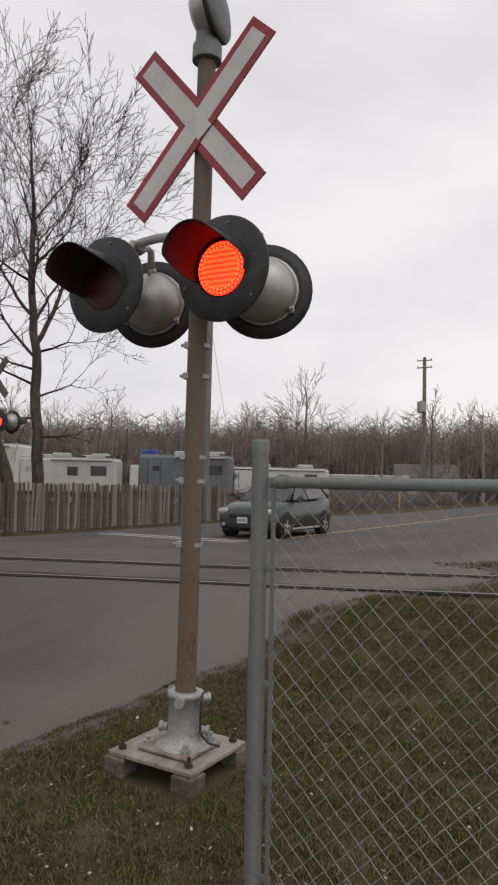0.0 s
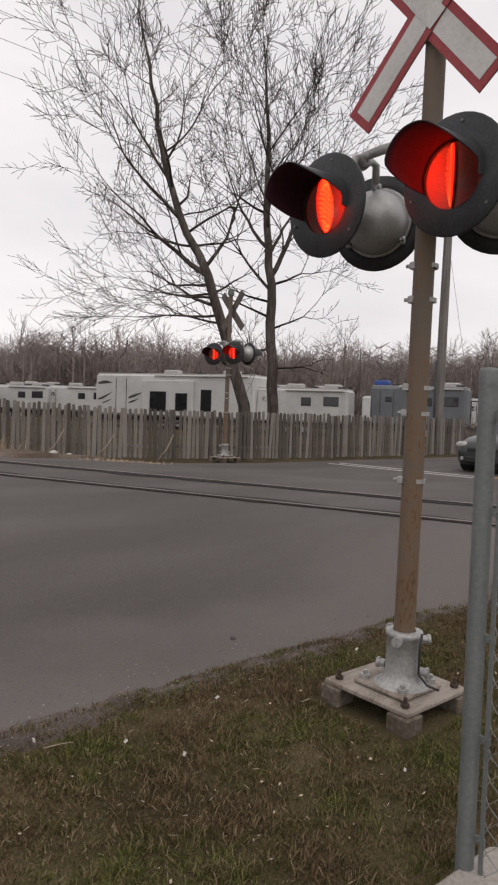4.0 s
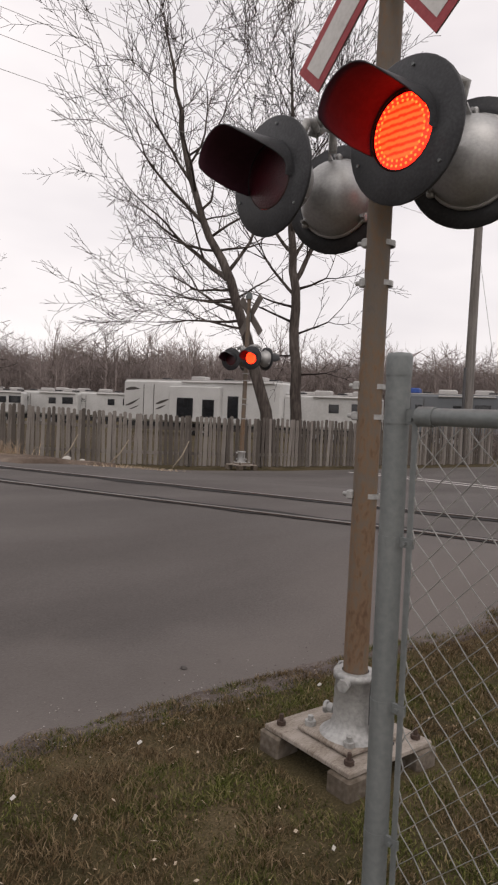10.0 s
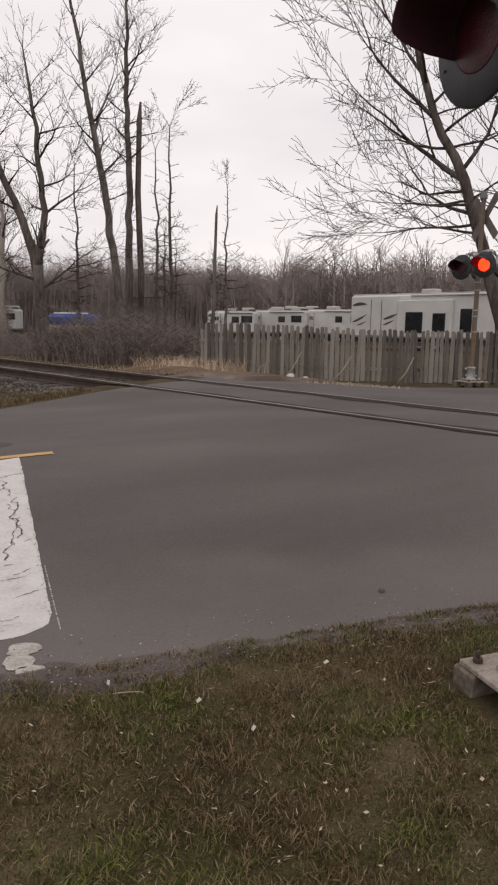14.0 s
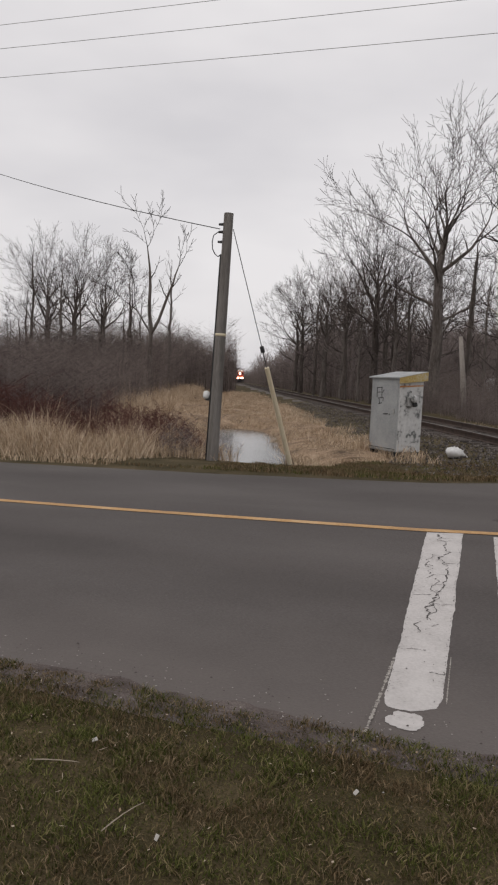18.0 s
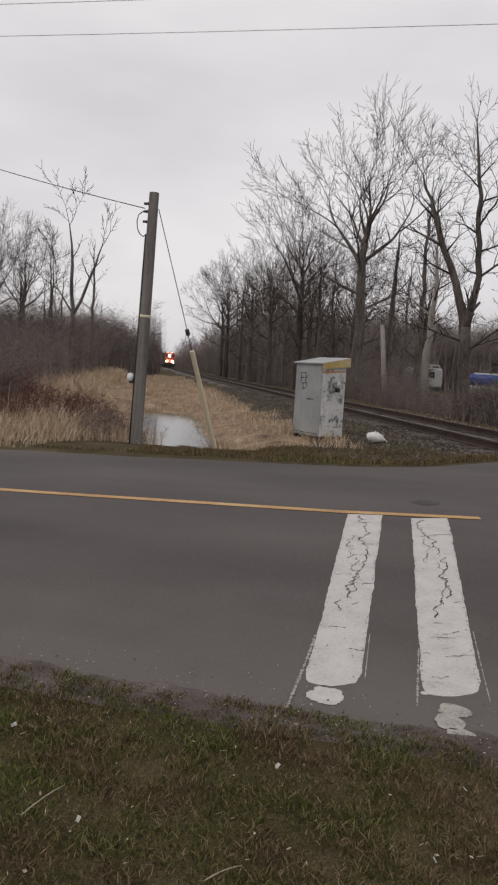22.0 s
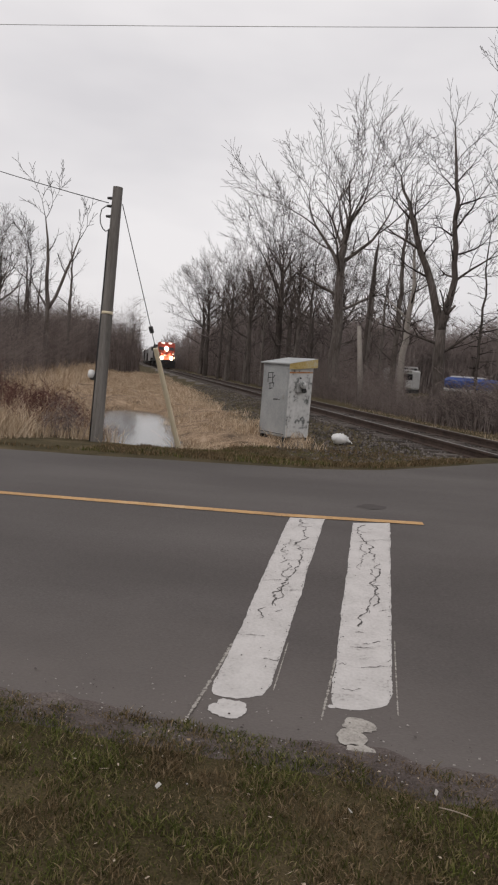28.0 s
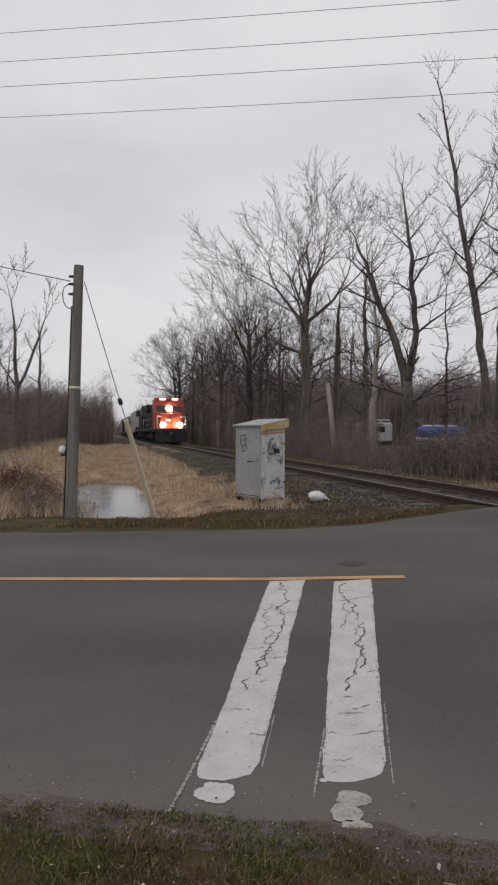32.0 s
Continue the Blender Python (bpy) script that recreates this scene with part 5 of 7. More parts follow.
def tall_pole(at, h, r, label, trans=False):
    p = thing("utility_pole", label, "pole", at)
    part("shaft", Geo().cyl((0, 0, -0.2), (0, 0, h), r, r * 0.68, n=14), POLEWOOD, p)
    for z in (h - 0.3, h - 1.0):
        part("crossarm", Geo().box((0, 0, z), (0.1, 1.5 if trans else 0.9, 0.1), b=0.01), POLEWOOD, p)
        for y in (-0.6, 0.0, 0.6):
            part("insulator", Geo().lathe([(0.03, 0), (0.05, 0.04), (0.03, 0.08), (0.045, 0.12), (0.0, 0.16)], 8, m=Matrix.Translation((0, y * (1.1 if trans else 0.65), z + 0.05))), CASTING, p)
    if trans:
        part("transformer", Geo().cyl((-0.4, 0, h * 0.62), (-0.4, 0, h * 0.62 + 1.0), 0.3, n=14).cyl((-0.4, 0, h * 0.62 + 1.0), (-0.4, 0, h * 0.62 + 1.06), 0.33, n=14), CABGREY, p, "grey round transformer can")
        part("transformer", Geo().cyl((0.25, 0.5, h * 0.62), (0.25, 0.5, h * 0.62 + 1.0), 0.3, n=14).cyl((0.25, 0.5, h * 0.62 + 1.0), (0.25, 0.5, h * 0.62 + 1.06), 0.33, n=14), CABGREY, p, "grey round transformer can")
    return p


tall_pole(pose(22.2, 14.95, -0.05, 0, 0.8, 0), 11.3, 0.19, "tall dark wooden utility pole behind the picket fence")
cable_run((22.15, 15.0, 8.6), (23.6, 14.15, 0.2), 0.0, 0.008, "thin guy wire beside the tall pole")
tall_pole(pose(67.4, 19.6, 0), 14.2, 0.24, "distant tall utility pole with transformers", True)
part_pipe = Geo().tube([(21.87, 14.88, 0), (21.87, 14.88, 3.4)], 0.05, 8)
lone("riser_pipe", part_pipe, CABLE, "black riser pipe at the utility pole", "pipe")


# ---- bare trees ----
class Tree:
    """A bare tree: stems given as rows of (x, y, z, radius), from which limbs fork and fork again down to twigs."""

    def __init__(self, seed, stems, twig=0.009, least=0.7, kink=0.1, lift=0.05, spread=0.4, shoots=2):
        self.rng = random.Random(seed)
        self.trunk, self.crown = Geo(), Geo()
        self.twig, self.least, self.kink, self.lift, self.spread, self.shoots = twig, least, kink, lift, spread, shoots
        for rows, limbs, auto in stems:
            self.stem([(Vector(r[:3]), r[3]) for r in rows], limbs, auto)

    def stem(self, rows, limbs, auto):
        g, pts, rad = self.rng, [], []
        for (p, r), (q, s) in zip(rows, rows[1:]):
            n = max(2, int((q - p).length / 0.7))
            for i in range(n):
                pts.append(p.lerp(q, i / n) + (Vector((g.gauss(0, 0.04), g.gauss(0, 0.04), 0)) if pts else Vector()))
                rad.append(r + (s - r) * i / n)
        pts.append(rows[-1][0])
        rad.append(rows[-1][1])
        self.trunk.tube(pts, rad, 10)

        def spot(t):
            k = min(len(pts) - 2, int(t * (len(pts) - 1)))
            u = t * (len(pts) - 1) - k
            return pts[k].lerp(pts[k + 1], u), rad[k] + (rad[k + 1] - rad[k]) * u

        for t, az, el, ln, *share in limbs:
            p, r = spot(t)
            a, e = radians(az), radians(el)
            self.grow(p, Vector((math.cos(a) * math.cos(e), math.sin(a) * math.cos(e), math.sin(e))), ln, r * (share[0] if share else 0.55), 1)
        if auto:                      # (from, how many, climb low, climb high, length low, length high)
            t0, cnt, e0, e1, l0, l1 = auto
            turn = g.uniform(0, 360)
            for c in range(cnt):
                u = (c + g.random()) / cnt
                p, r = spot(t0 + (1 - t0) * u * 0.98)
                turn += 137 + g.uniform(-30, 30)
                a, e = radians(turn), radians(e0 + (e1 - e0) * u + g.uniform(-12, 12))
                self.grow(p, Vector((math.cos(a) * math.cos(e), math.sin(a) * math.cos(e), math.sin(e))), (l0 + (l1 - l0) * u) * g.uniform(0.7, 1.2), max(self.twig, r * g.uniform(0.3, 0.5)), 2)
        d = (pts[-1] - pts[-2]).normalized()
        self.fork(pts[-1], d, max(1.0, auto[5] if auto else 1.2), rad[-1], 2)

    def fork(self, p, d, ln, r, lev):
        g = self.rng
        side = Matrix.Rotation(g.uniform(0, 6.28), 3, d) @ d.orthogonal().normalized()
        for k in ((1, -1, 0.3) if g.random() < 0.25 else (1, -1)):
            a = self.spread * g.uniform(0.5, 1.3) * k
            self.grow(p, (d * math.cos(a) + side * math.sin(a)).normalized(), ln * g.uniform(0.64, 0.88), r * g.uniform(0.68, 0.88), lev + 1)

    def grow(self, p, d, ln, r, lev):
        g = self.rng
        n = 2 if ln < self.least else max(3, min(8, int(ln / 0.4)))
        r = max(r, self.twig)
        end = max(self.twig, r * 0.55)
        pts, dirs = [p], [d]
        for i in range(n):
            d = (d + Vector((g.gauss(0, self.kink), g.gauss(0, self.kink), g.gauss(0, self.kink * 0.7) + self.lift))).normalized()
            p = p + d * (ln / n)
            pts.append(p)
            dirs.append(d)
        sides = 8 if r > 0.1 else 5 if r > 0.035 else 3
        (self.trunk if r > 0.06 else self.crown).tube(pts, [r + (end - r) * i / n for i in range(n + 1)], sides)
        if ln < self.least:
            return
        cnt = self.shoots + (g.random() < 0.4)
        flip = g.choice((-1, 1))
        side = Matrix.Rotation(g.uniform(0, 6.28), 3, d) @ d.orthogonal().normalized()
        for c in range(cnt):
            t = 0.18 + 0.78 * (c + g.random()) / cnt
            i = min(n - 1, int(t * n))
            q, base = pts[i].lerp(pts[i + 1], t * n - i), dirs[i + 1]
            flip = -flip
            out = Matrix.Rotation(g.gauss(0, 0.7), 3, base) @ (side * flip)
            out = (out - base * out.dot(base)).normalized()
            a = g.uniform(0.55, 1.1)
            self.grow(q, (base * math.cos(a) + out * math.sin(a)).normalized(), ln * g.uniform(0.34, 0.66) * (1.1 - 0.35 * t), (r + (end - r) * t) * g.uniform(0.36, 0.56), lev + 1)
        self.fork(p, d, ln, end, lev)

    def place(self, name, at, label, bark=None, twig=None, group="bare trees"):
        t = thing(name, label, "tree", at, group)
        part("trunk", self.trunk, bark or BARK, t)
        part("crown", self.crown, twig or TWIG, t)
        return t


def again(t, x, y, s, rz, label="", tilt=0.0):
    c = copy_thing(t, pose(x, y, flat_ground(x, y) - 0.1, 0, tilt, 0) @ pose(0, 0, 0, 0, 0, rz))
    c.scale = (s, s, s)
    if label:
        tagged(c, label)
    return c


# two large trees behind the picket fence
Tree(5, [([(0.05, -0.1, -0.2, 0.27), (-0.2, 0.2, 1.6, 0.22), (-1.2, 1.1, 6.2, 0.17), (-2.1, 1.9, 8.5, 0.13), (-2.7, 2.3, 10.8, 0.095), (-3.0, 2.55, 13.6, 0.055), (-3.4, 2.8, 15.4, 0.025)],
          ((0.29, 131, 0, 1.4, 0.28), (0.31, 140, -6, 1.9, 0.3), (0.35, 155, 6, 1.9, 0.3), (0.38, 110, 4, 2.0, 0.32), (0.33, 120, 18, 1.9, 0.4), (0.36, 131, -10, 1.6, 0.26), (0.36, -49, 12, 1.3, 0.26), (0.4, 131, 32, 2.6, 0.62), (0.47, -49, 20, 1.6, 0.32), (0.5, -40, 38, 1.8, 0.4), (0.54, -60, 10, 1.3, 0.28), (0.42, -49, 44, 1.9, 0.5), (0.47, 131, 12, 1.8, 0.35), (0.53, 140, 42, 2.3, 0.6), (0.56, 40, 35, 1.8, 0.45), (0.6, 220, 35, 2.0, 0.45), (0.62, 131, 48, 2.2, 0.55), (0.66, -40, 55, 1.7, 0.5)),
          (0.68, 9, 38, 60, 1.8, 1.1))], twig=0.0085, least=0.68, kink=0.13, lift=0.035).place("leaning_tree", pose(17.05, 19.55, 0), "large leaning bare tree with wide drooping limbs")
Tree(14, [([(0.05, -0.05, -0.2, 0.25), (0, 0, 1.6, 0.22), (-0.05, 0.2, 5.5, 0.18), (-0.2, 0.5, 9.0, 0.13), (-0.2, 0.6, 12.0, 0.075), (-0.35, 0.7, 14.6, 0.03)],
           ((0.2, -49, 0, 1.1, 0.2), (0.25, 140, -8, 1.2, 0.2), (0.3, -40, 15, 1.5, 0.25), (0.33, 131, 28, 1.5, 0.3), (0.37, 120, 15, 1.5, 0.3), (0.4, 131, 42, 1.8, 0.4), (0.42, 10, 20, 1.6, 0.35), (0.44, -49, 58, 2.8, 0.62), (0.5, -20, 48, 2.2, 0.45), (0.52, 131, 48, 2.3, 0.5), (0.57, 230, 48, 2.2, 0.45), (0.6, 60, 52, 2.2, 0.45), (0.66, -60, 50, 2.0, 0.45)),
           (0.62, 10, 40, 62, 2.0, 1.45))], twig=0.0085, least=0.64, kink=0.12, lift=0.05).place("tall_tree", pose(18.4, 19.75, 0), "tall bare tree with a peeling pale trunk")
# beside the track
broad = Tree(23, [([(0, 0, -0.2, 0.4), (0.05, 0, 4, 0.32), (-0.12, 0, 8.4, 0.25), (0.1, 0.1, 10.5, 0.12)],
                   ((0.4, 190, 8, 1.7, 0.25), (0.5, 5, 22, 2.3, 0.35), (0.58, 185, 32, 2.6, 0.4), (0.66, 80, 35, 2.6, 0.4), (0.7, 265, 35, 2.6, 0.4), (0.74, 172, 46, 2.9, 0.55), (0.77, 10, 50, 2.9, 0.55), (0.84, 120, 55, 2.7, 0.52), (0.87, 300, 55, 2.7, 0.52), (0.92, 195, 64, 2.5, 0.5), (0.95, 20, 64, 2.5, 0.5)),
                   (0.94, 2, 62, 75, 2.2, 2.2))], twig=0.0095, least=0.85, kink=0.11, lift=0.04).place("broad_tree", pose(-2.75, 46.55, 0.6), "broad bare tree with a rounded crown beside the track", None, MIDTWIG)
crooked = Tree(41, [([(0, 0, -0.2, 0.34), (0.02, 0, 2.2, 0.28), (-0.1, 0, 4.0, 0.24)], ((0.75, 15, 30, 1.7, 0.3), (0.85, 190, 20, 1.7, 0.3)), None),
                    ([(-0.02, 0, 2.8, 0.16), (-0.2, 0, 4.4, 0.2), (-0.75, 0.1, 6.0, 0.18), (-1.7, 0.1, 8.4, 0.13), (-2.2, 0.2, 9.8, 0.08), (-2.6, 0.3, 11.0, 0.035)], ((0.55, 180, 30, 1.3, 0.5), (0.7, 170, 45, 1.2, 0.5)), (0.3, 9, 20, 55, 1.2, 0.9)),
                    ([(0.03, 0, 2.8, 0.15), (0.0, 0, 4.4, 0.18), (0.3, 0.1, 6.4, 0.15), (0.05, 0.1, 9.2, 0.11), (-0.15, 0, 11.4, 0.07), (-0.4, 0.1, 13.2, 0.03)], ((0.3, -10, 50, 1.8, 0.45), (0.55, 10, 55, 1.8, 0.5)), (0.3, 11, 25, 60, 1.3, 0.9))],
               twig=0.008, least=0.6, kink=0.14, lift=0.03).place("crooked_tree", pose(3.15, 34.6, 0), "dark crooked bare tree forking low beside the track")
slim = Tree(37, [([(0, 0, -0.2, 0.19), (0.1, 0, 4, 0.15), (0, 0.1, 8, 0.1), (0.15, 0, 11.5, 0.04)], (), (0.22, 17, 35, 64, 1.15, 0.75))], twig=0.009, least=0.7, kink=0.12, lift=0.05).place("slim_tree", pose(1.0, 40.8, 0), "slim bare tree with upright limbs", None, MIDTWIG)
again(broad, -8.3, 57.4, 0.9, 70)
again(broad, -6.2, 53.5, 0.62, 200)
again(broad, -16.0, 73.2, 0.8, 250)
again(broad, -12.2, 65, 0.72, 20)
again(broad, -22.4, 88, 0.84, 110)
for k, (x, y, s, rz) in enumerate(((-3.8, 62, 0.7, 150), (1.8, 68, 0.75, 260), (-9.5, 72, 0.8, 330), (-5.6, 78, 0.85, 15), (-14.5, 84, 0.85, 75), (-19, 99, 0.9, 130), (-27.4, 104, 0.9, 190))):
    again(broad, x, y, s, rz)
for k, (x, y, s, rz) in enumerate(((0.2, 44.5, 0.7, 0), (-4.9, 50.5, 0.8, 100), (-7.2, 60.5, 0.95, 150), (-10.3, 62, 0.8, 200), (-13.6, 70.5, 0.9, 300), (-18.8, 80.5, 1.0, 20), (-5.4, 56.5, 0.7, 70))):
    again(slim, x, y, s, rz)
Tree(64, [([(0.55, 0, -0.2, 0.24), (0.1, 0, 3.5, 0.2), (-0.45, 0, 8.0, 0.17), (-1.0, 0, 11.0, 0.13), (-1.6, 0.1, 15.0, 0.08), (-2.3, 0.1, 18.6, 0.03)], ((0.56, 10, 68, 2.0, 0.6), (0.5, 190, 40, 0.9, 0.35), (0.4, 10, 20, 0.7, 0.25)), (0.45, 15, 35, 60, 1.0, 0.75))],
            twig=0.008, least=0.55, kink=0.09, lift=0.06).place("whip_tree", pose(6.75, 35.8, 0), "very tall sparse bare tree leaning beside the track")
Tree(65, [([(0, 0, -0.2, 0.23), (0, 0, 4, 0.2), (0.08, 0, 9, 0.16), (0, 0.1, 14, 0.11), (0.1, 0, 19.0, 0.03)], ((0.55, 5, 15, 1.1, 0.3), (0.5, 185, 20, 0.8, 0.25), (0.7, 15, 62, 1.4, 0.5)), (0.45, 18, 25, 60, 0.9, 0.7))],
     twig=0.008, least=0.55, kink=0.09, lift=0.05).place("straight_tree", pose(7.8, 37.6, 0), "very tall bare tree with a straight pale stem")
larch = Tree(81, [([(0, 0, -0.2, 0.11), (0.05, 0, 5, 0.08), (0, 0.05, 10.6, 0.025)], (), (0.25, 36, 5, 25, 0.62, 0.28))], twig=0.008, least=0.34, kink=0.1, lift=0.0).place("spire_tree", pose(9.6, 39.25, 0), "slender bare tree with short level branches", group="bare spire trees")
again(larch, 10.4, 39.1, 1.12, 110)
again(larch, 14.55, 42.1, 0.9, 200)
again(larch, 5.4, 39.5, 0.9, 60)
again(larch, 11.6, 43, 0.62, 300)
again(slim, 11.2, 44.0, 0.6, 80)
again(slim, 16.2, 50, 0.55, 160)
again(slim, -0.9, 52, 1.0, 310)
dead = Tree(71, [([(0, 0, -0.2, 0.14), (-0.05, 0, 3.4, 0.115), (-0.15, 0, 6.2, 0.08), (-0.3, -0.1, 8.2, 0.03)], ((0.5, 205, 50, 1.5, 0.55), (0.85, 100, 50, 0.6)), None),
                 ([(-0.05, 0, 3.6, 0.085), (0.6, 0.3, 5.2, 0.075), (0.95, 0.5, 6.4, 0.055), (1.2, 0.6, 7.3, 0.03)], ((0.6, 20, 50, 0.5), (0.45, 200, 60, 0.6)), None)], twig=0.011, least=0.5, kink=0.12, shoots=2).place("dead_tree", pose(-16.5, 34.0, 0), "dead bare tree with few broken limbs")
for k, (x, y, s, rz) in enumerate(((-20.5, 35.6, 0.5, 0), (-25.5, 38, 0.55, 180), (-20.2, 38.5, 0.6, 200), (-24, 42, 0.62, 120), (-29.5, 39, 0.55, 300), (-22.6, 43, 0.55, 40), (-21.4, 34.4, 0.45, 250), (-31, 36, 0.7, 10), (-24.5, 48, 0.6, 70), (-19.5, 34.0, 0.42, 20), (-28.5, 46, 0.8, 330), (-23.2, 35.6, 0.62, 15), (-26.3, 36.6, 0.5, 45), (-18.9, 36.6, 0.5, 75), (-28, 41, 0.66, 165), (-20.8, 45.5, 0.75, 195), (-27.5, 52, 0.8, 255), (-30.5, 43, 0.8, 285), (-17.6, 33.0, 0.4, 315), (-24.4, 33.6, 0.5, 345))):
    again(dead if k % 5 == 4 else larch if k % 3 == 1 else slim, x, y, s, rz)
for x, y, k, rz in ((-21.8, 38.2, 0.5, 40), (-27.5, 40.6, 0.58, 90), (-30.2, 48, 0.66, 330)):
    again(broad, x, y, k, rz, "bare tree with a fine-twigged crown above the thicket")
# broken stems
snag = thing("snag", "broken grey tree stem without branches", "tree", pose(8.35, 37.5, 0), "broken stems")
part("trunk", Geo().tube([(0, 0, -0.1), (0.05, 0, 4), (-0.05, 0.1, 8), (0.05, 0, 11.6), (0.12, 0, 12.4)], [0.19, 0.17, 0.15, 0.13, 0.05], 8), BARK, snag)
for x, y, s in ((13.45, 41.4, 0.67), (-0.8, 42.1, 0.74)):
    c = copy_thing(snag, pose(x, y, 0, 0, 2, 50 * s * 9))
    c.scale = (s * 0.9, s * 0.9, s)
pale = thing("broken_tree", "pale leaning dead stem beside the track", "tree", pose(-0.55, 40.5, 0, 0, -6, 0), "broken stems")
part("trunk", Geo().tube([(0, 0, -0.1), (0.02, 0, 2), (0, 0.02, 4.4)], [0.16, 0.15, 0.11], 8), MOSSY, pale)
Tree(43, [([(0, 0, -0.2, 0.2), (0.02, 0, 3, 0.18), (0.25, 0, 6, 0.13), (0.1, 0, 9.0, 0.05)], (), (0.45, 8, 25, 55, 1.5, 1.1))], twig=0.009, least=0.7).place("pale_tree", pose(1.5, 40.1, 0), "bare tree with a pale peeling trunk", MOSSY)

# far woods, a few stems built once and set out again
far_a = Tree(51, [([(0, 0, -0.2, 0.2), (0.1, 0, 4, 0.15), (0, 0.1, 9, 0.05)], (), (0.12, 14, 25, 65, 1.9, 1.2))], twig=0.02, least=0.95).place("wood_tree", pose(44, 66, 0), "bare tree in the distant wood", HAZETWIG, HAZETWIG, "distant wood")
far_b = Tree(52, [([(0, 0, -0.2, 0.2), (-0.1, 0, 5, 0.15), (0, 0.1, 10, 0.05)], (), (0.15, 14, 30, 65, 1.8, 1.2))], twig=0.02, least=0.95).place("wood_tree", pose(52, 60, 0), "bare tree in the distant wood", HAZETWIG, HAZETWIG, "distant wood")
random.seed(77)
for i in range(196):
    if i < 150:                        # along the skyline behind the trailers
        a = radians(random.uniform(-8, 66))
        d = random.uniform(72, 125)
        x, y = d * math.cos(a), d * math.sin(a) + 10
    else:                             # both sides of the track, ever farther
        s = 60 + 330 * (i - 150) / 46
        side = random.choice((-1, 1)) if s > 140 else 1
        p = on_track(QC + side * random.uniform(7, 15), s)
        x, y = p.x, p.y
    again(random.choice((far_a, far_b)), x, y, random.uniform(0.7, 1.08), random.uniform(0, 360))
for i in range(44):                   # close along the right of the far track
    p = on_track(QC + random.uniform(6.5, 15), 75 + 260 * (i / 44) ** 1.3)
    again(random.choice((far_a, far_b)), p.x, p.y, random.uniform(0.75, 1.15), random.uniform(0, 360))
again(far_b, 54.1, 25.9, 0.95, 20, "tall wispy bare tree over the road")
again(far_a, 63, 17.5, 0.95, 70)
again(far_a, 58, 20.5, 0.75, 170)


def brush(name, n, spot, label, mat=BRUSHMAT, tall=(0.8, 2.4), wide=0.012, lean=0.16):
    """A thicket: n thin crooked stems, each an island of its own."""
    v, f = [], []
    for _ in range(n):
        x, y, k = spot()
        h = random.triangular(tall[0], tall[1], tall[0]) * k * (1 + 0.35 * noise.noise((x * 0.16, y * 0.16, 5)))
        a, l = random.uniform(0, 2 * math.pi), random.uniform(0.02, lean) * h
        z = flat_ground(x, y) - 0.05
        lx, ly = math.cos(a) * l, math.sin(a) * l
        w = wide * random.uniform(0.6, 1.5) * k
        px, py = -math.sin(a + 1) * w, math.cos(a + 1) * w
        m = len(v)
        mx, my = x + lx * 0.4 + random.gauss(0, 0.035) * h, y + ly * 0.4 + random.gauss(0, 0.035) * h
        v += [(x - px, y - py, z), (x + px, y + py, z), (mx + px * 0.7, my + py * 0.7, z + h * 0.55), (mx - px * 0.7, my - py * 0.7, z + h * 0.55), (x + lx, y + ly, z + h)]
        f += [(m, m + 1, m + 2, m + 3), (m + 3, m + 2, m + 4)]
        for _ in range(6):            # side twigs
            t = random.uniform(0.3, 0.9)
            b = random.uniform(0, 2 * math.pi)
            bx, by, bz = x + lx * t * 0.7, y + ly * t * 0.7, z + h * t
            e = h * random.uniform(0.12, 0.4) * (0.45 if h > 5 else 1.0)
            m = len(v)
            v += [(bx, by, bz - w), (bx, by, bz + w), (bx + math.cos(b) * e, by + math.sin(b) * e, bz + e * random.uniform(0.2, 1))]
            f.append((m, m + 1, m + 2))
    me = bpy.data.meshes.new(name)
    me.from_pydata(v, [], f)
    me.materials.append(mat)
    return tagged(new(name, me), label, "brush", kind="stuff")


random.seed(90)


def left_bank():
    s = 14 + 200 * random.random() ** 2
    q = random.uniform(-16, -2.2) - 0.01 * s
    p = on_track(q, s)
    while p.y < 14.5:
        s += 2
        p = on_track(q, s)
    return p.x, p.y, (0.5 if s < 42 else 0.85) + s / 75


def right_bank():
    s = 20 + 180 * random.random() ** 1.8
    p = on_track(random.uniform(12.5, 30), s)
    return p.x, p.y, 0.15 if p.x - 1 > 0.02 * p.y and s < 75 else 0.5 + s / 110


def behind_fence():
    s = random.uniform(17, 34)
    p = on_track(random.uniform(12.2, 15.5), s)
    return p.x, p.y, 1.3 if s < 26 else 0.6


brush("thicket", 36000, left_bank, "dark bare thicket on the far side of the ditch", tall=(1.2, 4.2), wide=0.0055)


def red_fringe():
    x = random.uniform(-15, -4.9)
    return x, random.uniform(12.6, 17), (0.3 + 0.38 * smooth(-5.2, -9.5, x)) * (1 + 0.8 * noise.noise((x * 0.8, 3, 1)))


brush("red_shrubs", 4200, red_fringe, "low reddish-brown shrubs among dry grass", material("red_stems", [(0.06, 0.022, 0.02), (0.1, 0.038, 0.032), (0.14, 0.07, 0.056)], 0.9, scale=0.5, fine=3, bump=0, island=0.6), tall=(0.8, 2.6), wide=0.012)


def dead_bush():
    return random.gauss(-4.75, 0.28), random.gauss(12.2, 0.2), 0.45


brush("dead_bush", 70, dead_bush, "small tangled dead bush beside the utility pole", tall=(0.8, 2.2), wide=0.011, lean=0.8)
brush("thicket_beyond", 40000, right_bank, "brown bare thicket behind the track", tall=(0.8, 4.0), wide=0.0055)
brush("weeds", 4600, behind_fence, "brown dead weeds beside the track", tall=(0.4, 1.6), wide=0.008, lean=0.5)


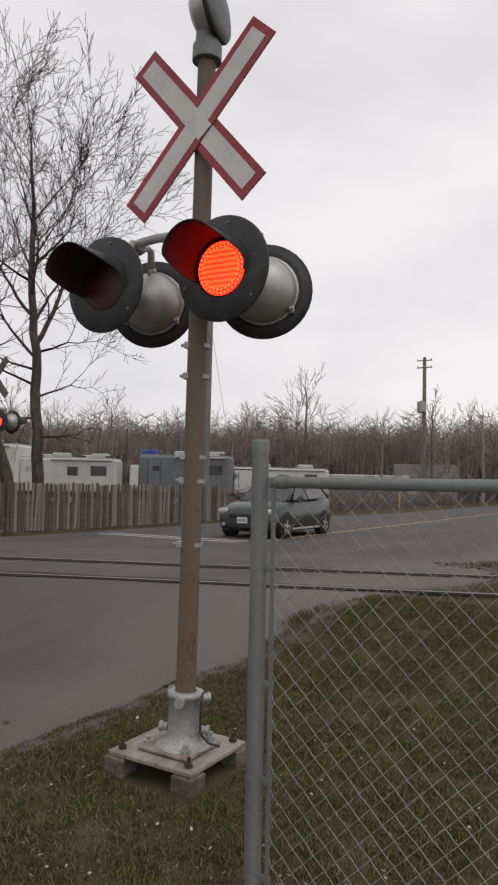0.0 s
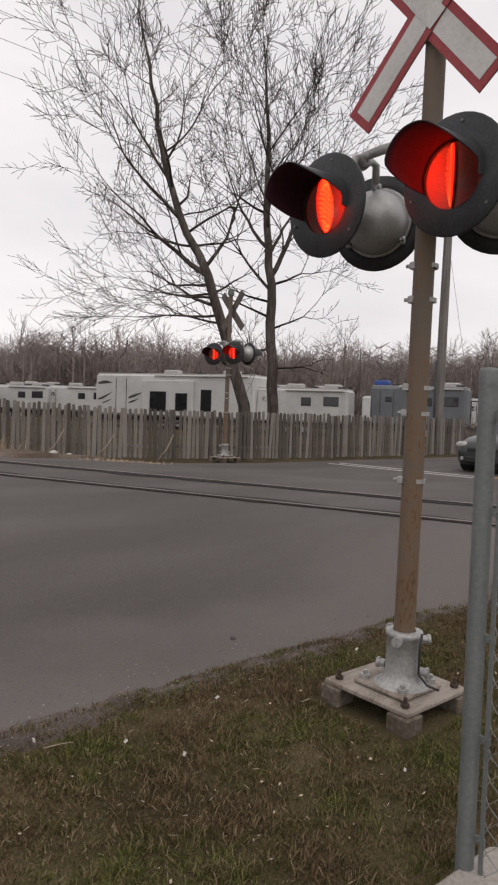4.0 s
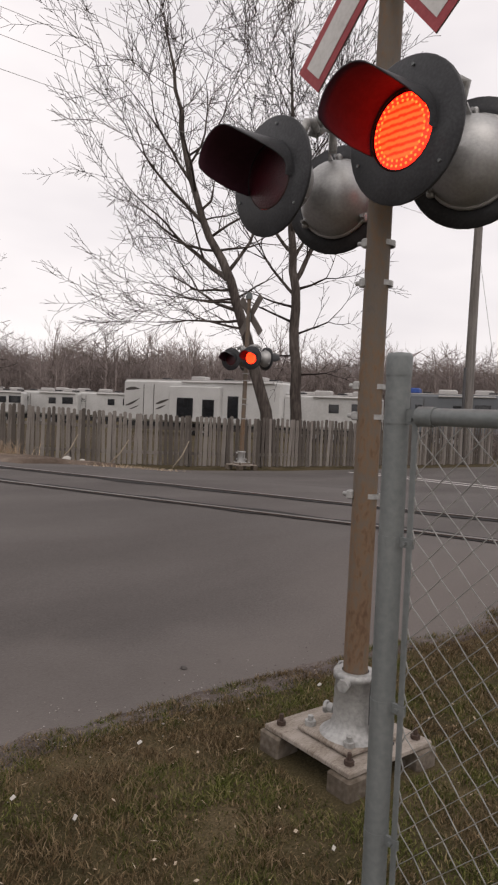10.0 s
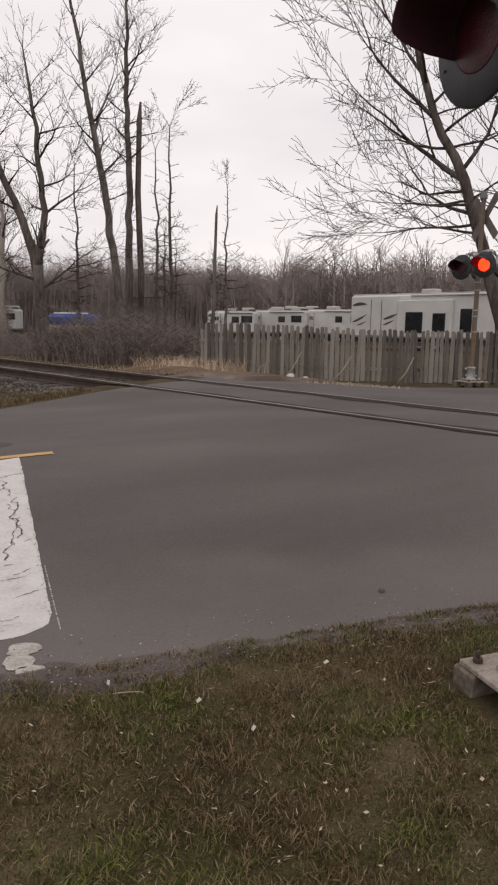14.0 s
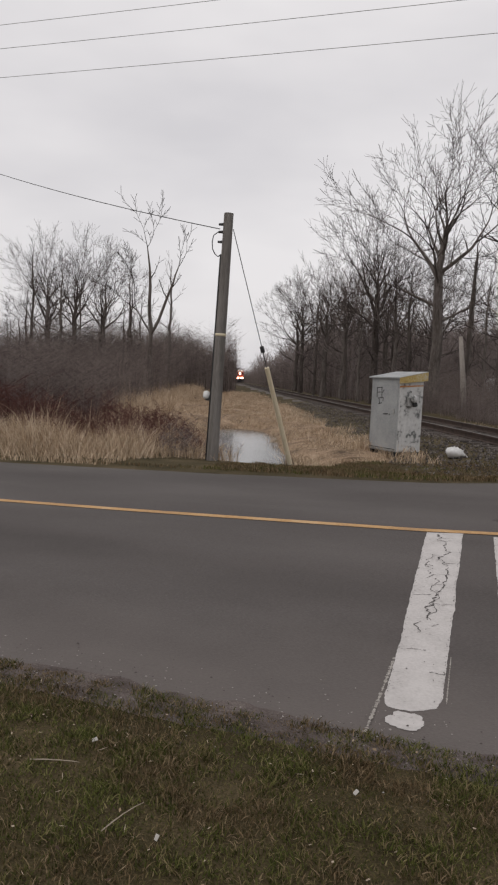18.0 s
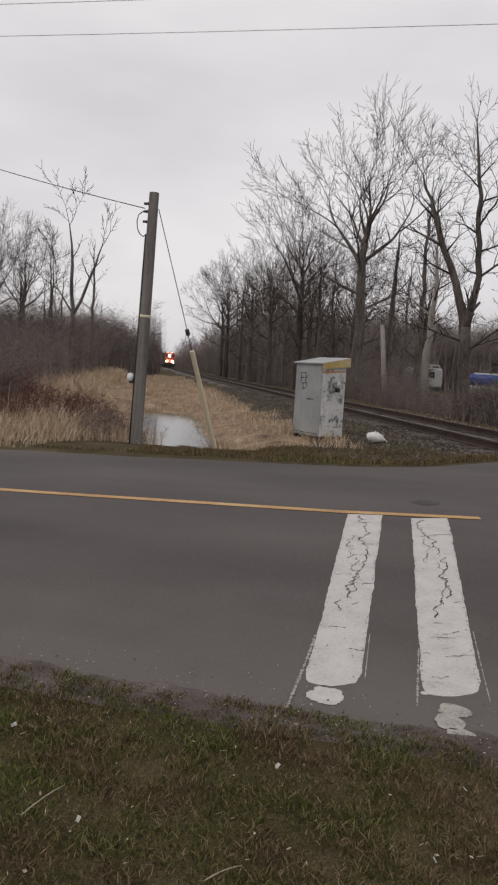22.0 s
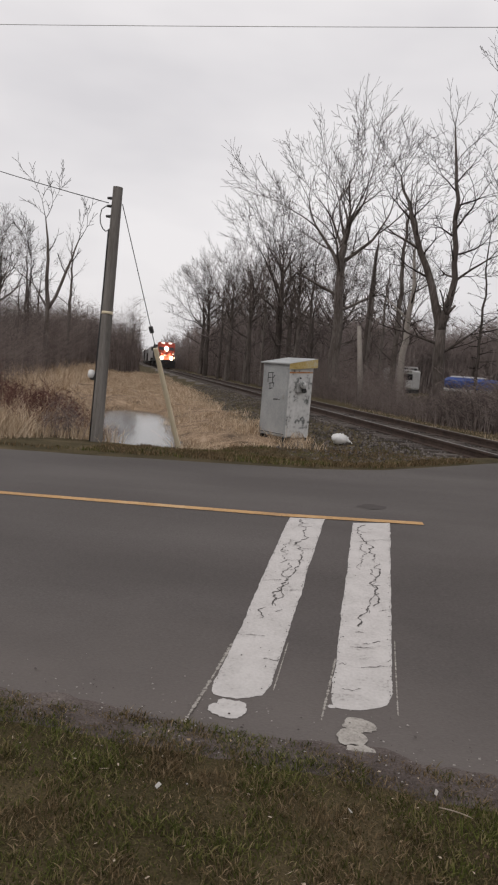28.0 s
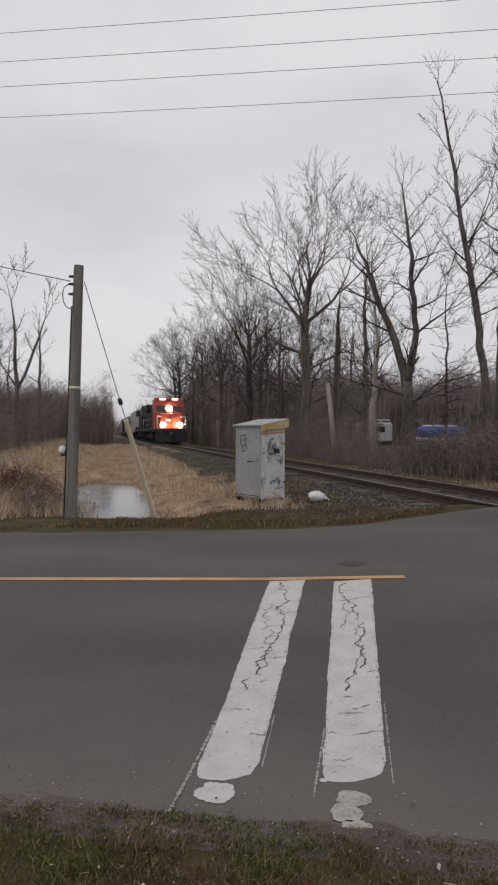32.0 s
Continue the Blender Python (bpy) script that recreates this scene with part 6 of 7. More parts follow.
def mound():
    s, q = random.uniform(21, 48), abs(random.gauss(0, 2.2))
    p = on_track(13.0 + q, s)
    return p.x, p.y, 0.55


brush("fallen_branches", 2600, mound, "tangle of fallen brown branches along the track", tall=(0.8, 2.6), wide=0.009, lean=1.7)


def skyline():
    a = radians(random.uniform(-10, 112))
    d = random.uniform(90, 160)
    x, y = d * math.cos(a), d * math.sin(a) + 15
    if -6 < across(x, y) < 17:
        x += 26
    return x, y, 3.2


brush("far_woodland", 72000, skyline, "dim brown woodland along the skyline", HAZETWIG, tall=(2.5, 4.0), wide=0.016)


def far_banks():
    s = 75 + 380 * random.random() ** 1.5
    side = random.choice((-1, -1, 1))
    p = on_track(QC + side * random.uniform(4.6 if side > 0 else 5.5, 15), s)
    if random.random() < 0.25:
        p = on_track(QC + random.uniform(-26, 26), random.uniform(500, 700))
        return p.x, p.y, 3.4
    return p.x, p.y, 2.0


brush("line_side_woods", 24000, far_banks, "dim leafless woods closing in along the far track", tall=(1.2, 4.6), wide=0.008)


def low_hedge():
    return random.uniform(26, 66), random.uniform(15.5, 18), 0.8


brush("hedge", 3500, low_hedge, "low brown hedge along the far road", tall=(0.6, 2.0), wide=0.014)


# ---- trailers behind the fence ----
def trailer(at, ln, h, w, label, paint, swoosh=True, slide=True, windows=()):
    """A camping trailer seen from its side; its near side looks along -y."""
    t = thing("camping_trailer", label, "trailer", at, "parked trailers")
    z0 = 0.75
    part("body", Geo().box((0, 0, (h + z0) / 2), (ln, w, h - z0), b=0.14), paint, t)
    part("skirt", Geo().box((0, 0, 0.6), (ln * 0.96, w * 0.9, 0.34)), PLASTIC, t)
    part("roof", Geo().box((0, 0, h + 0.01), (ln - 0.2, w - 0.2, 0.06), b=0.02), SIDING, t, "pale membrane roof")
    y = -w / 2
    if slide:
        part("slide_out", Geo().box((-0.05, y - 0.16, 1.95), (3.7, 0.34, 2.2), b=0.03), paint, t, "boxed-out side room")
    rows = windows or [(x, z0 + (h - z0) * zz, ww, hh, dy) for x, zz, ww, hh, dy in ((ln * 0.1, 0.62, 0.6, 0.5, 0), (ln * 0.34, 0.64, 0.9, 0.55, 0), (-ln * 0.3, 0.66, 0.5, 0.4, 0))]
    for x, zc, ww, hh, dy in rows:
        win = part("window", Geo().box((x, y + dy - 0.005, zc), (ww, 0.03, hh), b=0.01), PLASTIC, t, "dark framed window")
        part("pane", Geo().box((x, y + dy - 0.022, zc), (ww - 0.08, 0.01, hh - 0.08)), GLASS, win)
    part("entry_door", Geo().box((-ln * 0.32, y - 0.012, (h + z0) / 2 - 0.1), (0.75, 0.03, (h - z0) * 0.82), b=0.01), paint, t, "narrow entry door")
    part("door_frame", Geo().box((-ln * 0.32 - 0.4, y - 0.012, (h + z0) / 2 - 0.1), (0.03, 0.03, (h - z0) * 0.85)).box((-ln * 0.32 + 0.4, y - 0.012, (h + z0) / 2 - 0.1), (0.03, 0.03, (h - z0) * 0.85)), RVTAN, t)
    if swoosh:
        for k, (xa, za, xb, zb, th) in enumerate(((-0.48, 0.74, -0.38, 0.78, 0.3), (-0.48, 0.36, -0.38, 0.56, 0.2), (-0.45, 0.28, -0.38, 0.4, 0.12), (-0.27, 0.42, -0.18, 0.56, 0.24), (-0.27, 0.3, -0.2, 0.42, 0.16))):
            hh = h - z0
            g = Geo()
            n = 10
            top, bot = [], []
            for i in range(n + 1):
                u = i / n
                x, z = ln * (xa + (xb - xa) * u), z0 + hh * (za + (zb - za) * u ** 1.8)
                top.append((x, y - 0.012, z + th * math.sin(math.pi * (0.15 + 0.85 * u)) * 0.7))
                bot.append((x, y - 0.012, z))
            g.add(bot + top, [(i, i + 1, n + 2 + i, n + 1 + i) for i in range(n)])
            g.add([(x, yy + 0.01, z) for x, yy, z in bot + top], [(n + 1 + i, n + 2 + i, i + 1, i) for i in range(n)])
            part("swoosh", g, RVTAN, t, "dark curved side graphic")
    for x in (-ln * 0.05, ln * 0.32):
        part("air_conditioner", Geo().box((x, 0, h + 0.17), (1.0, 0.75, 0.28), b=0.06), SIDING, t, "white roof air conditioner")
    for x in (-ln * 0.25, ln * 0.15, ln * 0.42):
        part("roof_vent", Geo().box((x, -0.4, h + 0.09), (0.5, 0.5, 0.14), b=0.03), PLASTIC, t)
    for x in (-0.5, 0.55):
        wh = part("wheel", Geo().cyl((x, y + 0.1, 0.38), (x, y + 0.35, 0.38), 0.38, n=20), TYRE, t)
        part("hub", Geo().cyl((x, y + 0.08, 0.38), (x, y + 0.11, 0.38), 0.2, n=14), RIM, wh)
    part("awning_rail", Geo().cyl((-ln * 0.1, y - 0.06, h - 0.12), (ln * 0.46, y - 0.06, h - 0.12), 0.05, n=8), SIDING, t)
    return t


def along_side(a, b):
    """A pose midway between two ends whose x runs from a to b."""
    c, d = (Vector(a) + Vector(b)) / 2, Vector(b) - Vector(a)
    return pose(c.x, c.y, 0, 0, 0, math.degrees(math.atan2(d.y, d.x))), d.length


m, ln = along_side((24.2, 42.5), (28.9, 31.9))
trailer(m, ln, 3.45, 2.5, "large pale fifth-wheel camping trailer with dark swooshes", RVWHITE, windows=((-0.7, 1.72, 1.2, 1.25, -0.34), (1.0, 1.72, 0.85, 1.1, -0.34), (2.55, 1.85, 0.75, 1.35, 0.0)))
m, ln = along_side((28.8, 32.8), (32.0, 27.5))
trailer(m, ln, 2.75, 2.4, "small white camping trailer behind the tree trunks", RVWHITE, False, False)
m, ln = along_side((29.5, 36.0), (34.0, 29.8))
trailer(m, ln, 2.75, 2.4, "white camping trailer with a low roof", RVWHITE, False, False)
m, ln = along_side((34.8, 28.0), (37.2, 22.9))
grey_rv = trailer(m, ln, 3.1, 2.5, "grey camping trailer with a blue roof cover", RVGREY, False, False)
part("roof_cover", Geo().box((-2.3, -0.3, 3.3), (0.9, 0.8, 0.34), b=0.08), BLUETARP, grey_rv, "bright blue roof cover")
m, ln = along_side((41, 27), (46, 20.5))
trailer(m, ln, 2.6, 2.4, "white camping trailer beyond the road bend", RVWHITE, False, False)
for k, (a, b, h) in enumerate((((18.2, 57.5), (21.6, 55.6), 2.55), ((22.2, 58.5), (26.2, 55), 2.7), ((26.2, 56.5), (30.4, 52), 2.8), ((25, 62), (29, 58.5), 2.9), ((48, 40), (53, 34), 2.9), ((56, 34), (62, 30), 2.8), ((0.5, 70), (3.4, 69), 2.6))):
    m, ln = along_side(a, b)
    trailer(m, ln, h, 2.4, "white camping trailer in a distant row", RVWHITE, k % 3 == 0, False)
tarp = thing("covered_boat", "blue-covered boat on a low white trailer", "boat", pose(7.5, 60.5, 0, 0, 0, -15), "parked trailers")
part("cover", Geo().box((0, 0, 1.7), (4.2, 2.0, 0.9), b=0.25), BLUETARP, tarp, "blue fabric cover")
part("hull", Geo().box((0, 0, 1.1), (4.3, 1.8, 0.3), b=0.1), RVWHITE, tarp, "white hull")
part("ridge", Geo().box((-0.3, 0, 2.2), (2.8, 0.5, 0.16), b=0.05), RVWHITE, tarp)
for x in (-1.2, 1.2):
    part("wheel", Geo().cyl((x, -0.9, 0.35), (x, -0.7, 0.35), 0.35, n=14), TYRE, tarp)
part("frame", Geo().box((0, 0, 0.7), (4.4, 0.2, 0.12)).box((-1.2, 0, 0.8), (0.1, 1.6, 0.4)).box((1.2, 0, 0.8), (0.1, 1.6, 0.4)), GALV, tarp)

hut = thing("low_building", "long low pale building with a white roof edge", "building", pose(71, 28.5, 0, 0, 0, -62))
part("wall", Geo().box((0, 0, 1.1), (11, 4, 2.2)), RVGREY, hut)
part("roof", Geo().box((0, 0, 2.45), (11.6, 4.6, 0.5), b=0.12), SIDING, hut, "white flat roof edge")
for x in (-4, -2, 0, 2, 4):
    w = part("window", Geo().box((x, -2.01, 1.5), (1.3, 0.06, 0.8)), PLASTIC, hut)
    part("pane", Geo().box((x, -2.05, 1.5), (1.15, 0.02, 0.65)), GLASS, w)
shed = thing("white_shed", "small white gabled shed beyond the road", "building", pose(76, 22, 0, 0, 0, -65))
part("wall", Geo().box((0, 0, 1.3), (6, 4, 2.6)), SIDING, shed)
part("roof", Geo().prism([(-2.3, 2.5), (2.3, 2.5), (0, 4.0)], -3.3, 3.3, m=Matrix(((0, 0, 1, 0), (1, 0, 0, 0), (0, 1, 0, 0), (0, 0, 0, 1)))), ROOFMAT, shed)
part("door", Geo().box((0.5, -2.02, 1.0), (1.0, 0.05, 2.0)), RVTAN, shed)
pick = thing("car_port_frame", "thin dark steel frame beside the trailers", "frame", pose(35.0, 20.6, 0, 0, 0, -58))
for x in (-0.7, 0.7):
    part("upright", Geo().cyl((x, 0, 0), (x, 0, 2.3), 0.04, n=8), CABLE, pick)
part("crossbar", Geo().cyl((-0.7, 0, 2.3), (0.7, 0, 2.3), 0.04, n=8), CABLE, pick)
lone("marker_post", Geo().box((0, 0, 0.55), (0.12, 0.12, 1.1), b=0.02), ROADYELLOW, "short yellow marker post beside the far road", "post", at=pose(47, 15.4, 0))


# ---- the waiting car ----
def hatchback(at):
    """Built about its middle, nose along -x."""
    car = thing("hatchback_car", "dark grey-green hatchback waiting at the stop line with lights on", "car", at)
    sec = [  # x, half width, floor, bonnet or belt height
        (-2.12, 0.5, 0.36, 0.56), (-2.08, 0.68, 0.26, 0.68), (-1.95, 0.8, 0.2, 0.78), (-1.6, 0.86, 0.19, 0.88), (-1.0, 0.885, 0.19, 0.97),
        (-0.7, 0.89, 0.19, 1.0), (0.2, 0.89, 0.19, 1.02), (1.2, 0.885, 0.2, 1.05), (1.75, 0.86, 0.24, 1.08), (2.02, 0.8, 0.3, 1.06), (2.12, 0.7, 0.42, 0.9)]
    g = Geo()
    for x, w, a, b in sec:
        g.v += [(x, -w * 0.9, a), (x, -w, a + 0.1), (x, -w * 1.02, (a + b) / 2), (x, -w * 0.97, b - 0.09), (x, -w * 0.86, b), (x, -w * 0.4, b + 0.025), (x, w * 0.4, b + 0.025), (x, w * 0.86, b), (x, w * 0.97, b - 0.09), (x, w * 1.02, (a + b) / 2), (x, w, a + 0.1), (x, w * 0.9, a)]
    for i in range(len(sec) - 1):
        for k in range(12):
            g.f.append((i * 12 + k, i * 12 + (k + 1) % 12, (i + 1) * 12 + (k + 1) % 12, (i + 1) * 12 + k))
            g.m.append(0)
            g.s.append(True)
    g.f += [tuple(range(11, -1, -1)), tuple(range(len(sec) * 12 - 12, len(sec) * 12))]
    g.m += [0, 0]
    g.s += [False, False]
    part("body", g, CARPAINT, car, "dark metallic body shell")
    roof = [(-0.98, 0.74, 1.0), (-0.25, 0.62, 1.47), (0.3, 0.6, 1.55), (1.0, 0.6, 1.53), (1.6, 0.58, 1.42), (2.0, 0.66, 1.07)]
    g = Geo()
    for x, w, z in roof:
        g.v += [(x, -w, z), (x, -w * 0.6, z + 0.03), (x, w * 0.6, z + 0.03), (x, w, z)]
    for i in range(1, 4):
        for k in range(3):
            g.f.append((i * 4 + k, i * 4 + k + 1, (i + 1) * 4 + k + 1, (i + 1) * 4 + k))
            g.m.append(0)
            g.s.append(True)
    part("roof", g, CARPAINT, car)
    part("windscreen", Geo().add([(-0.98, -0.72, 1.0), (-0.98, 0.72, 1.0), (-0.25, 0.61, 1.475), (-0.25, 0.61, 1.475), (-0.25, -0.61, 1.475)], [(0, 4, 2, 1)]), GLASS, car, "dark windscreen")
    part("rear_window", Geo().add([(1.6, -0.57, 1.42), (1.6, 0.57, 1.42), (2.02, 0.65, 1.07), (2.02, -0.65, 1.07)], [(0, 1, 2, 3)]), GLASS, car)
    for sy in (-1, 1):
        part("side_window", Geo().add([(-0.85, sy * 0.85, 1.02), (0.15, sy * 0.86, 1.04), (0.15, sy * 0.61, 1.5), (-0.2, sy * 0.62, 1.45)], [(0, 1, 2, 3) if sy < 0 else (3, 2, 1, 0)]), GLASS, car)
        part("side_window", Geo().add([(0.22, sy * 0.86, 1.04), (1.6, sy * 0.83, 1.08), (1.45, sy * 0.6, 1.42), (0.22, sy * 0.61, 1.5)], [(0, 1, 2, 3) if sy < 0 else (3, 2, 1, 0)]), GLASS, car)
        part("pillar", Geo().tube([(-0.95, sy * 0.77, 1.0), (-0.25, sy * 0.625, 1.465), (0.3, sy * 0.61, 1.53), (1.0, sy * 0.61, 1.51), (1.55, sy * 0.59, 1.42), (2.0, sy * 0.7, 1.06)], 0.035, 6), CARPAINT, car)
        part("mirror", Geo().box((-0.62, sy * 0.98, 1.06), (0.12, 0.2, 0.14), b=0.04), CARPAINT, car)
        part("headlight", Geo().box((-1.93, sy * 0.66, 0.71), (0.34, 0.3, 0.15), b=0.05), CARLAMP, car, "lit headlight")
        part("fog_lamp", Geo().cyl((-2.07, sy * 0.6, 0.36), (-2.13, sy * 0.58, 0.36), 0.05, n=12), CASTING, car)
        part("tail_light", Geo().box((2.0, sy * 0.72, 0.95), (0.16, 0.16, 0.22), b=0.04), SIGNRED, car)
        part("sill", Geo().box((0, sy * 0.885, 0.24), (2.2, 0.05, 0.07), b=0.02), CABGREY, car, "pale sill strip")
        for x in (-1.32, 1.28):
            part("wheel_arch", Geo().cyl((x, sy * 0.7, 0.34), (x, sy * 0.915, 0.34), 0.37, n=24), PLASTIC, car)
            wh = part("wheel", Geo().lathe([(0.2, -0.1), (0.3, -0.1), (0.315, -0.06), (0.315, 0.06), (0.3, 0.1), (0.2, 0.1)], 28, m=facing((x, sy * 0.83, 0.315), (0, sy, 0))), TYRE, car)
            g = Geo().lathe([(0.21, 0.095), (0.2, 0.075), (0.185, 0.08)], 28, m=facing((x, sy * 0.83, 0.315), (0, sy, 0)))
            for k in range(5):
                a = radians(72 * k + 10)
                g.box((0.1, 0, 0.085), (0.2, 0.05, 0.025), m=facing((x, sy * 0.83, 0.315), (0, sy, 0)) @ Matrix.Rotation(a, 4, "Z"))
            g.lathe([(0.05, 0.1), (0.045, 0.115), (0, 0.115)], 12, m=facing((x, sy * 0.83, 0.315), (0, sy, 0)))
            part("rim", g, RIM, wh, "five-spoke alloy rim")
    part("grille", Geo().box((-2.1, 0, 0.6), (0.08, 0.9, 0.1), b=0.02), PLASTIC, car)
    part("lower_grille", Geo().box((-2.09, 0, 0.34), (0.12, 1.0, 0.16), b=0.03), PLASTIC, car)
    pl = part("licence_plate", Geo().box((-2.15, 0, 0.48), (0.02, 0.31, 0.155), b=0.004), PLATE, car, "white licence plate")
    for y in (-0.1, -0.05, 0.0, 0.05, 0.1):
        part("plate_bar", Geo().box((-2.162, y, 0.48), (0.004, 0.03, 0.07)), RVGREY, pl)
    part("underbody", Geo().box((0, 0, 0.22), (3.6, 1.5, 0.12)), PLASTIC, car)
    return car


CAR_AT = ((18.15, 9.6), (19.6, 9.66))       # at the stop line, then backed off
car = hatchback(pose(*CAR_AT[0], ground(*CAR_AT[0]), 0, 0, 1))


# ---- the train ----
def place_train(s):
    p = on_track(QC, s, RAIL_Z + 0.01)
    return pose(p.x, p.y, p.z, 0, 0, math.degrees(math.atan2(-UY, -UX)))


def bogie(parent, x, n=3, gap=1.9):
    b = part("bogie", Geo().box((x, 0, 0.62), (gap * n, 2.3, 0.45), b=0.05).box((x, -1.15, 0.75), (gap * n * 0.8, 0.12, 0.3)).box((x, 1.15, 0.75), (gap * n * 0.8, 0.12, 0.3)), LOCOBLACK, parent, "dark bogie frame")
    for i in range(n):
        for sy in (-1, 1):
            xx = x + (i - (n - 1) / 2) * gap
            part("wheel", Geo().cyl((xx, sy * 0.68, 0.5), (xx, sy * 0.82, 0.5), 0.5, n=20), RAILWEB, b)


def locomotive(label, lit):
    """Wide-nosed freight locomotive, its nose along +x at x = 0."""
    t = thing("locomotive", label, "locomotive", place_train(100), "train")
    front = LOCORED if lit else LOCOBLACK
    m = Matrix(((1, 0, 0, 0), (0, 0, 1, 0), (0, 1, 0, 0), (0, 0, 0, 1)))
    part("frame", Geo().box((-11, 0, 1.35), (21.4, 3.0, 0.35), b=0.05), LOCOBLACK, t)
    part("pilot", Geo().prism([(-0.35, -1.5), (0.15, -1.3), (0.15, 1.3), (-0.35, 1.5)], 0.25, 1.5), LOCOBLACK, t, "black pilot plate")
    part("plough", Geo().prism([(0.1, -1.45), (0.45, 0), (0.1, 1.45), (-0.1, 1.45), (-0.1, -1.45)], 0.15, 0.75), LOCOBLACK, t)
    part("coupler", Geo().box((0.5, 0, 0.95), (0.7, 0.3, 0.35), b=0.05), RAILWEB, t)
    part("nose", Geo().prism([(-2.9, 1.5), (-0.75, 1.5), (-0.65, 2.2), (-0.95, 3.0), (-2.9, 3.1)], -1.0, 1.0, m=m), front, t, "orange-red blunt nose")
    part("nose_door", Geo().box((-0.66, 0.35, 2.1), (0.05, 0.6, 1.2), b=0.02), front, t)
    part("cab", Geo().prism([(-5.2, 1.5), (-2.5, 1.5), (-2.4, 3.1), (-2.75, 4.25), (-3.1, 4.5), (-5.2, 4.5)], -1.5, 1.5, m=m), front, t, "orange-red cab")
    part("cab_roof", Geo().prism([(-5.4, 4.5), (-2.85, 4.5), (-3.2, 4.68), (-5.2, 4.72)], -1.35, 1.35, m=m), front, t)
    for y in (-0.85, 0.85):
        part("windscreen", Geo().add([(-2.42, y - 0.5, 3.25), (-2.42, y + 0.5, 3.25), (-2.7, y + 0.5, 4.05), (-2.7, y - 0.5, 4.05)], [(0, 1, 2, 3)]), GLASS, t, "dark cab window")
        part("side_window", Geo().box((-3.9, y * 1.77, 3.65), (1.4, 0.06, 0.75), b=0.02), GLASS, t)
        part("ditch_light", Geo().cyl((-0.3, y, 1.85), (-0.08, y, 1.85), 0.24, n=16), HEADLIGHT if lit else CASTING, t, "bright ditch light")
        part("number_board", Geo().box((-2.95, y * 0.75, 4.52), (0.1, 0.6, 0.2), b=0.01), NUMBERLIT if lit else SIGNWHITE, t, "lit number board")
        part("handrail", Geo().tube([(-0.2, y * 1.65, 1.5), (-0.2, y * 1.65, 2.6), (-0.5, y * 1.6, 2.75), (-0.9, y * 0.9, 2.6)], 0.035, 6), LOCOGREY, t, "pale curved handrail")
        part("step", Geo().box((-0.3, y * 1.6, 0.7), (0.5, 0.35, 1.1), b=0.03), LOCOBLACK, t)
        part("walkway_rail", Geo().tube([(-5.2, y * 1.75, 2.55), (-21, y * 1.75, 2.55)], 0.025, 5), LOCOGREY, t)
    part("headlight", Geo().cyl((-2.72, 0, 3.55), (-2.42, 0, 3.55), 0.28, n=16), HEADLIGHT if lit else CASTING, t, "bright headlight")
    part("nose_panel", Geo().box((-0.64, -0.25, 2.35), (0.03, 0.5, 0.22)), LOCOGREY, t, "pale badge on the nose")
    part("hood", Geo().box((-12.8, 0, 2.9), (15.2, 1.9, 2.7), b=0.12), LOCOBLACK, t, "black engine hood")
    part("hood_stripe", Geo().prism([(-6.0, 1.6), (-5.2, 1.6), (-6.6, 4.2), (-7.6, 4.2)], -0.975, 0.975, m=m), LOCOGREY, t, "pale slanted stripe")
    part("radiator", Geo().box((-18.0, 0, 4.0), (4.0, 2.9, 0.9), b=0.12), LOCOBLACK, t)
    part("exhaust", Geo().box((-11.0, 0, 4.32), (1.4, 0.7, 0.22), b=0.04), LOCOBLACK, t)
    part("fuel_tank", Geo().box((-10.8, 0, 0.8), (5.0, 2.6, 0.8), b=0.15), LOCOBLACK, t)
    part("end_step", Geo().box((-21.6, 0, 1.2), (0.3, 2.8, 1.4)), LOCOBLACK, t)
    part("horn", Geo().cyl((-4.0, 0.5, 4.85), (-3.4, 0.5, 4.85), 0.05, 0.12, n=10).box((-4.0, 0.5, 4.76), (0.2, 0.2, 0.12)), LOCOGREY, t)
    bogie(t, -4.0)
    bogie(t, -17.6)
    return t


def freight_car(label, ln, h, paint, kind_of):
    t = thing("freight_car", label, "freight car", place_train(160), "train")
    part("body", Geo().box((-ln / 2, 0, (h + 1.1) / 2), (ln, 2.95, h - 1.1), b=0.05), paint, t)
    for i in range(int(ln / 1.5)):
        for sy in (-1, 1):
            part("rib", Geo().box((-0.8 - i * 1.5, sy * 1.5, (h + 1.1) / 2), (0.12, 0.1, h - 1.2)), paint, t)
    part("roof", Geo().box((-ln / 2, 0, h + 0.04), (ln * 0.98, 2.7, 0.12), b=0.04), CARGO if kind_of else LOCOBLACK, t)
    part("ladder", Geo().box((0.03, 0.9, 2.4), (0.04, 0.4, 2.4)), LOCOBLACK, t)
    part("coupler", Geo().box((0.3, 0, 0.95), (0.8, 0.3, 0.3)), RAILWEB, t)
    bogie(t, -2.0, 2, 1.75)
    bogie(t, -ln + 2.0, 2, 1.75)
    return t


TRAIN = [(locomotive("orange-red freight locomotive with headlights blazing", True), 0.0), (locomotive("dark second freight locomotive coupled behind", False), 22.6)]
for k, (ln, h, paint, lab) in enumerate(((16, 4.5, LOCOGREY, "pale covered freight car behind the locomotives"), (14, 3.2, LOCOBLACK, "low dark open freight car"), (16, 4.3, CARGO, "grey ribbed freight car"), (16, 4.3, LOCOBLACK, "black tank-grey freight car"), (16, 4.4, CARGO, "grey ribbed freight car at the tail"))):
    TRAIN.append((freight_car(lab, ln, h, paint, k % 2), 45.6 + k * 17.2))

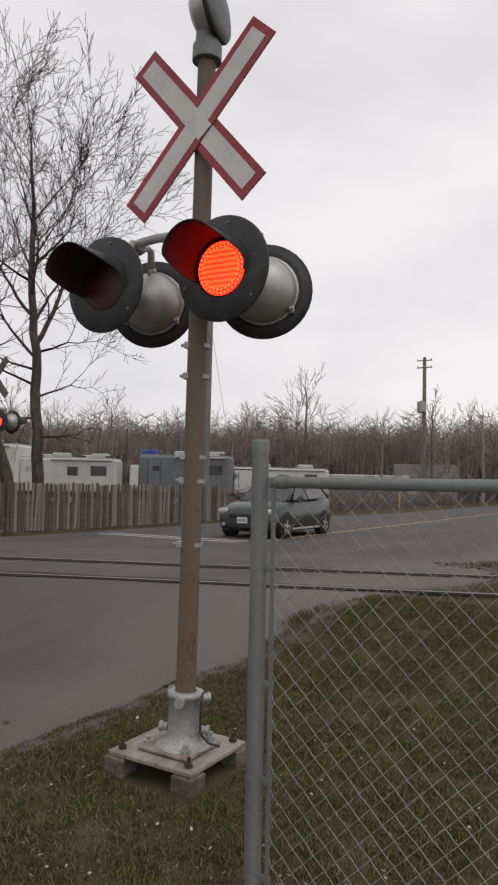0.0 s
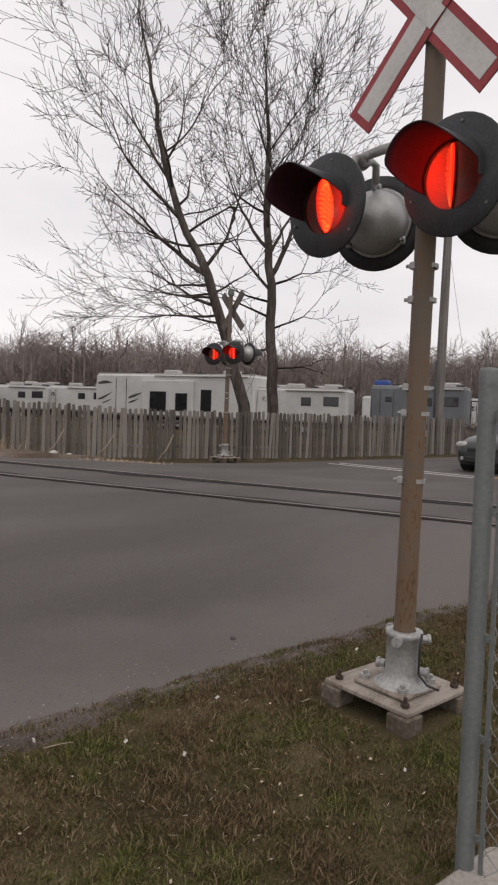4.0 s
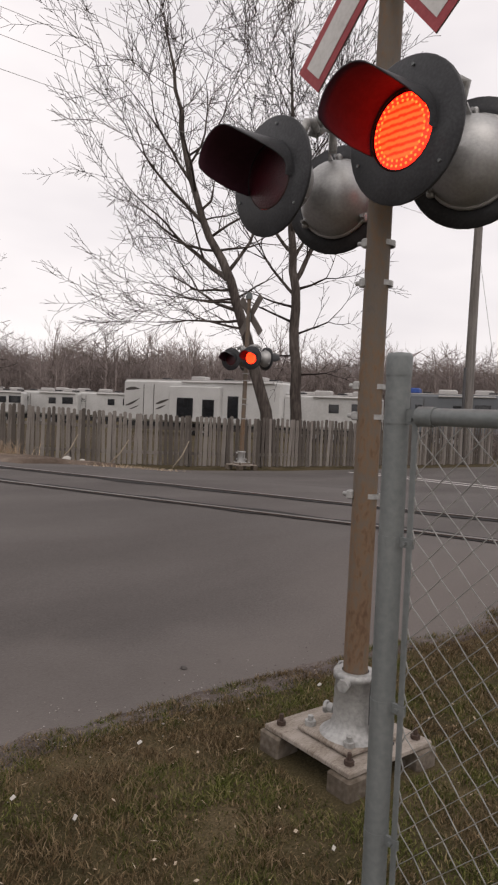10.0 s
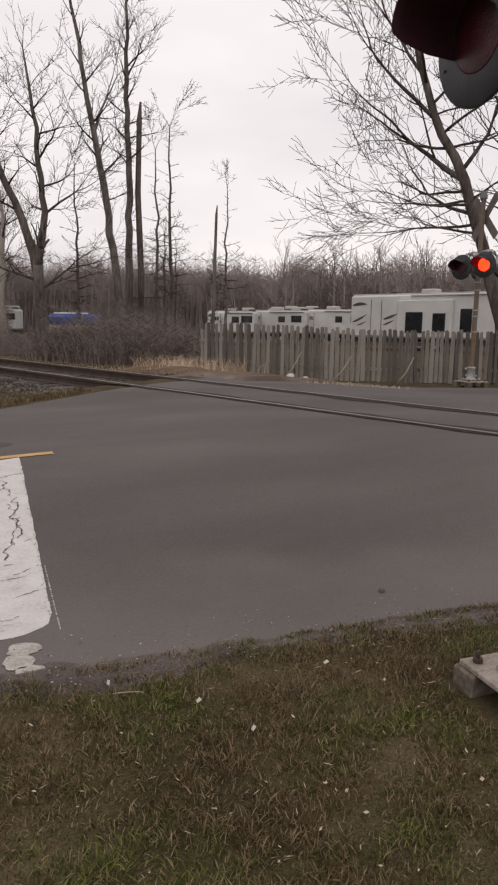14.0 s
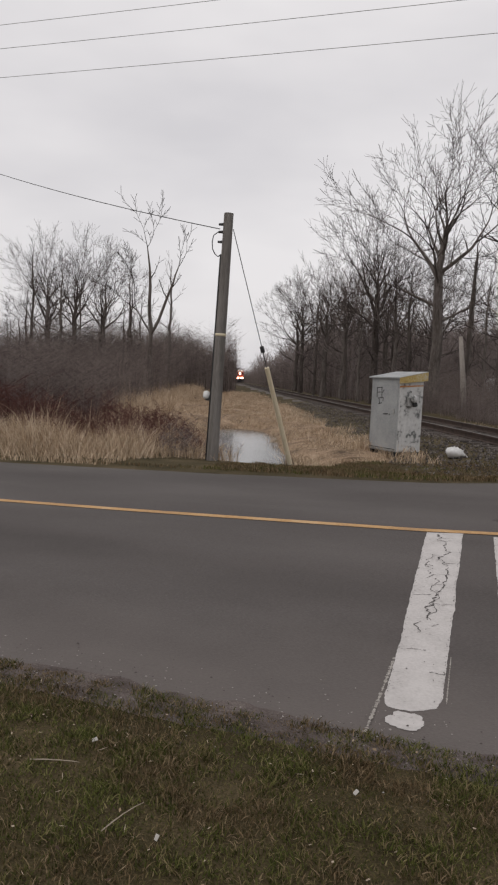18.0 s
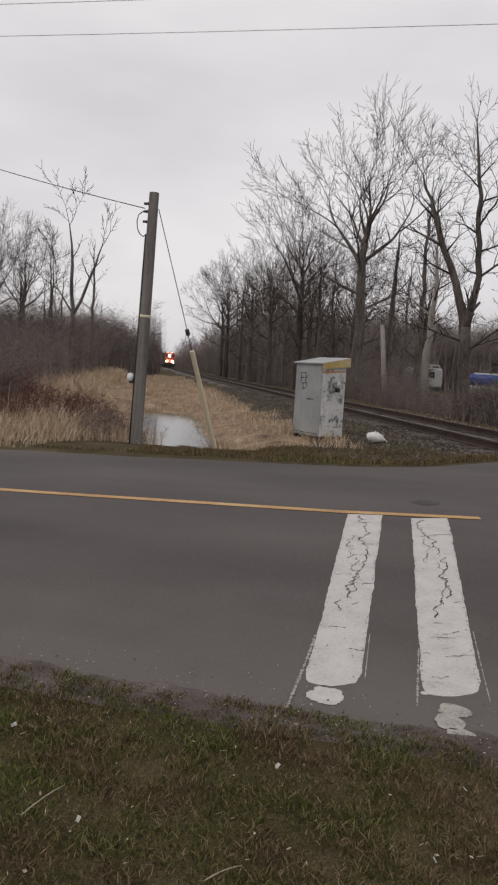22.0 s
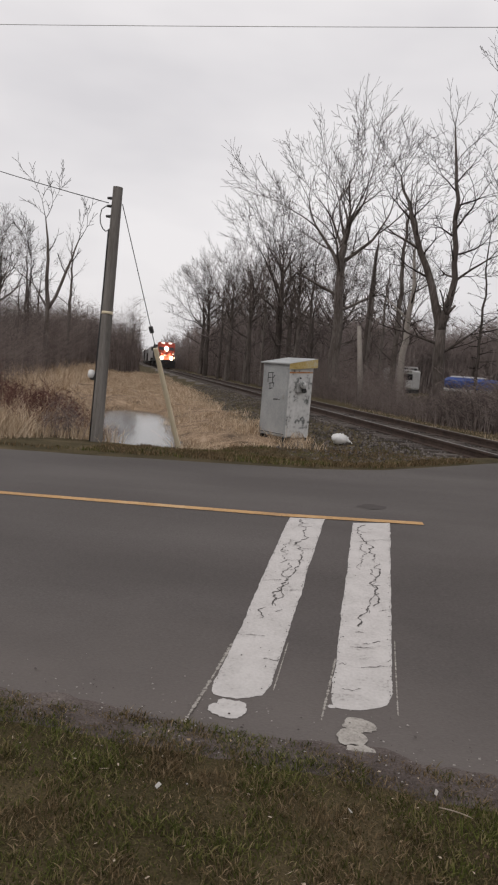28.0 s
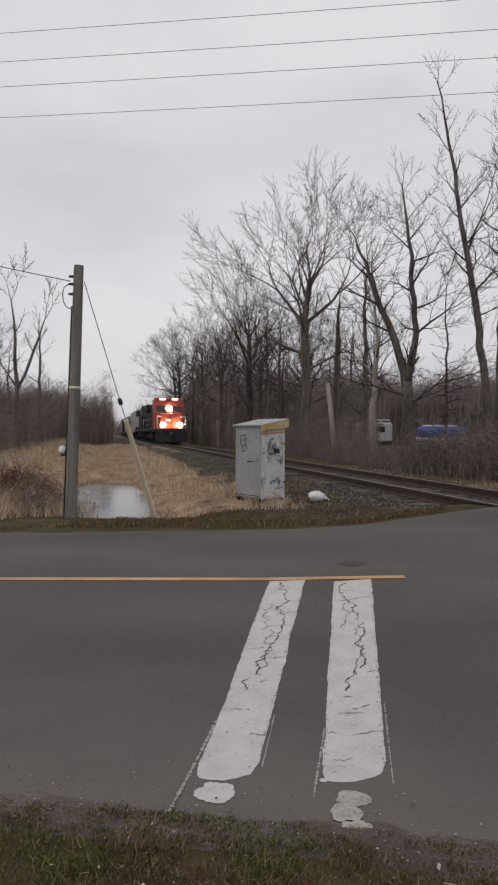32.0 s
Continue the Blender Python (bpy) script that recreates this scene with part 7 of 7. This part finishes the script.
# ---- litter and small things ----
random.seed(60)
g = Geo()
for _ in range(1500):                 # leaf and straw bits in the turf
    x, y = random.uniform(-2.4, 4.2), random.uniform(0.75, 2.95)
    if y > near_edge(x) + 0.1 or (-1.02 < x < 2.14 and y < 1.24) or (abs(x - 2.85) < 0.32 and abs(y - 2.13) < 0.32):
        continue
    l = random.uniform(0.004, 0.011)
    w = l * random.uniform(0.3, 0.8) if random.random() < 0.6 else 0.0015
    l *= 1.0 if w > 0.0015 else 2.2
    m = pose(x, y, ground(x, y) + random.uniform(0.016, 0.03), random.uniform(-35, 35), random.uniform(-25, 25), random.uniform(0, 360))
    g.add([(-l, 0, 0), (-l * 0.2, -w, 0.001), (l, 0, 0.002), (l * 0.1, w, 0.001)], [(0, 1, 2, 3)], 0, False, m)
lone("leaf_bits", g, material("leaf_bits", [(0.06, 0.036, 0.022), (0.14, 0.088, 0.05), (0.26, 0.19, 0.12), (0.4, 0.33, 0.25)], 0.9, scale=3, fine=9, bump=0, island=0.8), "dry brown leaf and straw bits in the turf", "leaves", kind="stuff")
spots = []
for _ in range(46):                   # taller tufts
    cx, cy = random.uniform(-2.2, 4.0), random.uniform(1.25, 2.75)
    if cy > near_edge(cx) - 0.1 or (cx < 2.2 and cy < 1.32) or (abs(cx - 2.85) < 0.4 and abs(cy - 2.13) < 0.4):
        continue
    for _ in range(random.randint(30, 80)):
        x, y = random.gauss(cx, 0.045), random.gauss(cy, 0.045)
        spots.append((x, y, ground(x, y), random.uniform(0.025, 0.07), random.uniform(0.0012, 0.0026)))
blades("grass_tufts", spots, GRASS, "taller green tufts standing out of the turf", "grass", 1.1)
random.seed(61)
g = Geo()
for j in range(9):
    for i in range(16):
        a, b = 2 * math.pi * i / 16, math.pi * j / 8
        r = 1 + 0.38 * noise.noise((math.cos(a) * 2, math.sin(a) * 2, b * 2)) + 0.22 * noise.noise((math.cos(a) * 5, math.sin(a) * 5, b * 5))
        g.v.append((0.2 * r * math.sin(b) * math.cos(a), 0.14 * r * math.sin(b) * math.sin(a), 0.12 + 0.13 * r * math.cos(b)))
for j in range(8):
    for i in range(16):
        g.f.append((j * 16 + i, j * 16 + (i + 1) % 16, (j + 1) * 16 + (i + 1) % 16, (j + 1) * 16 + i))
        g.m.append(0)
        g.s.append(True)
bag = lone("plastic_bag", g, BAG, "crumpled white plastic bag lying on the verge", "bag", at=pose(0.13, 14.45, ground(0.13, 14.45), 0, 0, 20))
bag.scale = (0.85, 0.85, 0.85)
part("bag_knot", Geo().cyl((0.17, 0, 0.1), (0.3, -0.02, 0.03), 0.06, 0.015, n=8), BAG, bag)

stone = Geo().lathe([(0.0, 0.013), (0.013, 0.011), (0.019, 0.0), (0.015, -0.005)], 9, smooth=False)
lone("dark_clod", stone, CRACK, "small dark clod lying on the asphalt", "clod", at=pose(2.85, 3.36, ground(2.85, 3.36) + 0.01))
for x, y, sx, rz in ((1.62, 2.59, 0.018, 20), (1.32, 2.83, 0.02, 80), (1.02, 2.62, 0.014, 140), (1.75, 2.35, 0.018, 40), (0.35, 2.55, 0.02, 60), (2.2, 2.7, 0.02, 10), (-0.7, 2.5, 0.022, 50), (0.9, 2.2, 0.016, 130), (-0.2, 2.05, 0.018, 90), (3.3, 2.75, 0.02, 0), (1.5, 2.0, 0.015, 170), (2.35, 1.7, 0.016, 30)):
    sx *= 0.52
    g = Geo().add([(-sx, -sx * 0.5, 0), (sx, -sx * 0.6, 0.006), (sx * 0.8, sx * 0.5, 0.012), (-sx * 0.9, sx * 0.6, 0.004), (-sx, -sx * 0.5, -0.003), (sx, -sx * 0.6, 0.003), (sx * 0.8, sx * 0.5, 0.009), (-sx * 0.9, sx * 0.6, 0.001)],
                  [(0, 1, 2, 3), (7, 6, 5, 4), (0, 4, 5, 1), (1, 5, 6, 2), (2, 6, 7, 3), (3, 7, 4, 0)])
    lone("paper_scrap", g, PAPER, "small pale scrap of litter in the grass", "litter", "litter", at=pose(x, y, ground(x, y) + 0.022, random.uniform(-15, 15), random.uniform(-15, 15), rz))
for x, y, l, rz in ((1.38, 2.72, 0.12, -25), (-0.75, 2.3, 0.2, 10), (-0.35, 2.1, 0.18, 70), (0.3, 1.95, 0.12, 40)):
    g = Geo().tube([(-l / 2, 0, 0), (-l / 5, 0.006, 0.004), (l / 10, 0.009, 0.007), (l / 3, 0.004, 0.012), (l / 2, -0.004, 0.016)], [0.0024, 0.0026, 0.0022, 0.0017, 0.001], 5)
    lone("stick", g, STICK, "thin dry fallen twig on the grass", "stick", "sticks", at=pose(x, y, ground(x, y) + 0.022, 0, 0, rz))
for x, y, s in ((7.9, 16.4, 0.2), (8.25, 16.25, 0.14), (6.3, 18.6, 0.16), (6.2, 25.6, 0.35)):
    g = Geo().box((0, 0, s * 0.3), (s * 1.6, s, s * 0.6), b=s * 0.2)
    lone("fence_litter", g, PAPER, "pale rubbish lying at the foot of the fence", "litter", "litter", at=pose(x, y, ground(x, y), 5, 8, 30 * x))
for x, y, a in ((9.0, 16.3, 35), (8.0, 17.0, 30), (10.4, 15.5, 28)):
    g = Geo().tube([(0, 0, 0), (0.05, 0, 0.4), (0.02, 0, 0.8)], [0.02, 0.018, 0.012], 5)
    lone("dead_branch", g, STICK, "pale dead branch leaning on the fence", "stick", "sticks", at=pose(x, y, ground(x, y), 0, a, -30))


# ---- what moves ----
def motions():
    for t, back in TRAIN:
        walk(t, [(k, place_train(69.5 + 14.2 * (32 - k) + back)) for k in (0, 8, 16, 24, 32)])
    near, back = (pose(x, y, ground(x, y) + 0.008, 0, 0, 1) for x, y in CAR_AT)
    walk(car, [(0, near), (3.3, near), (3.6, near), (5.3, back), (5.6, back), (32, back)])
    half, first = 0.6866, 0.55
    for panel, side in SWITCHED:
        lit = side == 1                       # at the start
        turn = 0 if lit else 180
        base = panel.matrix_basis.copy()
        rows = [(0.0, base @ Matrix.Rotation(radians(turn), 4, "Y"))]
        k = 0
        while first + k * half < 31.9:
            at = first + k * half
            for dt, da in ((-0.05, 0), (-0.017, 60), (0.017, 120), (0.05, 180)):
                rows.append((at + dt, base @ Matrix.Rotation(radians(turn + da), 4, "Y")))
            turn += 180
            k += 1
        rows.append((32.0, base @ Matrix.Rotation(radians(turn), 4, "Y")))
        walk(panel, rows)


motions()
